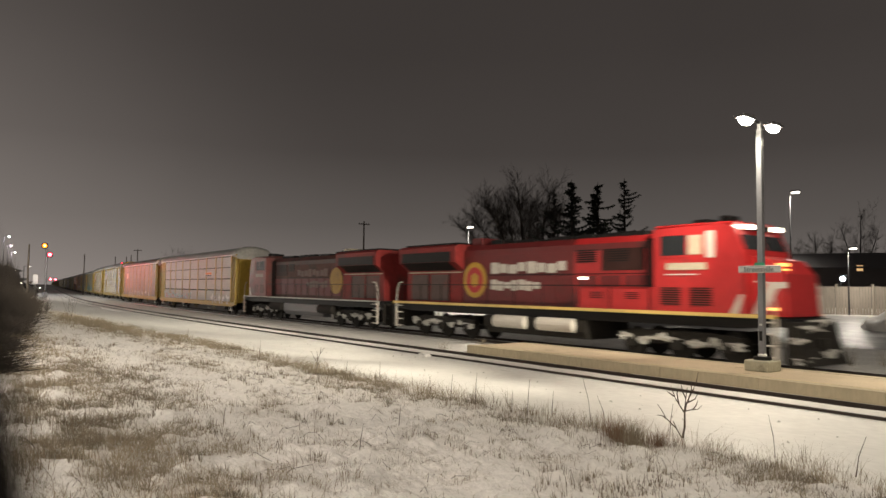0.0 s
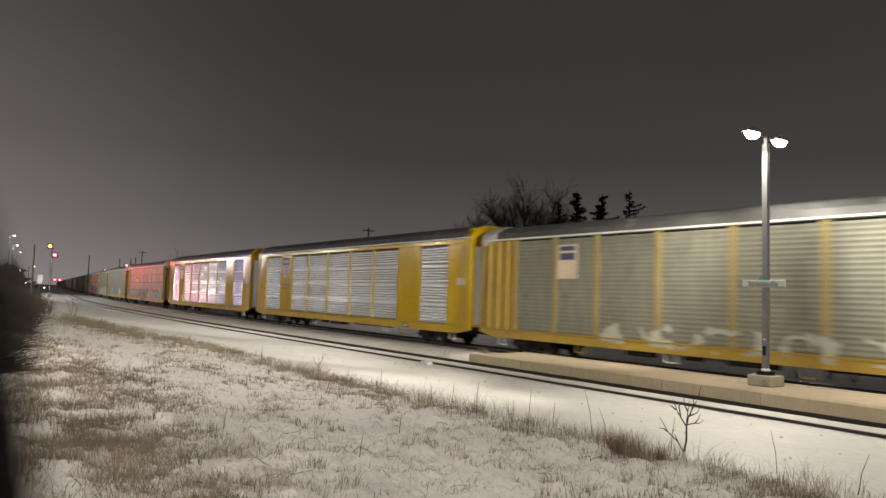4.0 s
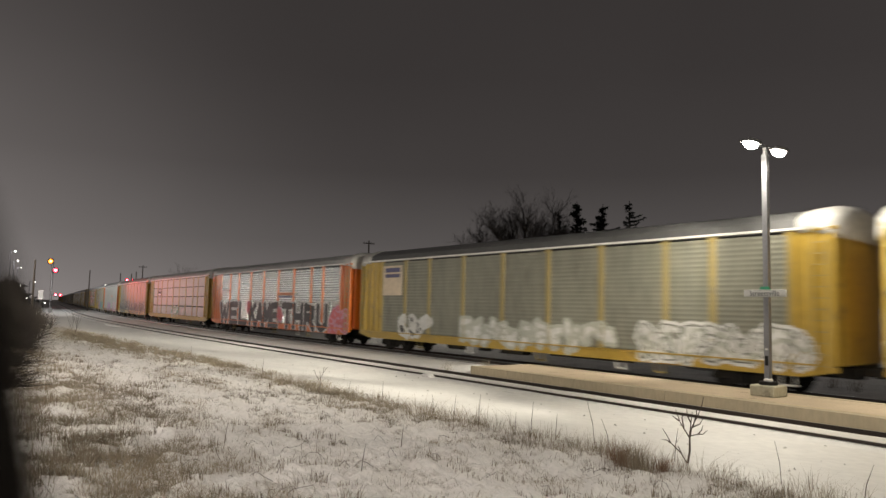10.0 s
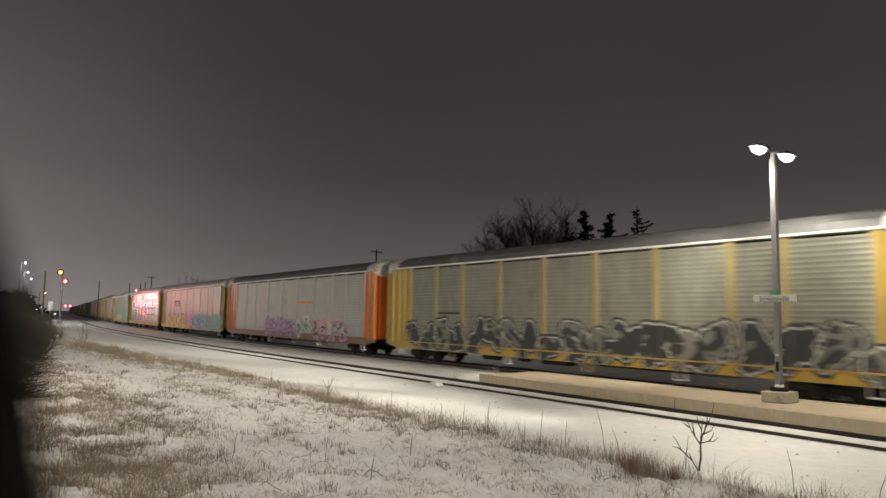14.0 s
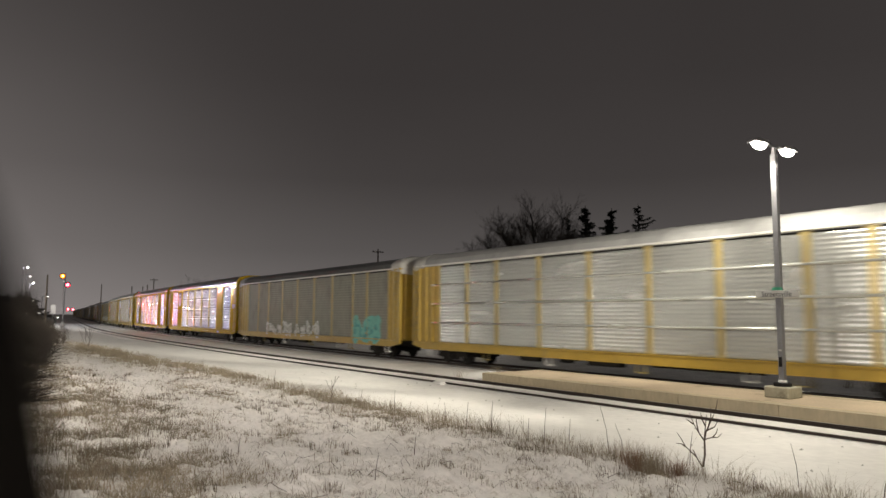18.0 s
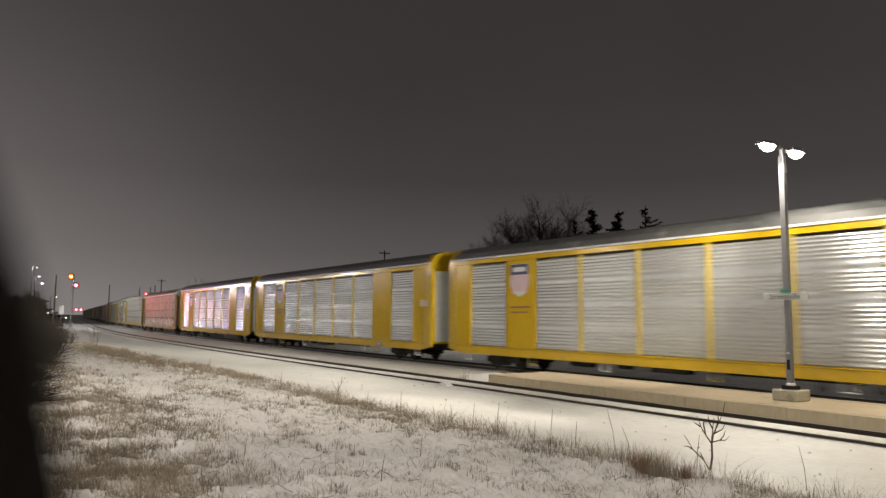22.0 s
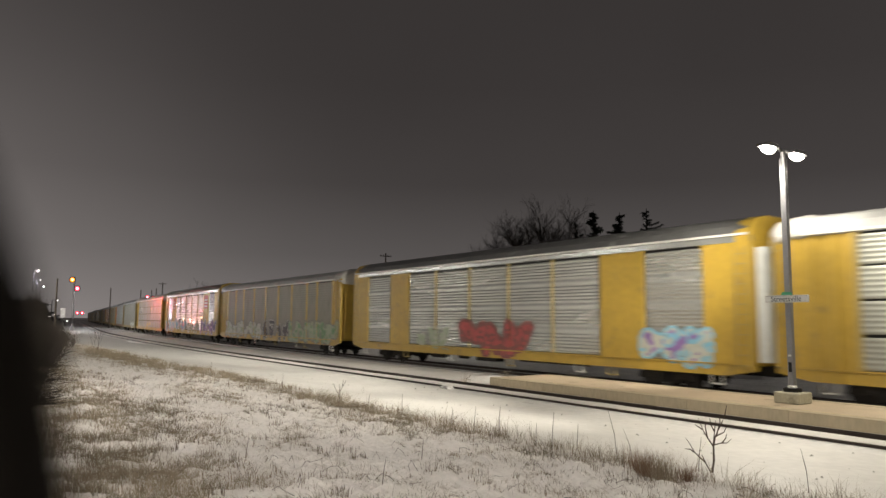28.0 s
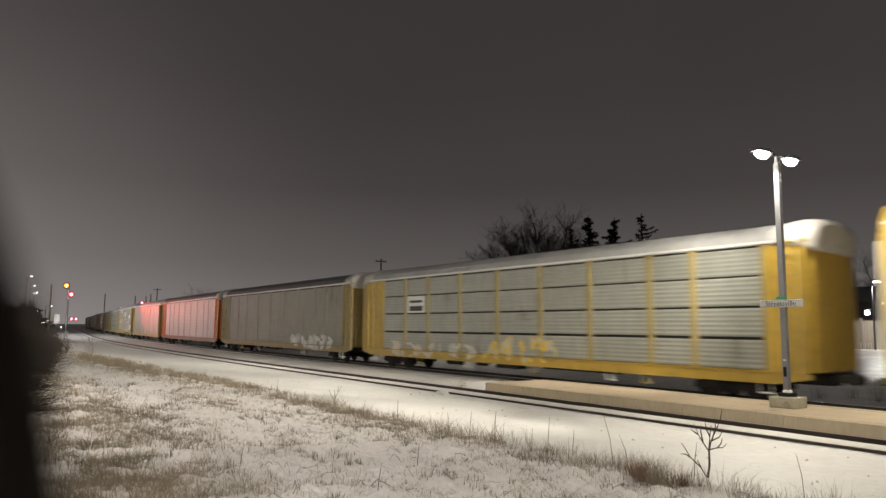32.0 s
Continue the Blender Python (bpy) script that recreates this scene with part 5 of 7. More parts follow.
def graffiti(i, a, b, z0, z1, fills, line, halo=None, word="", letter=1.15, thick=0.17, seed=0, cover=1.0, mat_shift=0):
    """Sprayed paint on wagon i between a and b metres from its front end. It follows the ribs and the posts of the side."""
    car = WAGONS[i]
    wide = ORDER[i].startswith("bright")
    bays = BAYS_WIDE if wide else BAYS_RIB
    rng = random.Random(seed * 31 + i)
    if not wide:
        a, b = max(0.35, a - SHORT), b - SHORT
    x_rear, x_front = CAR_L / 2 - b, CAR_L / 2 - a
    n = max(1, round((b - a) / letter)) if not word else len(word)
    w = (b - a) / n
    glyphs = []
    for k in range(n):
        if word:
            segs = STROKES[word[k]]
        else:
            segs = []
            p = (rng.uniform(0.0, 0.3), rng.uniform(0.0, 1.0))
            for _ in range(rng.randint(5, 8)):
                q = (rng.uniform(0.0, 1.0), rng.uniform(0.0, 1.0))
                segs.append((p, q))
                p = q
        glyphs.append([((x_rear + (k + 0.08 + 0.84 * s[0][0]) * w, z0 + (z1 - z0) * (0.1 + 0.8 * s[0][1])), (x_rear + (k + 0.08 + 0.84 * s[1][0]) * w, z0 + (z1 - z0) * (0.1 + 0.8 * s[1][1]))) for s in segs])
    mats = [*fills, line, *([halo] if halo else [])]
    verts, faces, idx = [], [], []
    dx = 0.07
    pitch = 3.93 / 25
    zs = sorted({round(1.062 + r * pitch + f * pitch, 4) for r in range(-3, 12) for f in (0.06, 0.2, 0.39, 0.58, 0.72)})
    zs = [z for z in zs if z0 - 0.25 < z < z1 + 0.25]

    def depth(x, z):
        f = CAR_L / 2 - x
        if z < 1.06:
            return -1.534
        if f < bays[0] + 0.14 or f > bays[-1] - 0.14 or any(abs(f - c) < 0.14 for c in bays):
            return -1.534
        if wide and (bays[1] < f < bays[2] or bays[7] < f < bays[8]):
            return -1.519
        return -1.508
    x = x_rear - 0.3
    while x < x_front + 0.3:
        for za, zb in zip(zs, zs[1:]):
            if za < 0.68:
                continue
            cx, cz = x + dx / 2, (za + zb) / 2
            k0 = int((cx - x_rear) / w)
            best, gi = 9.0, 0
            for g in (k0 - 1, k0, k0 + 1):
                if 0 <= g < n:
                    for s in glyphs[g]:
                        dd = to_segment(cx, cz, s)
                        if dd < best:
                            best, gi = dd, g
            best += 0.05 * noise.noise((cx * 3, cz * 3, seed)) + (0.0 if word else 0.03)
            if noise.noise((cx * 2.1, cz * 2.6, seed + 9.0)) + 0.6 * noise.noise((cx * 7.0, cz * 7.0, seed)) > 0.8:
                continue
            if cover < 1 and noise.noise((cx * 0.9, cz * 1.3, seed + 5)) > cover * 1.2 - 0.5:
                continue
            if best < thick * (1.0 if word else 0.82):
                m = (gi + int(2.6 * noise.noise((cx * 1.7, cz * 2.4, seed + 2)) + 2)) % len(fills)
            elif best < (thick + 0.07 if word else 0.82 * thick + 0.06):
                m = len(fills)
            elif halo and best < (thick + 0.12 if word else 0.82 * thick + 0.16):
                m = len(fills) + 1
            else:
                continue
            base = len(verts)
            y0, y1 = depth(cx, za + 1e-4), depth(cx, zb - 1e-4)
            verts += [(x, y0 - 0.004, za), (x + dx, y0 - 0.004, za), (x + dx, y1 - 0.004, zb), (x, y1 - 0.004, zb)]
            faces.append((base, base + 1, base + 2, base + 3))
            idx.append(m)
        x += dx
    me = bpy.data.meshes.new("graffiti")
    me.from_pydata(verts, [], faces)
    for m in mats:
        me.materials.append(PAINT[m])
    me.polygons.foreach_set("material_index", idx)
    ob = part("graffiti", me, None, car, "sprayed graffiti in " + " and ".join(dict.fromkeys([*fills[:2], line])))
    tagged(ob, kind="stuff")


def placard(i, a, b, z0, z1, ground, bars=(), y=-1.54):
    """A flat plate on wagon i with plain bars of colour: (from, to, colour) as shares of its height."""
    if not ORDER[i].startswith("bright"):
        a, b = a - SHORT, b - SHORT
    x0, x1 = CAR_L / 2 - b, CAR_L / 2 - a
    p = part("placard", boxes((x0, x1, y - 0.01, y, z0, z1), bevel=0.003), PAINT[ground], WAGONS[i])
    for lo, hi, c in bars:
        part("bar", boxes((x0 + 0.12 * (x1 - x0), x1 - 0.12 * (x1 - x0), y - 0.014, y - 0.01, z0 + lo * (z1 - z0), z0 + hi * (z1 - z0))), PAINT[c], p)


def shield(i, a):
    """A plain white shield with a navy head and rose stripes on the rear pillar."""
    x = CAR_L / 2 - a
    p = part("shield", prism([(x - 0.62, 4.85), (x - 0.62, 3.9), (x - 0.45, 3.55), (x, 3.36), (x + 0.45, 3.55), (x + 0.62, 3.9), (x + 0.62, 4.85)], -1.53, -1.52), PAINT["white"], WAGONS[i], "white shield with navy head")
    part("shield_head", boxes((x - 0.6, x + 0.6, -1.534, -1.53, 4.36, 4.84)), PAINT["navy"], p)
    part("head_bar", boxes((x - 0.42, x + 0.42, -1.538, -1.534, 4.5, 4.7)), PAINT["white"], p)
    for k in range(4):
        c = x - 0.45 + 0.3 * k
        part("stripe", boxes((c - 0.07, c + 0.07, -1.534, -1.53, 3.62, 4.34)), PAINT["rose"], p)


for i in [k for k, v in ORDER.items() if v == "bright"]:
    shield(i, 21.82)
    placard(i, 21.1, 22.5, 2.86, 2.93, "rust", (), -1.52)
    placard(i, 21.25, 22.4, 2.64, 2.70, "rust", (), -1.52)
    placard(i, 0.4, 1.1, 3.0, 3.35, "cream", (), -1.535)
    placard(i, 5.3, 5.9, 0.72, 0.92, "black", ((0.2, 0.8, "pale"),), -1.535)
placard(-6, 7.6, 10.1, 3.3, 3.72, "pale", ((0.05, 0.28, "black"), (0.4, 0.85, "orange")), -1.512)
graffiti(-6, 14.5, 26.0, 0.9, 1.9, ["red", "teal", "sky"], "pale", seed=1, cover=0.8, letter=0.7, thick=0.09)
graffiti(-6, 2.6, 8.0, 0.9, 1.7, ["white", "pale"], "pale", seed=2, cover=0.7)
placard(-5, 22.2, 23.3, 3.3, 4.7, "cream", ((0.55, 0.75, "navy"), (0.82, 0.95, "navy")), -1.512)
graffiti(-5, 6.0, 21.0, 0.9, 1.6, ["pale"], "pale", seed=3, cover=0.5)
graffiti(-2, 2.4, 11.0, 0.8, 2.2, ["teal", "sky", "black"], "pale", seed=4, cover=0.8, letter=0.9)
graffiti(-2, 11.4, 19.6, 0.7, 2.35, ["black", "black", "navy"], "teal", "teal", seed=5, letter=1.4, thick=0.26)
graffiti(-2, 20.6, 25.4, 0.8, 2.2, ["teal", "mint"], "teal", seed=6)
placard(-2, 18.6, 20.9, 3.1, 4.0, "yellow", ((0.1, 0.2, "black"), (0.45, 0.85, "black")), -1.512)
graffiti(-1, 17.5, 21.2, 1.05, 2.25, ["teal", "mint"], "teal", "sky", seed=7)
placard(-1, 19.1, 21.0, 3.05, 3.65, "smoke", (), -1.512)
graffiti(-1, 6.6, 9.8, 1.1, 2.1, ["pale", "white"], "pale", "pale", seed=8, cover=0.7)
placard(0, 23.7, 25.7, 3.1, 4.75, "cream", ((0.6, 0.72, "navy"), (0.78, 0.93, "navy")), -1.54)
graffiti(0, 21.0, 24.0, 0.8, 2.0, ["white", "white", "black"], "white", "white", seed=9)
graffiti(0, 9.0, 18.5, 0.8, 2.05, ["white", "pale", "white"], "pale", "pale", seed=10, letter=0.9, thick=0.17)
graffiti(0, 1.0, 8.0, 0.75, 2.1, ["white", "pale"], "smoke", "white", seed=11, letter=0.95, thick=0.17)
for a, b, word in ((18.7, 25.8, "WEL"), (12.3, 18.4, "KAME"), (3.9, 11.6, "THRU")):
    graffiti(1, a, b, 0.70, 2.55, ["black"], "white", "white", word=word, thick=0.25, seed=12)
graffiti(1, 0.5, 3.6, 0.75, 2.3, ["pink", "rose"], "pink", "rose", seed=13, letter=0.9, thick=0.3)
graffiti(1, 11.6, 12.3, 0.9, 2.5, ["pink"], "pink", "rose", seed=39, letter=0.7, thick=0.2)
graffiti(1, 18.3, 18.9, 1.3, 2.6, ["pink"], "pink", "rose", seed=40, letter=0.6, thick=0.2)
placard(1, 9.7, 12.5, 3.15, 3.32, "orange", (), -1.512)
placard(1, 9.7, 12.4, 2.98, 3.06, "navy", (), -1.512)
placard(2, 21.4, 23.2, 3.2, 3.9, "black", ((0.1, 0.3, "white"), (0.7, 0.9, "pale")), -1.512)
graffiti(2, 12.2, 16.0, 0.75, 2.05, ["green", "mint", "white"], "pale", seed=14, letter=1.2)
graffiti(2, 10.2, 12.0, 1.0, 1.9, ["pale"], "rose", seed=42, cover=0.7)
graffiti(3, 1.0, 26.0, 0.7, 2.3, ["black", "black", "black", "smoke"], "pale", "black", seed=15, letter=1.3, thick=0.36)
placard(3, 21.4, 23.2, 2.55, 2.65, "black", (), -1.512)
graffiti(4, 4.4, 9.6, 0.75, 2.1, ["cream", "pale", "black"], "violet", "rose", seed=16)
graffiti(4, 10.0, 12.4, 0.75, 2.3, ["sage", "green"], "white", "pale", seed=37)
graffiti(4, 12.6, 19.0, 0.75, 2.2, ["rose", "violet"], "smoke", "violet", seed=38, letter=1.2)
placard(4, 9.7, 12.5, 3.15, 3.32, "orange", (), -1.512)
graffiti(5, 15.0, 24.3, 0.74, 2.15, ["yellow"], "black", "violet", word="NAKU", thick=0.25, seed=17)
graffiti(5, 13.0, 14.9, 0.75, 2.2, ["rose", "violet"], "rose", "rose", seed=18, letter=0.9, thick=0.3)
graffiti(5, 8.0, 12.9, 0.72, 2.2, ["sky", "teal", "violet"], "teal", "sky", seed=19, letter=1.0, thick=0.32)
graffiti(5, 1.0, 7.8, 0.75, 2.15, ["mint", "sage", "mint"], "teal", "mint", seed=41, letter=1.1, thick=0.28)
placard(5, 18.6, 21.0, 3.1, 3.75, "black", ((0.15, 0.3, "pale"), (0.5, 0.65, "pale")), -1.512)
graffiti(7, 3.4, 6.4, 0.9, 2.2, ["mint", "mint", "teal"], "mint", "mint", seed=20, thick=0.3)
graffiti(7, 11.5, 21.5, 0.9, 2.0, ["white", "pale"], "white", seed=21, cover=0.75)
graffiti(12, 2.6, 25.5, 0.8, 2.0, ["pale", "sage", "white"], "white", seed=22, letter=0.9, cover=0.85)
graffiti(14, 10.3, 15.8, 0.85, 2.3, ["rust", "red"], "rust", "rust", seed=23, letter=1.2, thick=0.3)
graffiti(14, 16.6, 20.0, 0.9, 2.0, ["sage", "pale"], "sage", seed=24, cover=0.7)
graffiti(14, 1.6, 4.6, 0.9, 2.2, ["sky", "pale", "violet"], "pale", "sky", seed=25, letter=0.9, thick=0.22)
graffiti(15, 16.4, 26.2, 0.75, 2.15, ["pale", "pale", "sage"], "pale", "smoke", seed=26, letter=1.1, thick=0.24)
graffiti(15, 10.0, 16.2, 0.7, 2.35, ["black"], "pale", "smoke", seed=27, letter=1.5, thick=0.2)
graffiti(15, 1.0, 10.2, 0.72, 2.25, ["sage", "green", "sage"], "sage", "smoke", seed=28, letter=1.0, thick=0.24)
graffiti(16, 14.5, 26.4, 0.75, 2.25, ["sky", "rose", "sky"], "white", "pale", seed=29, letter=1.4, thick=0.22)
graffiti(16, 8.6, 14.0, 0.75, 2.0, ["sage", "pale"], "white", seed=30)
graffiti(16, 1.0, 7.6, 0.7, 2.3, ["navy", "violet", "navy"], "white", "smoke", seed=31, letter=1.3, thick=0.24)
for a, b in ((20.9, 22.6), (4.6, 6.3)):
    placard(16, a, b, 3.45, 4.85, "red", ((0.12, 0.22, "white"), (0.36, 0.46, "white"), (0.6, 0.68, "white")), -1.52)
placard(17, 21.5, 23.2, 3.1, 4.0, "white", ((0.1, 0.4, "black"), (0.6, 0.75, "black")), -1.512)
graffiti(17, 11.5, 16.5, 0.75, 1.9, ["yellow", "pale"], "yellow", seed=32, cover=0.7)
graffiti(17, 17.0, 25.0, 0.75, 1.5, ["pale", "cream"], "pale", seed=33, cover=0.6)
graffiti(18, 3.5, 11.0, 0.75, 1.7, ["white", "pale"], "white", seed=34, cover=0.8)

# ---- signals, poles and lamps along the line ----
def signal_mast(x, y, heads, label, z_base=None, tall=None):
    """A signal mast; heads: (height, sideways offset, material)."""
    z = ground_height(x, y) if z_base is None else z_base
    t = thing("railway_signal", label, "railway signal", at=(x, y, z))
    top = tall or max(h for h, _, _ in heads) - z + 0.6
    part("mast", tube(bmesh.new(), [(0, 0, 0), (0, 0, top)], [0.09, 0.07], 8), POLE_STEEL, t)
    part("base_box", boxes((-0.3, 0.3, -0.3, 0.3, 0, 0.9), bevel=0.04), POLE_STEEL, t)
    part("ladder", boxes((-0.32, -0.29, -0.2, -0.17, 0, top - 0.4), (-0.32, -0.29, 0.17, 0.2, 0, top - 0.4), *[(-0.315, -0.295, -0.17, 0.17, 0.4 + 0.4 * k, 0.43 + 0.4 * k) for k in range(int(top / 0.4) - 2)]), BLACK, t)
    for h, side, glow in heads:
        hd = part("signal_head", lathe([(0.55, -0.12), (0.55, 0.02), (0.52, 0.05)], 20, "x", at=(0.16, side, h - z)), BLACK, t, "round black signal head")
        part("hood", lathe([(0.42, 0.06), (0.42, 0.16), (0.40, 0.16), (0.40, 0.06)], 16, "x", at=(0.16, side, h - z)), BLACK, hd)
        part("lens", lathe([(0.36, 0.0), (0.33, 0.05), (0.16, 0.09)], 16, "x", at=(0.24, side, h - z)), glow, hd, "glowing lens")
        part("bulb", lathe([(0.17, 0.085), (0.12, 0.12), (0.04, 0.13)], 12, "x", at=(0.24, side, h - z)), LENS_AMBER if glow is AMBER_GLOW else LENS_RED, hd, "dazzling middle of the lens")
        part("bracket", boxes((0.0, 0.12, min(side, 0), max(side, 0) + 0.02, h - z - 0.03, h - z + 0.03)), BLACK, t)
    return t


signal_mast(SIGNAL[0], SIGNAL[1], ((9.5, -0.45, AMBER_GLOW), (7.87, 0.45, RED_GLOW)), "tall signal mast showing amber above red beside the track")
signal_mast(-257.5, 33.0, ((3.9, 2.6, RED_GLOW), (3.95, 1.2, RED_GLOW)), "distant signal mast showing red beside the line")
signal_mast(-224.5, 50.0, ((8.6, 0.0, RED_GLOW), (8.7, -1.6, RED_GLOW), (8.5, 1.5, RED_GLOW)), "distant signal bracket showing red behind the train")


def utility_pole(x, y, top, lean=0.0, arms=1):
    z = ground_height(x, y)
    h = top - z
    t = thing("utility_pole", "bare wooden utility pole with a short crossarm", "utility pole", "poles along the line", at=(x, y, z))
    part("pole", tube(bmesh.new(), [(0, 0, 0), (lean, 0, h)], [0.17, 0.11], 8), TIMBER, t)
    for k in range(arms):
        zz = h - 0.5 - 0.9 * k
        part("crossarm", boxes((-0.06, 0.06, -1.0, 1.0, zz, zz + 0.12)), TIMBER, t)
        for y_ in (-0.85, -0.4, 0.4, 0.85):
            part("insulator", boxes((-0.04, 0.04, y_ - 0.04, y_ + 0.04, zz + 0.12, zz + 0.26)), BLACK, t)


utility_pole(-95.0, 55.5, 12.8)
for x, y, top in ((-119.3, 12.9, 8.2), (-197.2, 33.6, 10.1), (-225.2, 46.7, 10.8), (-194.7, 45.7, 11.9), (-215.0, 47.5, 10.4), (-205.0, 46.5, 10.6)):
    utility_pole(x, y, top, arms=0 if top < 11 else 1)


def street_lamp(x, y, z_head, arm=(1.0, 0.0), glow=None, label="tall street lamp with a lit white head", big=1.0):
    """A lamp post whose head sits at the end of a short arm."""
    z = ground_height(x, y)
    h = z_head - z
    t = thing("street_lamp", label, "street lamp", at=(x, y, z))
    ax, ay = arm
    part("pole", tube(bmesh.new(), [(-ax, -ay, 0), (-ax, -ay, h * 0.5), (-ax, -ay, h + 0.05)], [0.07, 0.055, 0.045], 8), LAMP_STEEL, t)
    part("arm", tube(bmesh.new(), [(-ax, -ay, h - 0.02), (-ax * 0.3, -ay * 0.3, h + 0.10)], 0.035, 6), LAMP_STEEL, t)
    hd = part("head", boxes((-0.5 * big, 0.5 * big, -0.22 * big, 0.22 * big, h + 0.05, h + 0.17), bevel=0.04), LAMP_STEEL, t)
    if glow is COLD_GLOW:
        bm = bmesh.new()
        bmesh.ops.create_icosphere(bm, subdivisions=2, radius=0.2)
        bmesh.ops.translate(bm, verts=bm.verts, vec=(0, -0.1, h - 0.2))
        part("globe", bm, glow, hd, "dazzling cold white globe")
        return t
    part("diffuser", boxes((-0.45 * big, 0.45 * big, -0.19 * big, 0.19 * big, h - 0.05, h + 0.05), bevel=0.03), glow or FAR_LAMP_GLOW, hd, "glowing diffuser")
    return t


street_lamp(-46.6, 37.7, 7.7, (0.85, -0.5), big=0.7)
street_lamp(-24.5, 49.3, 9.5, (0.5, -0.2), big=0.62)
street_lamp(-42.2, 79.5, 7.9, (0.8, -0.3), big=0.9)
street_lamp(-23.3, 55.3, 5.75, (0.4, -0.1), big=0.55)
street_lamp(-27.9, 64.2, 3.9, (0.2, 0.0), COLD_GLOW, "low flood lamp shining cold white", big=0.8)
for x, y, z, b in ((-149.4, 12.9, 11.0, 1.6), (-169.3, 15.2, 10.2, 1.6), (-189.2, 17.7, 9.6, 1.7), (-119.3, 13.1, 4.95, 1.0), (-119.5, 11.3, 4.3, 0.8), (-109.4, 11.1, 2.5, 1.6), (-99.6, 8.8, 2.45, 1.0), (-99.3, 12.1, 1.95, 0.9), (-245.6, 46.6, 7.5, 1.2), (-140, 15.0, 3.0, 0.8), (-150, 17.5, 2.7, 0.7)):
    street_lamp(x, y, z, (0.3, 0.7), big=0.36 * b)

# posts of the unseen road lamps assumed behind the camera
for x, y in UNSEEN_LAMPS:
    street_lamp(x, y, 9.0, (0.0, -0.9), label="unseen street lamp added to light the snowy bank", big=0.7)

# posts for the added floodlights, never in view
for x, y in FILL_MASTS:
    z = ground_height(x, y)
    t = thing("mast_lamp", "tall unseen floodlight mast added to light the snowy railway bank", "floodlight", "floodlight masts", at=(x, y, z))
    part("mast", tube(bmesh.new(), [(0, 0, 0), (0, 0, 26.2 - z)], [0.28, 0.14], 10), POLE_STEEL, t)
    part("lamp_frame", boxes((-0.9, 0.9, -0.5, -0.2, 24.6 - z, 26.2 - z), bevel=0.04), POLE_STEEL, t)

# pale notice board by the signal
t = thing("notice_board", "pale rectangular notice board on a tall post", "sign", at=(-69.6, 8.1, ground_height(-69.6, 8.1)))
part("post", boxes((-0.04, 0.04, -0.04, 0.04, 0, 2.9)), LAMP_STEEL, t)
part("board", boxes((0.04, 0.07, -0.2, 0.2, 2.1, 2.9), bevel=0.01), POLE_STEEL, t)


# ---- car park and houses behind the platform ----
def build_car_park():
    bm = bmesh.new()
    xs, ys = spaced(-34, 30, 1.6), spaced(33, 54, 1.4)
    g = [[bm.verts.new((x, y, ground_height(x, y) + 0.02 + 0.03 * noise.noise((x * 0.5, y * 0.5, 1)))) for y in ys] for x in xs]
    for a, b in zip(g, g[1:]):
        for k in range(len(ys) - 1):
            bm.faces.new((a[k], b[k], b[k + 1], a[k + 1]))
    tagged(part("car_park", bm, ASPHALT), "wet slushy asphalt of a car park", kind="structure")


build_car_park()


def board_fence():
    t = thing("board_fence", "tall brown wooden board fence behind the car park", "fence")
    x, y = -34.0, 53.0
    ux, uy = 0.927, 0.375
    board = None
    for k in range(13):
        px, py = x + ux * 2.4 * k, y + uy * 2.4 * k
        z = ground_height(px, py)
        part("post", shared("fence_post", lambda: boxes((-0.07, 0.07, -0.07, 0.07, 0, 2.32), (-0.09, 0.09, -0.09, 0.09, 2.32, 2.38))), FENCE_WOOD, t, at=(px, py, z - 0.05))
        for j in range(12):
            bx, by = px + ux * (0.1 + 0.19 * j), py + uy * (0.1 + 0.19 * j)
            p = part("board", shared("fence_board", lambda: boxes((-0.09, 0.09, -0.015, 0.015, 0, 2.15))), FENCE_WOOD, t, at=(bx, by, z))
            p.rotation_euler = (0, 0, math.atan2(uy, ux))


board_fence()


def house(x, y, turn, w, d, h, ridge, windows, label):
    t = thing("house", label, "house", m=pose(x, y, ground_height(x, y) - 0.1, 0, 0, turn))
    part("wall", boxes((-w / 2, w / 2, 0, d, 0, h), bevel=0.02), HOUSE_DARK, t)
    part("roof", prism([(-0.4, h), (d / 2, ridge), (d + 0.4, h), (d + 0.4, h - 0.15), (d / 2, ridge - 0.18), (-0.4, h - 0.15)], -w / 2 - 0.3, w / 2 + 0.3, "x"), ROOF_DARK, t)
    for wx, wz, lit in windows:
        f = part("window", boxes((wx - 0.5, wx + 0.5, -0.06, 0.02, wz, wz + 1.1)), HOUSE_DARK, t)
        part("pane", boxes((wx - 0.3, wx + 0.3, -0.09, -0.06, wz + 0.3, wz + 0.9)), WINDOW_GLOW if lit else GLASS_DARK, f, "lit window pane" if lit else "")


house(-36.5, 81.5, 23, 15, 9, 4.6, 6.4, ((2.6, 3.9, True), (-3, 3.6, False), (5.6, 1.2, False), (-5.5, 1.2, False)), "dark brick house with one lit window")
house(-20.5, 88.5, 23, 15, 9, 4.8, 6.8, ((-7.0, 3.7, True), (0, 3.6, False), (4, 1.2, False)), "dark brick house with a warm lit window")
house(-53.0, 76.0, 23, 15, 9, 4.4, 6.2, ((0, 3.3, False), (4, 1.2, False)), "dark unlit brick house")

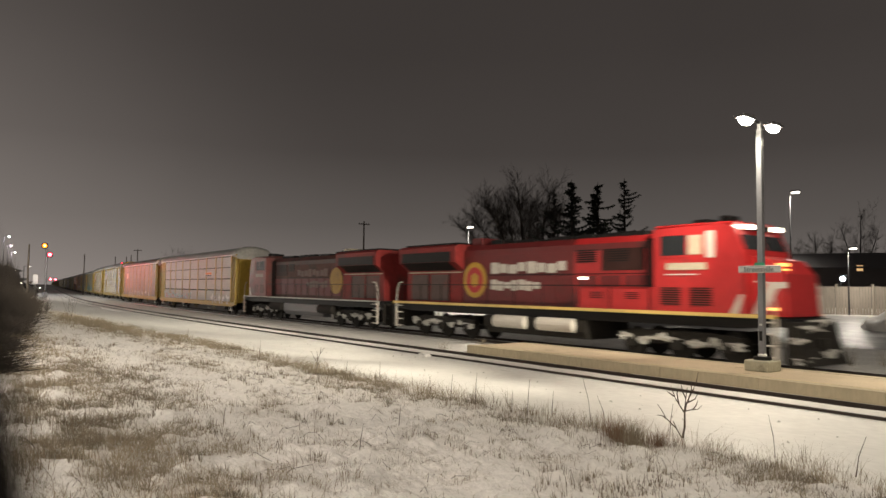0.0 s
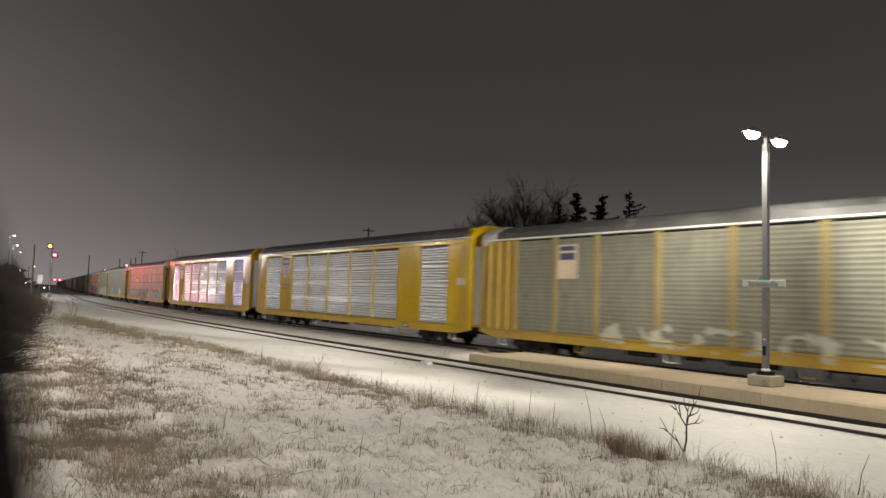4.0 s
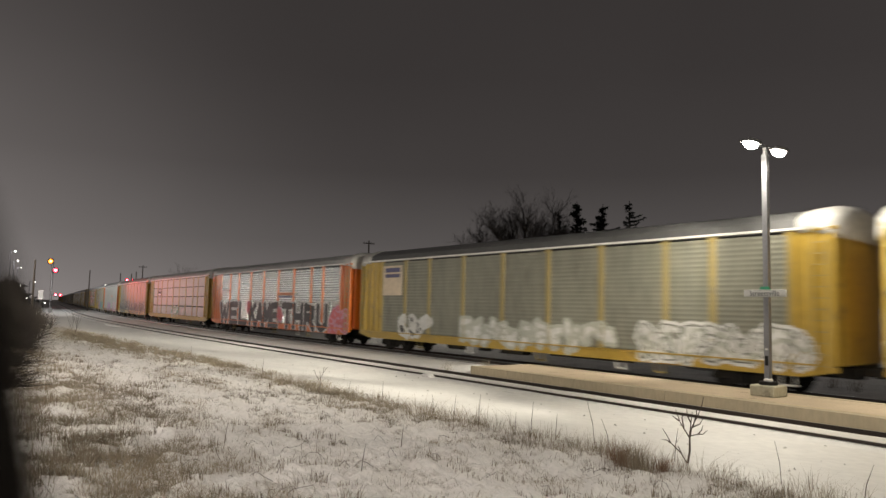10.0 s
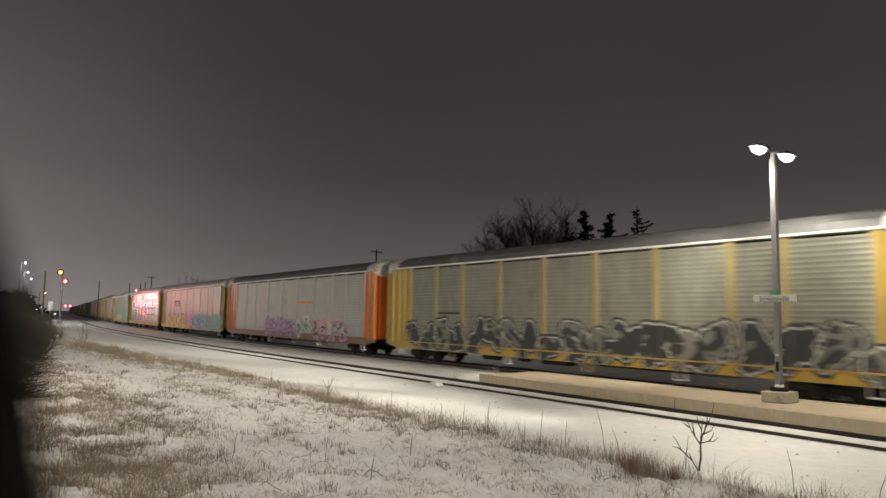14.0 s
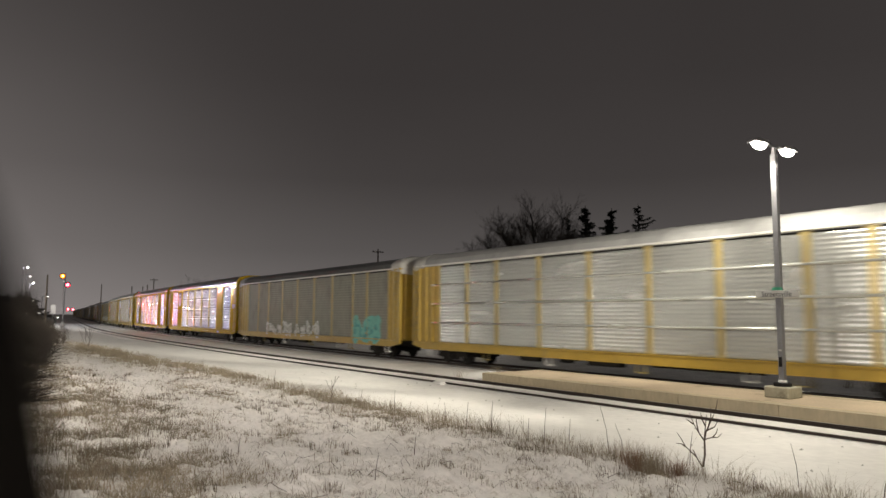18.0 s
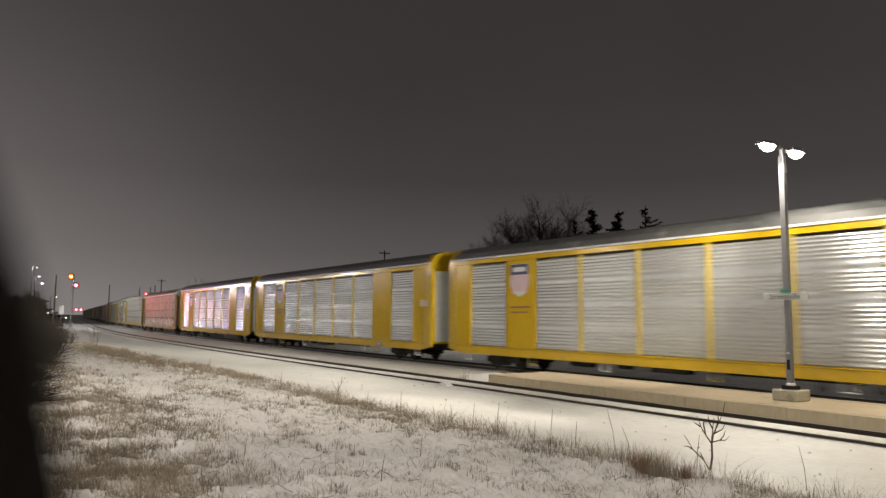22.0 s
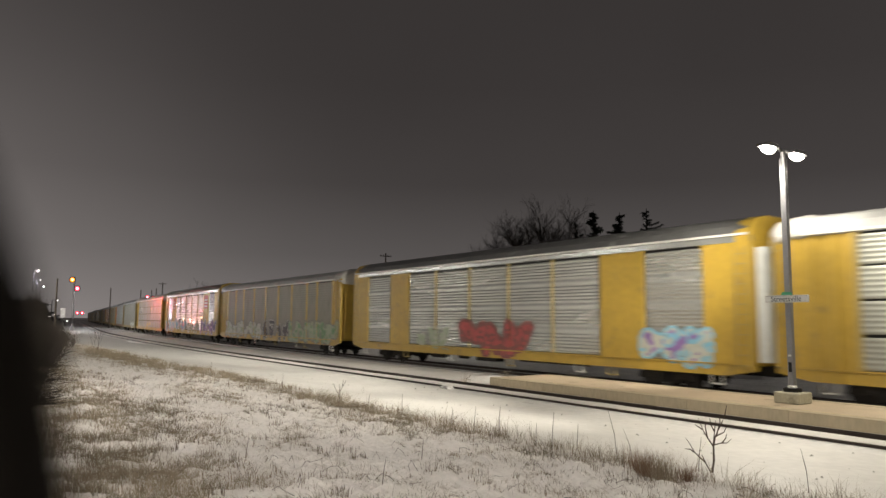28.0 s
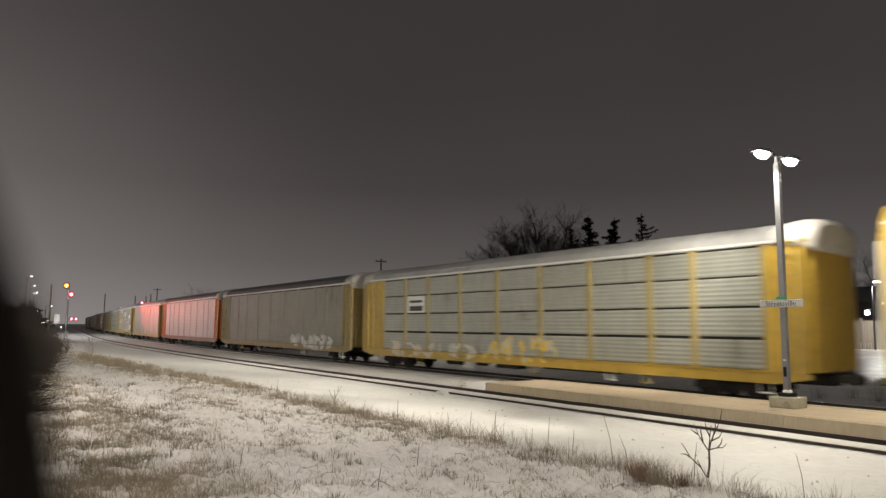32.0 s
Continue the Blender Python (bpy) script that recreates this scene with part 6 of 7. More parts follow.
# heaped snow at the car park's edge
for k, (x, y, r, h) in enumerate(((-15.6, 42.0, 1.7, 1.0), (-12.5, 43.5, 3.0, 1.3), (-8.0, 41.0, 2.6, 1.0), (-22.0, 33.5, 3.0, 0.2), (-19.0, 30.0, 1.6, 0.16))):
    bm = bmesh.new()
    bmesh.ops.create_icosphere(bm, subdivisions=4, radius=1.0)
    for v in bm.verts:
        v.co = Vector((v.co.x * r, v.co.y * r * 0.6, v.co.z * h)) * (1 + 0.22 * noise.noise(v.co * 2.2 + Vector((k * 3.0, 0, 0))) + 0.08 * noise.noise(v.co * 7))
    for f in bm.faces:
        f.smooth = True
    ob = part("snow_mound", bm, SNOW)
    ob.location = (x, y, ground_height(x, y))
    tagged(ob, "lumpy heap of cleared snow by the car park", "snow heap", "snow heaps")

# ---- far woods and roofs along the horizon ----
bm = bmesh.new()
rng = random.Random(8)
for k in range(900):
    a = radians(rng.uniform(60, 215))
    r = rng.uniform(330, 420)
    x, y = r * math.cos(a), r * math.sin(a) + 15
    if -offset_of(x, y) < 0 and abs(offset_of(x, y) - 19) < 16:
        continue
    h = rng.uniform(4, 9.5) * (0.75 + 0.4 * noise.noise((x * 0.02, y * 0.02, 0)))
    w = rng.uniform(2.5, 5)
    base = Vector((x, y, 0.0))
    top = [bm.verts.new(base + Vector((w * math.cos(b) * f, w * math.sin(b) * f, h * q))) for b in (0.3, 1.5, 2.8, 4.1, 5.3) for f, q in ((1.0, 0.35),)]
    low = [bm.verts.new(base + Vector((w * 0.8 * math.cos(b), w * 0.8 * math.sin(b), -0.5))) for b in (0.3, 1.5, 2.8, 4.1, 5.3)]
    tip = bm.verts.new(base + Vector((rng.uniform(-1, 1), rng.uniform(-1, 1), h)))
    for j in range(5):
        bm.faces.new((low[j], low[(j + 1) % 5], top[(j + 1) % 5], top[j]))
        bm.faces.new((top[j], top[(j + 1) % 5], tip))
tagged(part("far_woods", bm, TREELINE), "dark distant woods along the horizon", "woods", kind="stuff")


# ---- dark scrub beyond the bank, under the far lamps ----
bm = bmesh.new()
rng = random.Random(18)
for k in range(520):
    x, y = -rng.uniform(153, 188), rng.uniform(6, 18)
    top = (6.4 if y < 15.3 else 3.4) * (0.75 + 0.5 * noise.noise((x * 0.05, y * 0.16, 3)))
    z = rng.random() ** 1.4 * top
    q = rng.uniform(0.5, 1.3)
    c = Vector((x, y, z))
    ps = [bm.verts.new(c + q * Vector((rng.gauss(0, 0.9), rng.gauss(0, 0.9), rng.gauss(0, 0.7)))) for _ in range(5)]
    for f in ((0, 1, 2), (0, 2, 3), (0, 3, 4), (1, 2, 4), (1, 3, 4), (2, 3, 4)):
        bm.faces.new([ps[j] for j in f])
tagged(part("far_scrub", bm, TREELINE), "dark ragged scrub behind the far lamps", "scrub", kind="stuff")

# ---- trees ----
def limb(bm, twigs, p, w, length, r, depth, rng, spread=0.42, up=0.16):
    """A branch that bends a little and forks; thin ends go into the twig mesh."""
    n = 4 if depth > 1 else 3
    pts, radii = [p], [r]
    for k in range(n):
        w = (w + Vector((rng.gauss(0, 0.13), rng.gauss(0, 0.13), rng.gauss(up * 0.4, 0.08)))).normalized()
        p = p + w * length / n
        pts.append(p)
        radii.append(max(0.013, r * (1 - 0.42 * (k + 1) / n)))
    tube(bm if depth > 1 else twigs, pts, radii, 6 if depth > 2 else (4 if depth > 1 else 3))
    if depth == 0:
        return
    kids = rng.choice((2, 3, 3)) if depth > 1 else 4
    for k in range(kids):
        at = pts[-1] if k == 0 else pts[rng.randint(max(1, n - 2), n)]
        q = (w + Vector((rng.gauss(0, spread), rng.gauss(0, spread), rng.gauss(up, 0.25)))).normalized()
        limb(bm, twigs, at, q, length * rng.uniform(0.58, 0.82), radii[-1] * rng.uniform(0.6, 0.85), depth - 1, rng, spread, up)


def bare_tree(x, y, h, seed, stems=1, depth=5, label="bare leafless deciduous tree against the night sky", fan=0.35, spread=0.42, up=0.16):
    z = ground_height(x, y)
    t = thing("bare_tree", label, "tree", at=(x, y, z - 0.1))
    rng = random.Random(seed)
    bm, tw = bmesh.new(), bmesh.new()
    for s in range(stems):
        a = 2 * math.pi * (s + rng.random() * 0.4) / max(1, stems)
        w = Vector((fan * math.cos(a) * (stems > 1), fan * math.sin(a) * (stems > 1), 1)).normalized()
        limb(bm, tw, Vector((0.3 * math.cos(a), 0.3 * math.sin(a), 0)), w, h * 0.34, 0.020 * h, depth, rng, spread, up)
    part("trunk", bm, BARK, t)
    part("crown", tw, BARK, t, "crown of fine bare twigs")
    return t


def fan_tree(x, y, right, stems, seed, label, branches=60):
    """A many-stemmed willow-like tree; stems: (foot and tip, sideways along right; height; thickness)."""
    z = ground_height(x, y)
    t = thing("bare_tree", label, "tree", at=(x, y, z - 0.1))
    rng = random.Random(seed)
    u, v = Vector((right[0], right[1], 0)), Vector((-right[1], right[0], 0))
    tw = bmesh.new()

    def spray(p, w, length, r, depth):
        """A thin branch that sweeps upwards and splits into fine twigs."""
        pts, radii, q = [p], [r], w.normalized()
        for k in range(4):
            q = (q + Vector((rng.gauss(0, 0.10), rng.gauss(0, 0.10), 0.05 + rng.gauss(0, 0.07)))).normalized()
            p = p + q * length / 4
            pts.append(p)
            radii.append(max(0.006, r * (1 - 0.75 * (k + 1) / 4)))
        tube(tw, pts, radii, 3)
        if depth:
            for k in range(5 if depth > 1 else 6):
                a = pts[rng.randint(1, 4)]
                b = (q + Vector((rng.gauss(0, 0.6), rng.gauss(0, 0.6), rng.gauss(0.1, 0.35)))).normalized()
                spray(a, b, length * rng.uniform(0.45, 0.75), r * 0.5, depth - 1)

    for u0, u1, h, r in stems:
        bm = bmesh.new()
        depth_lean = rng.uniform(-1.6, 1.6)
        pts, radii = [], []
        for k in range(12):
            f = k / 11
            wob = 0.22 * noise.noise((f * 4.0, u1, seed)) * (0 < k)
            pts.append(u * (u0 + (u1 - u0) * (0.2 * f + 0.8 * f ** 1.5) + wob) + v * depth_lean * f + Vector((0, 0, 0.94 * h * f ** 0.92)))
            radii.append(r * (1 - 0.86 * f) + 0.012)
        tube(bm, pts, radii, 7)
        part("trunk", bm, BARK, t)
        for k in range(branches):
            f = rng.uniform(0.5 if branches > 20 else 0.3, 1.0)
            i = min(10, int(f * 11))
            a = pts[i].lerp(pts[i + 1], f * 11 - i)
            w = (pts[i + 1] - pts[i]).normalized() + u * rng.gauss(0.0, 0.9) + v * rng.gauss(0, 0.8) + Vector((0, 0, 0.1))
            spray(a, w, h * 0.15 * rng.uniform(0.6, 1.15) * (1.3 - 0.45 * f), radii[i] * 0.2 + 0.008, 2)
    part("crown", tw, BARK, t, "crown of fine bare twigs")
    return t


def fir(x, y, h, seed, width=2.4, sparse=0.0):
    z = ground_height(x, y)
    t = thing("fir_tree", "tall dark ragged fir tree behind the line", "tree", "fir trees", at=(x, y, z - 0.1))
    rng = random.Random(seed)
    part("trunk", tube(bmesh.new(), [(0, 0, 0), (0.1, 0, h * 0.5), (0, 0.05, h)], [0.24, 0.15, 0.03], 7), BARK, t)
    bm = bmesh.new()
    n = int((140 if sparse < 0.2 else 84) * h / 12)
    for b in range(n):
        zz = h * (0.12 + 0.86 * (b + rng.random()) / n)
        k = 1 - zz / h
        a = rng.uniform(0, 2 * math.pi)
        uneven = 0.85 + 0.9 * noise.noise((zz * 0.9, math.cos(a) * 1.3 + seed, math.sin(a) * 1.3))
        reach = width * (0.05 + 1.55 * k ** 0.95) * uneven * rng.uniform(0.45, 1.1)
        droop = rng.uniform(-0.5, 0.0) if sparse < 0.2 else rng.uniform(-0.35, 0.15)
        out, side = Vector((math.cos(a), math.sin(a), 0)), Vector((-math.sin(a), math.cos(a), 0))
        m = 4 + int(reach * 3.5)
        for q in range(m):
            f = (q + 0.7) / m
            c = Vector((0, 0, zz)) + out * reach * f + Vector((0, 0, reach * (droop * f + 0.34 * f * f)))
            size = (0.36 if sparse < 0.2 else 0.2) * (1.1 - 0.6 * f) + 0.08
            for sd in (-1, 1):
                e = c + side * sd * size * rng.uniform(0.5, 1.3) + out * rng.uniform(0.05, 0.3) + Vector((0, 0, rng.uniform(-0.25, 0.06)))
                bm.faces.new([bm.verts.new(c - out * 0.12), bm.verts.new(c + out * 0.14), bm.verts.new(e)])
            hang = c + Vector((rng.gauss(0, 0.08), rng.gauss(0, 0.08), -size * rng.uniform(0.4, 1.5)))
            bm.faces.new([bm.verts.new(c - out * 0.14 + Vector((0, 0, 0.03))), bm.verts.new(c + out * 0.16), bm.verts.new(hang)])
    part("crown", bm, NEEDLES, t, "ragged dark needles")
    return t


# the willows behind the line, their stems fanning out across it
ACROSS = (0.677, 0.736)
fan_tree(-54.4, 51.6, ACROSS, ((0.1, -0.9, 13.4, 0.26), (-0.2, -4.4, 12.0, 0.2), (-0.8, -3.4, 11.4, 0.17), (-0.6, -2.2, 12.0, 0.16), (-1.4, -7.2, 9.2, 0.16), (0.2, 0.5, 10.6, 0.14), (-0.6, -6.0, 10.6, 0.14)), 3, "bare many-stemmed willow against the night sky")
fan_tree(-53.6, 52.6, ACROSS, ((0.0, 1.3, 13.2, 0.19), (0.2, 2.3, 10.8, 0.12), (0.0, 0.0, 11.2, 0.12)), 9, "slender bare tree beside the willow")
fir(-52.3, 53.7, 12.2, 21, 3.6, 0.25)
fir(-51.0, 55.0, 13.4, 22, 3.2)
fir(-49.0, 56.8, 13.1, 23, 3.9)
fir(-46.9, 58.5, 13.5, 24, 4.3, 0.3)
for k, (x, y, h) in enumerate(((-47.0, 99.5, 10.0), (-50.5, 97.5, 9.0), (-44.5, 98.5, 9.4), (-54.0, 96.0, 8.4), (-42.0, 101.7, 13.2), (-38.0, 100.5, 9.4), (-34.0, 103.0, 8.6))):
    fan_tree(x, y, (0.92, 0.38), ((0.0, -2.2, h * 0.86, 0.14), (0.1, 0.2, h, 0.17), (0.2, 2.3, h * 0.84, 0.14)), 40 + k, "bare bushy tree behind the houses", 20)
for k, (x, y, h) in enumerate(((-236.0, 68.0, 15.5), (-246.0, 73.0, 15.0), (-243.0, 46.5, 8.0))):
    bare_tree(x, y, h, 60 + k, stems=3, depth=4, fan=0.35, label="distant bare tree beyond the train")


# ---- dry grass and weeds on the bank ----
def blade(verts, faces, p, h, lean, a, w):
    dx, dy = math.cos(a), math.sin(a)
    bx, by = -dy * w, dx * w
    i = len(verts)
    x, y, z = p
    verts += [(x - bx, y - by, z - 0.03), (x + bx, y + by, z - 0.03),
              (x + dx * lean * 0.35 - bx * 0.7, y + dy * lean * 0.35 - by * 0.7, z + h * 0.6), (x + dx * lean * 0.35 + bx * 0.7, y + dy * lean * 0.35 + by * 0.7, z + h * 0.6),
              (x + dx * lean, y + dy * lean, z + h)]
    faces += [(i, i + 1, i + 3, i + 2), (i + 2, i + 3, i + 4)]


# brown patches of the bank: station, offset, half lengths along and across, how thick, how tall
PATCHES = ((17.0, 2.6, 4.2, 1.0, 1.0, 0.10), (9.2, 2.2, 2.3, 0.75, 1.3, 0.11), (7.0, 2.5, 1.3, 0.5, 1.2, 0.10), (13.2, 3.4, 2.4, 0.5, 0.8, 0.08), (40.0, 7.6, 11.0, 0.9, 0.7, 0.16),
           (26.5, 8.9, 5.0, 0.5, 0.8, 0.14), (13.2, 7.5, 1.6, 0.5, 0.8, 0.09), (9.4, 8.2, 2.4, 0.45, 0.6, 0.11), (4.4, 7.7, 1.7, 0.5, 0.4, 0.13), (3.9, 8.7, 1.0, 0.45, 0.5, 0.14),
           (8.5, 1.3, 2.0, 0.5, 1.2, 0.14), (12.0, 1.7, 2.5, 0.6, 1.0, 0.14), (18.5, 5.8, 2.2, 0.5, 0.7, 0.08), (30.0, 2.2, 8.0, 1.0, 0.8, 0.16), (11.6, 5.0, 1.0, 0.4, 0.6, 0.07), (7.2, 4.5, 1.0, 0.35, 0.5, 0.06), (8.2, 6.6, 1.2, 0.4, 0.6, 0.07), (16.0, 8.4, 3.5, 0.4, 0.9, 0.12), (6.0, 6.2, 1.2, 0.35, 0.6, 0.07), (5.2, 8.5, 1.6, 0.35, 0.35, 0.13))


def grass():
    rng = random.Random(77)
    verts, faces = [], []

    def clump(s, d, tall, n, wide):
        bx, by, _h = place(s, d)
        sway = rng.uniform(0, 6.28)
        for k in range(n):
            px, py = bx + rng.gauss(0, wide), by + rng.gauss(0, wide)
            h = tall * rng.uniform(0.25, 1.3)
            blade(verts, faces, (px, py, ground_height(px, py) - 0.01), h, h * rng.uniform(0.2, 2.3) + 0.02, sway + rng.gauss(0, 1.5), rng.uniform(0.0015, 0.0034) * (1 + s / 20))

    for s0, d0, rs, rd, thick, tall in PATCHES:
        n = int(640 * thick * (rs * rd) ** 0.8)
        for _ in range(n):
            s, d = s0 + rs * rng.gauss(0, 0.65), d0 + rd * rng.gauss(0, 0.8)
            if s < 1.5 or d > 9.4 or noise.noise((s * 1.3, d * 1.3, 4.0)) < -0.12:
                continue
            clump(s, d, 1.25 * tall * rng.uniform(0.35, 1.2), rng.randint(4, 11), rng.uniform(0.05, 0.14))
    # thin scattered blades over the rest
    for _ in range(12000):
        s = 2.0 + 60.0 * rng.random() ** 1.8
        d = rng.uniform(-1.0, 9.0)
        if noise.noise((s * 0.8, d * 0.8, 11.0)) < -0.05:
            continue
        clump(s, d, rng.uniform(0.02, 0.075), rng.randint(2, 7), rng.uniform(0.03, 0.12))
    # the ragged fringe of taller grass at the bank's foot
    for _ in range(210):
        s = 2.5 + 18.0 * rng.random() ** 1.15
        d = 8.75 - 0.045 * max(0.0, s - 9.0) + rng.gauss(0, 0.28)
        if noise.noise((s * 0.9, 3.0, 6.0)) < -0.22:
            continue
        clump(s, d, rng.uniform(0.14, 0.34), rng.randint(6, 14), rng.uniform(0.05, 0.13))
    me = bpy.data.meshes.new("dry_grass")
    me.from_pydata(verts, [], faces)
    me.materials.append(DRY_GRASS)
    tagged(new("dry_grass", me), "thin dry brown grass standing out of the snow", "grass", kind="stuff")


grass()


def stubble():
    """Short dark tufts of frozen grass, thick in some places and bare in others."""
    rng = random.Random(19)
    verts, faces = [], []
    for _ in range(2600):
        s, d = 2.2 + 26.0 * rng.random() ** 1.5, rng.uniform(0.6, 8.8)
        if noise.noise((s * 0.55, d * 0.8, 21.0)) + 0.5 * noise.noise((s * 1.7, d * 1.9, 2.0)) < 0.02 + 0.12 * (d > 4):
            continue
        bx, by, _h = place(s, d)
        lean, tall = rng.uniform(0, 6.28), rng.uniform(0.05, 0.15)
        for k in range(rng.randint(5, 15)):
            px, py = bx + rng.gauss(0, 0.05), by + rng.gauss(0, 0.05)
            h = tall * rng.uniform(0.4, 1.2)
            blade(verts, faces, (px, py, ground_height(px, py)), h, h * rng.uniform(0.1, 1.1), lean + rng.gauss(0, 1.2), rng.uniform(0.002, 0.0045) * (1 + s / 30))
    me = bpy.data.meshes.new("frozen_stubble")
    me.from_pydata(verts, [], faces)
    me.materials.append(STUBBLE)
    tagged(new("frozen_stubble", me), "short dark tufts of frozen grass in the snow", "grass", kind="stuff")


stubble()


def litter():
    """Bent stems and broken twigs lying on the snow."""
    rng = random.Random(5)
    bm = bmesh.new()
    for _ in range(450):
        s, d = 3.0 + 22.0 * rng.random() ** 1.5, rng.uniform(1.0, 9.0)
        x, y, _h = place(s, d)
        a, ln = rng.uniform(0, 6.28), rng.uniform(0.06, 0.3)
        pts = []
        for k in range(4):
            px, py = x + math.cos(a) * ln * k / 3, y + math.sin(a) * ln * k / 3
            pts.append((px, py, ground_height(px, py) + (0.0, 0.05, 0.07, 0.03)[k] * rng.uniform(0.3, 1.6)))
            a += rng.gauss(0, 0.5)
        tube(bm, pts, rng.uniform(0.0015, 0.0045), 3)
    tagged(part("twig_litter", bm, DRY_STALK), "bent dry stems and twigs lying on the snow", "twigs", kind="stuff")


litter()


def clods():
    """Small frozen clods and dark grit on the smooth snow beside the track."""
    rng = random.Random(15)
    bm = bmesh.new()
    for _ in range(60):
        x, y = -rng.uniform(2.0, 30.0), rng.uniform(10.0, 14.8)
        q = rng.uniform(0.012, 0.04)
        base = Vector((x, y, ground_height(x, y) + 0.3 * q))
        ps = [bm.verts.new(base + q * Vector((math.cos(a) * rng.uniform(0.7, 1.3), math.sin(a) * rng.uniform(0.7, 1.3), rng.uniform(-0.4, 0.2)))) for a in (0, 1.3, 2.5, 3.8, 5.0)]
        tip = bm.verts.new(base + Vector((0, 0, q * rng.uniform(0.6, 1.1))))
        for k in range(5):
            bm.faces.new((ps[k], ps[(k + 1) % 5], tip))
    tagged(part("frozen_grit", bm, DIRTY_SNOW), "small frozen clods scattered on the smooth snow", "clods", kind="stuff")


clods()


def tuft(x, y, r, h, n, seed, mat, label, lean=1.3):
    rng = random.Random(seed)
    verts, faces = [], []
    for k in range(n):
        a, q = rng.uniform(0, 6.28), r * abs(rng.gauss(0, 0.45))
        px, py = x + q * math.cos(a), y + q * math.sin(a)
        blade(verts, faces, (px, py, ground_height(px, py)), h * rng.uniform(0.3, 1.1), h * rng.uniform(0.05, lean), a + rng.gauss(0, 1.1), rng.uniform(0.0014, 0.003))
    me = bpy.data.meshes.new("grass_tuft")
    me.from_pydata(verts, [], faces)
    me.materials.append(mat)
    tagged(new("grass_tuft", me), label, "grass", "tufts on the bank", "stuff")


tuft(-6.55, 8.35, 0.42, 0.44, 420, 1, DRY_GRASS, "dense brown tuft of dry grass in the snow", 0.6)
tuft(-6.78, 8.3, 0.3, 0.36, 420, 2, DEAD_LEAF, "withered red-brown tuft in the snow", 0.8)
tuft(-6.3, 8.6, 0.3, 0.26, 260, 3, DEAD_LEAF, "withered red-brown tuft in the snow")
for k, (x, y, h) in enumerate(((-9.0, 8.75, 0.34), (-8.2, 8.8, 0.3), (-7.6, 8.7, 0.28), (-10.4, 8.6, 0.32), (-11.8, 8.5, 0.34), (-13.6, 8.4, 0.36), (-15.0, 8.3, 0.4), (-17.2, 8.3, 0.5), (-5.9, 9.2, 0.3), (-4.7, 9.3, 0.4), (-4.2, 9.0, 0.38), (-18.0, 8.0, 0.45), (-22.0, 7.8, 0.4), (-12.6, 8.8, 0.3))):
    tuft(x, y, 0.8, h * 0.75, 60 if x > -6 else 150, 10 + k, DRY_GRASS, "sparse tuft of dry grass at the bank's foot")
for k, (x, y, h) in enumerate(((-12.6, 27.4, 0.9), (-11.6, 27.0, 1.0), (-10.6, 27.6, 0.8), (-13.4, 26.6, 0.6), (-23.0, 17.2, 0.55), (-19.8, 20.9, 0.6), (-24.5, 20.6, 0.5), (-20.6, 20.85, 0.55))):
    tuft(x, y, 0.35, h, 90, 40 + k, DRY_GRASS, "dry weeds beside the platform's end")


def sapling(x, y, scale, plan, label, r=0.011):
    """A leafless sapling; plan: branches as points (sideways, up) in metres, seen from the bank."""
    z = ground_height(x, y)
    t = thing("sapling", label, "sapling", at=(x, y, z - 0.02))
    u = Vector((0.83, 0.56, 0)) if y > 5 else Vector((0.6, 0.8, 0))
    rng = random.Random(int(100 * scale) + 3)
    for k, line in enumerate(plan):
        pts = [Vector(u * (a * scale)) + Vector((0, 0, b * scale)) + Vector((-0.5, 0.8, 0)) * rng.uniform(-0.05, 0.05) * (j > 0) * scale for j, (a, b) in enumerate(line)]
        part("stem" if k == 0 else "branch", tube(bmesh.new(), pts, [max(0.0034, r * (0.6 if k else 1.0) * (1 - 0.75 * j / (len(pts) - 1))) for j in range(len(pts))], 5), DRY_STALK, t)


sapling(-6.44, 9.4, 1.0, [[(0, 0), (0.03, 0.2), (0.03, 0.4), (0.06, 0.55), (0.14, 0.72)],
                          [(0.03, 0.4), (-0.05, 0.52), (-0.10, 0.62), (-0.17, 0.8)], [(-0.05, 0.52), (-0.08, 0.68), (-0.06, 0.76)], [(0.03, 0.42), (0.05, 0.62), (0.07, 0.78)],
                          [(0.06, 0.55), (0.18, 0.62), (0.22, 0.7)], [(0.02, 0.42), (0.15, 0.46), (0.22, 0.47), (0.28, 0.53)], [(0.14, 0.72), (0.2, 0.86), (0.23, 1.02)], [(0.08, 0.58), (0.13, 0.75), (0.13, 0.88)],
                          [(0, 0), (-0.09, 0.16), (-0.24, 0.3), (-0.31, 0.42), (-0.36, 0.5)], [(-0.09, 0.16), (-0.12, 0.24), (-0.14, 0.27)], [(-0.12, 0.64), (-0.22, 0.7)], [(-0.24, 0.3), (-0.30, 0.33), (-0.37, 0.34)], [(0.15, 0.46), (0.2, 0.53), (0.22, 0.6)], [(0.05, 0.62), (0.0, 0.72), (-0.01, 0.82)]],
        "small leafless sapling with thin forked twigs in snow", 0.021)
sapling(-16.6, 8.35, 1.1, [[(0, 0), (0.02, 0.25), (0.0, 0.5)], [(0.02, 0.3), (0.1, 0.45), (0.22, 0.6)], [(0.02, 0.25), (-0.1, 0.38), (-0.12, 0.5)], [(0.1, 0.45), (0.12, 0.6)], [(0, 0.1), (0.12, 0.3)]], "small leafless sapling with thin forked twigs in snow", 0.012)
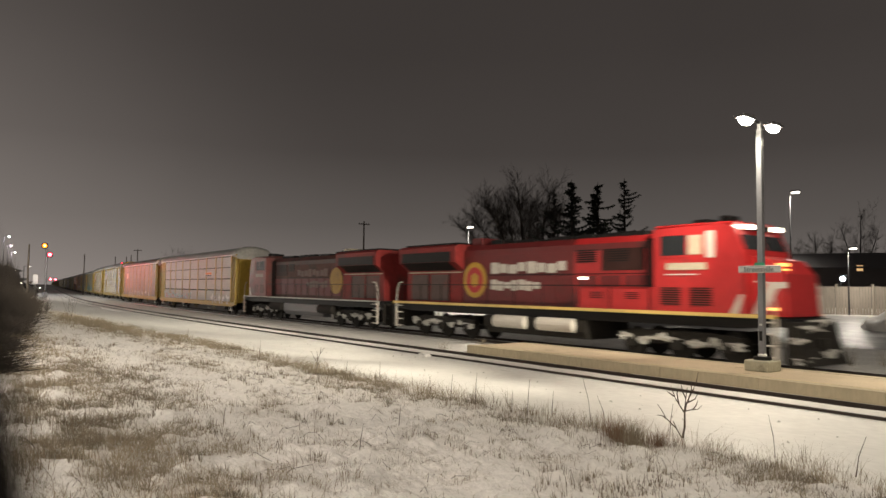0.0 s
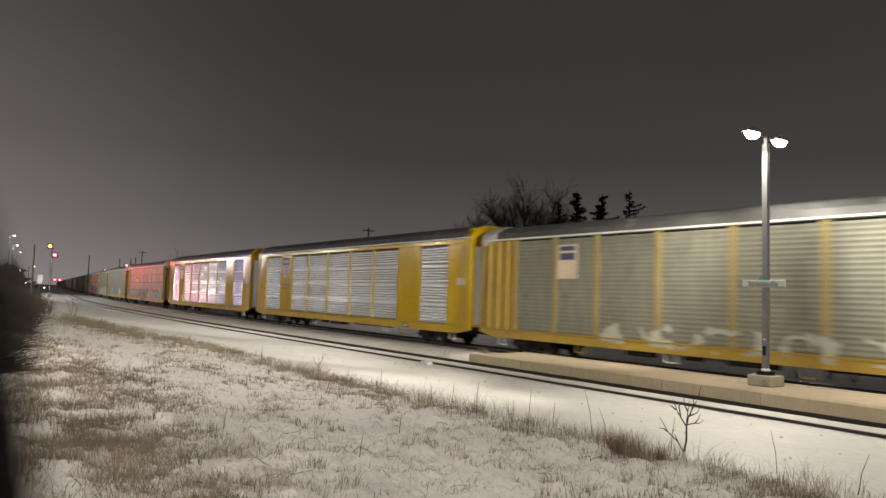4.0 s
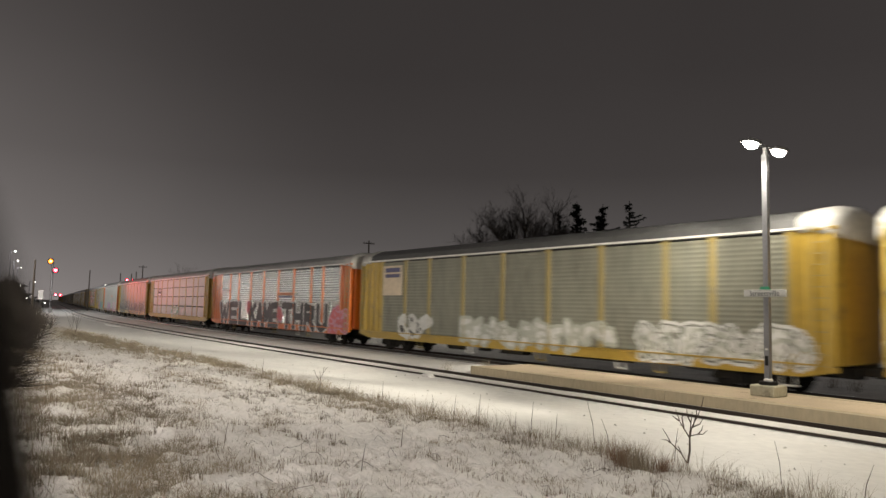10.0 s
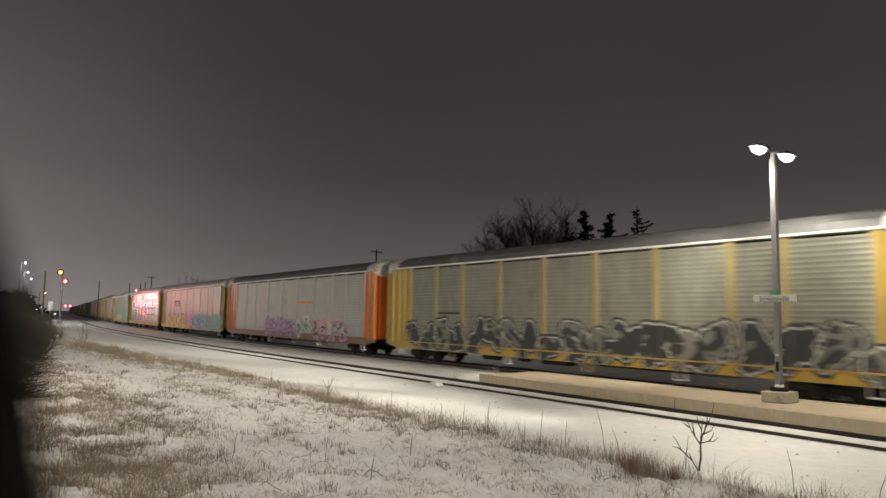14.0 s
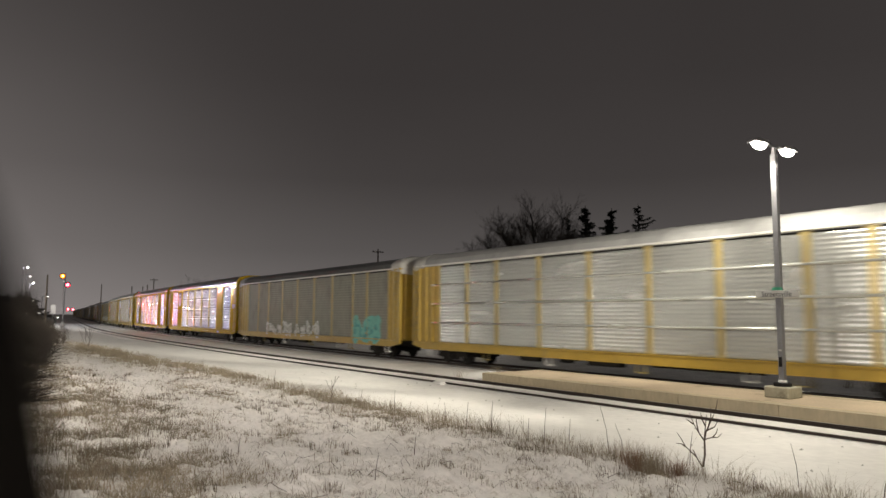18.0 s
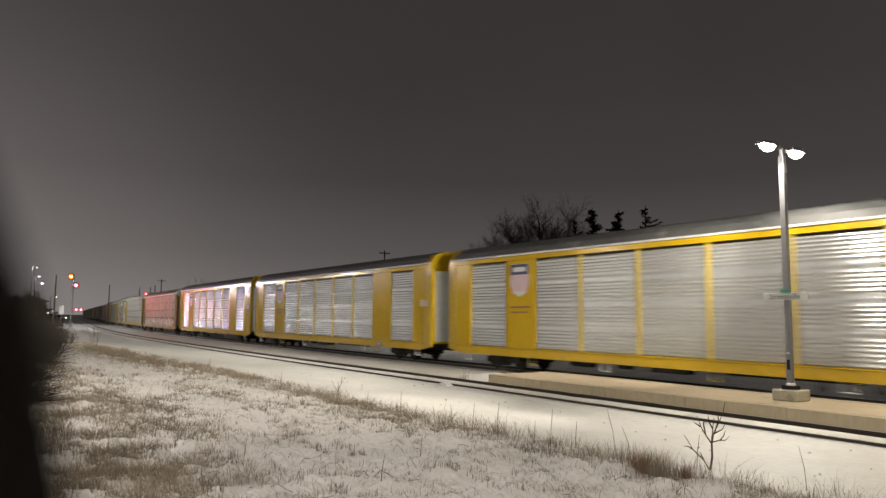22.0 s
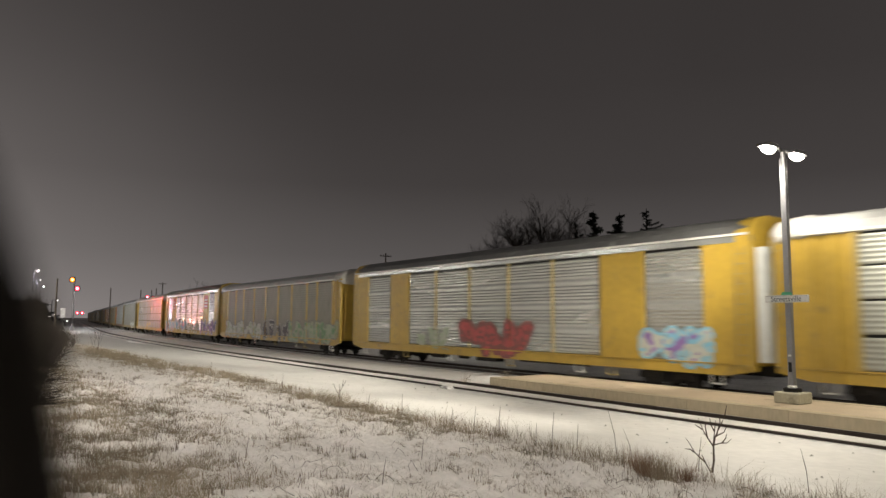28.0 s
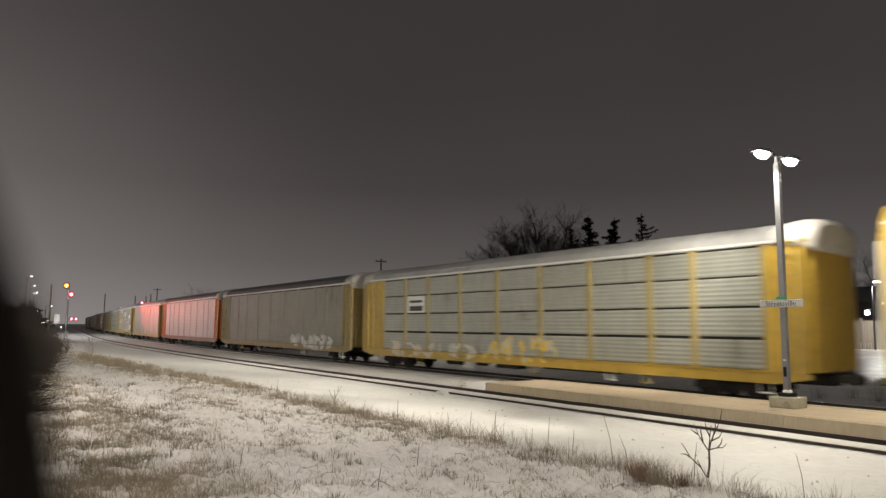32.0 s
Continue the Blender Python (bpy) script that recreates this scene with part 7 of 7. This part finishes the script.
sapling(-48.0, 7.6, 1.9, [[(0, 0), (0.02, 0.4), (0.1, 0.8)], [(0.02, 0.3), (-0.2, 0.7)], [(0, 0.1), (0.3, 0.7)], [(0, 0.1), (-0.35, 0.5)], [(0.02, 0.4), (-0.05, 0.85)]], "leafless bush at the bank's foot", 0.02)
sapling(-52.0, 8.0, 1.9, [[(0, 0), (0.02, 0.4), (-0.1, 0.8)], [(0.02, 0.3), (0.2, 0.7)], [(0, 0.1), (-0.3, 0.7)], [(0.02, 0.4), (0.05, 0.85)]], "leafless bush at the bank's foot", 0.02)
for x, y, h, ln in ((-11.0, 8.45, 0.55, 0.04), (-9.05, 8.65, 0.62, 0.04), (-10.3, 8.5, 0.6, 0.02), (-7.9, 9.0, 0.75, -0.2), (-7.5, 8.9, 0.5, -0.2), (-13.9, 8.6, 0.5, 0.0), (-12.3, 8.9, 0.35, -0.08), (-6.6, 9.3, 0.5, 0.05), (-15.3, 8.5, 0.4, 0.05), (-9.4, 8.6, 0.4, 0.0), (-8.7, 8.9, 0.45, 0.02), (-20.0, 8.2, 0.6, 0.02), (-26.0, 7.9, 0.6, 0.03), (-5.0, 9.4, 0.55, -0.1), (-3.9, 9.2, 0.5, 0.12), (-7.2, 4.2, 0.35, 0.05), (-8.5, 5.6, 0.3, 0.02), (-9.5, 3.4, 0.3, 0.05)):
    z = ground_height(x, y)
    t = tagged(part("weed_stalk", tube(bmesh.new(), [(0, 0, -0.03), (ln * 0.3, 0.01, h * 0.5), (ln, 0.02, h)], [0.006, 0.005, 0.002], 5), DRY_STALK), "single dry weed stalk standing in the snow", "weed", "weed stalks")
    t.location = (x, y, z)


# ---- dark thickets at the foot of the signal ----
def thicket(x, y, rx, ry, h, n, seed):
    t = thing("thicket", "dark tangled leafless brush on the bank", "bush", "thickets", at=(x, y, ground_height(x, y)))
    rng = random.Random(seed)
    bm = bmesh.new()
    for k in range(n):
        a, q = rng.uniform(0, 6.28), math.sqrt(rng.random())
        px, py = rx * q * math.cos(a), ry * q * math.sin(a)
        hh = h * rng.uniform(0.5, 1.1) * (1 - 0.45 * q * q)
        z0 = ground_height(x + px, y + py) - ground_height(x, y) - 0.05
        p1 = Vector((px + rng.gauss(0, 0.15), py + rng.gauss(0, 0.15), z0 + hh * 0.55))
        p2 = p1 + Vector((rng.gauss(0, 0.3), rng.gauss(0, 0.3), hh * 0.5))
        tube(bm, [(px, py, z0), p1, p2], [0.018, 0.012, 0.005], 3)
        for j in range(3):
            tube(bm, [p1, p1 + Vector((rng.gauss(0, 0.3), rng.gauss(0, 0.3), rng.uniform(0.1, 0.5) * hh))], [0.009, 0.004], 3)
    part("brush", bm, BARK, t)


for k, (x, y, rx, ry, h, n) in enumerate(((-23, 1.5, 2.6, 0.8, 0.55, 420), (-17.5, 0.9, 2.2, 0.7, 0.42, 380), (-31, 2.4, 3.6, 1.0, 0.8, 520), (-40, 3.4, 4.5, 1.2, 1.2, 600), (-54, 5.0, 4.5, 1.3, 1.5, 600), (-60, 5.4, 7, 2.3, 1.9, 900), (-72, 5.6, 7, 2.4, 2.1, 600), (-49, 3.4, 6, 1.8, 1.5, 700), (-36, 1.6, 4, 1.4, 0.9, 360), (-28, 0.6, 3.5, 1.2, 0.8, 360), (-88, 7.0, 8, 2.5, 2.0, 360), (-66, 1.5, 8, 3.0, 2.4, 700), (-101, 8.4, 5, 1.7, 5.2, 800), (-112, 9.6, 5, 1.8, 4.6, 700))):
    thicket(x, y, rx, ry, h, n, 90 + k)

# ---- the post beside the camera ----
t = thing("leaning_post", "dark tarred wooden post leaning close beside the path", "post")
part("shaft", tube(bmesh.new(), [(-0.184, 0.317, 0.6), (-0.1771, -0.0035, 2.3282), (-0.1781, -0.0147, 2.3877), (-0.1832, -0.0334, 2.4332), (-0.207, -0.119, 2.6222)], [0.034, 0.0294, 0.0287, 0.0287, 0.028], 20), POST_DARK, t)
part("cap", tube(bmesh.new(), [(-0.207, -0.119, 2.6222), (-0.2105, -0.1317, 2.6502)], [0.032, 0.021], 20), POST_DARK, t)


# ---- what moves ----
def motions():
    for ob, front, length, turned in MOVERS:
        run_train(ob, front, length, turned)


motions()
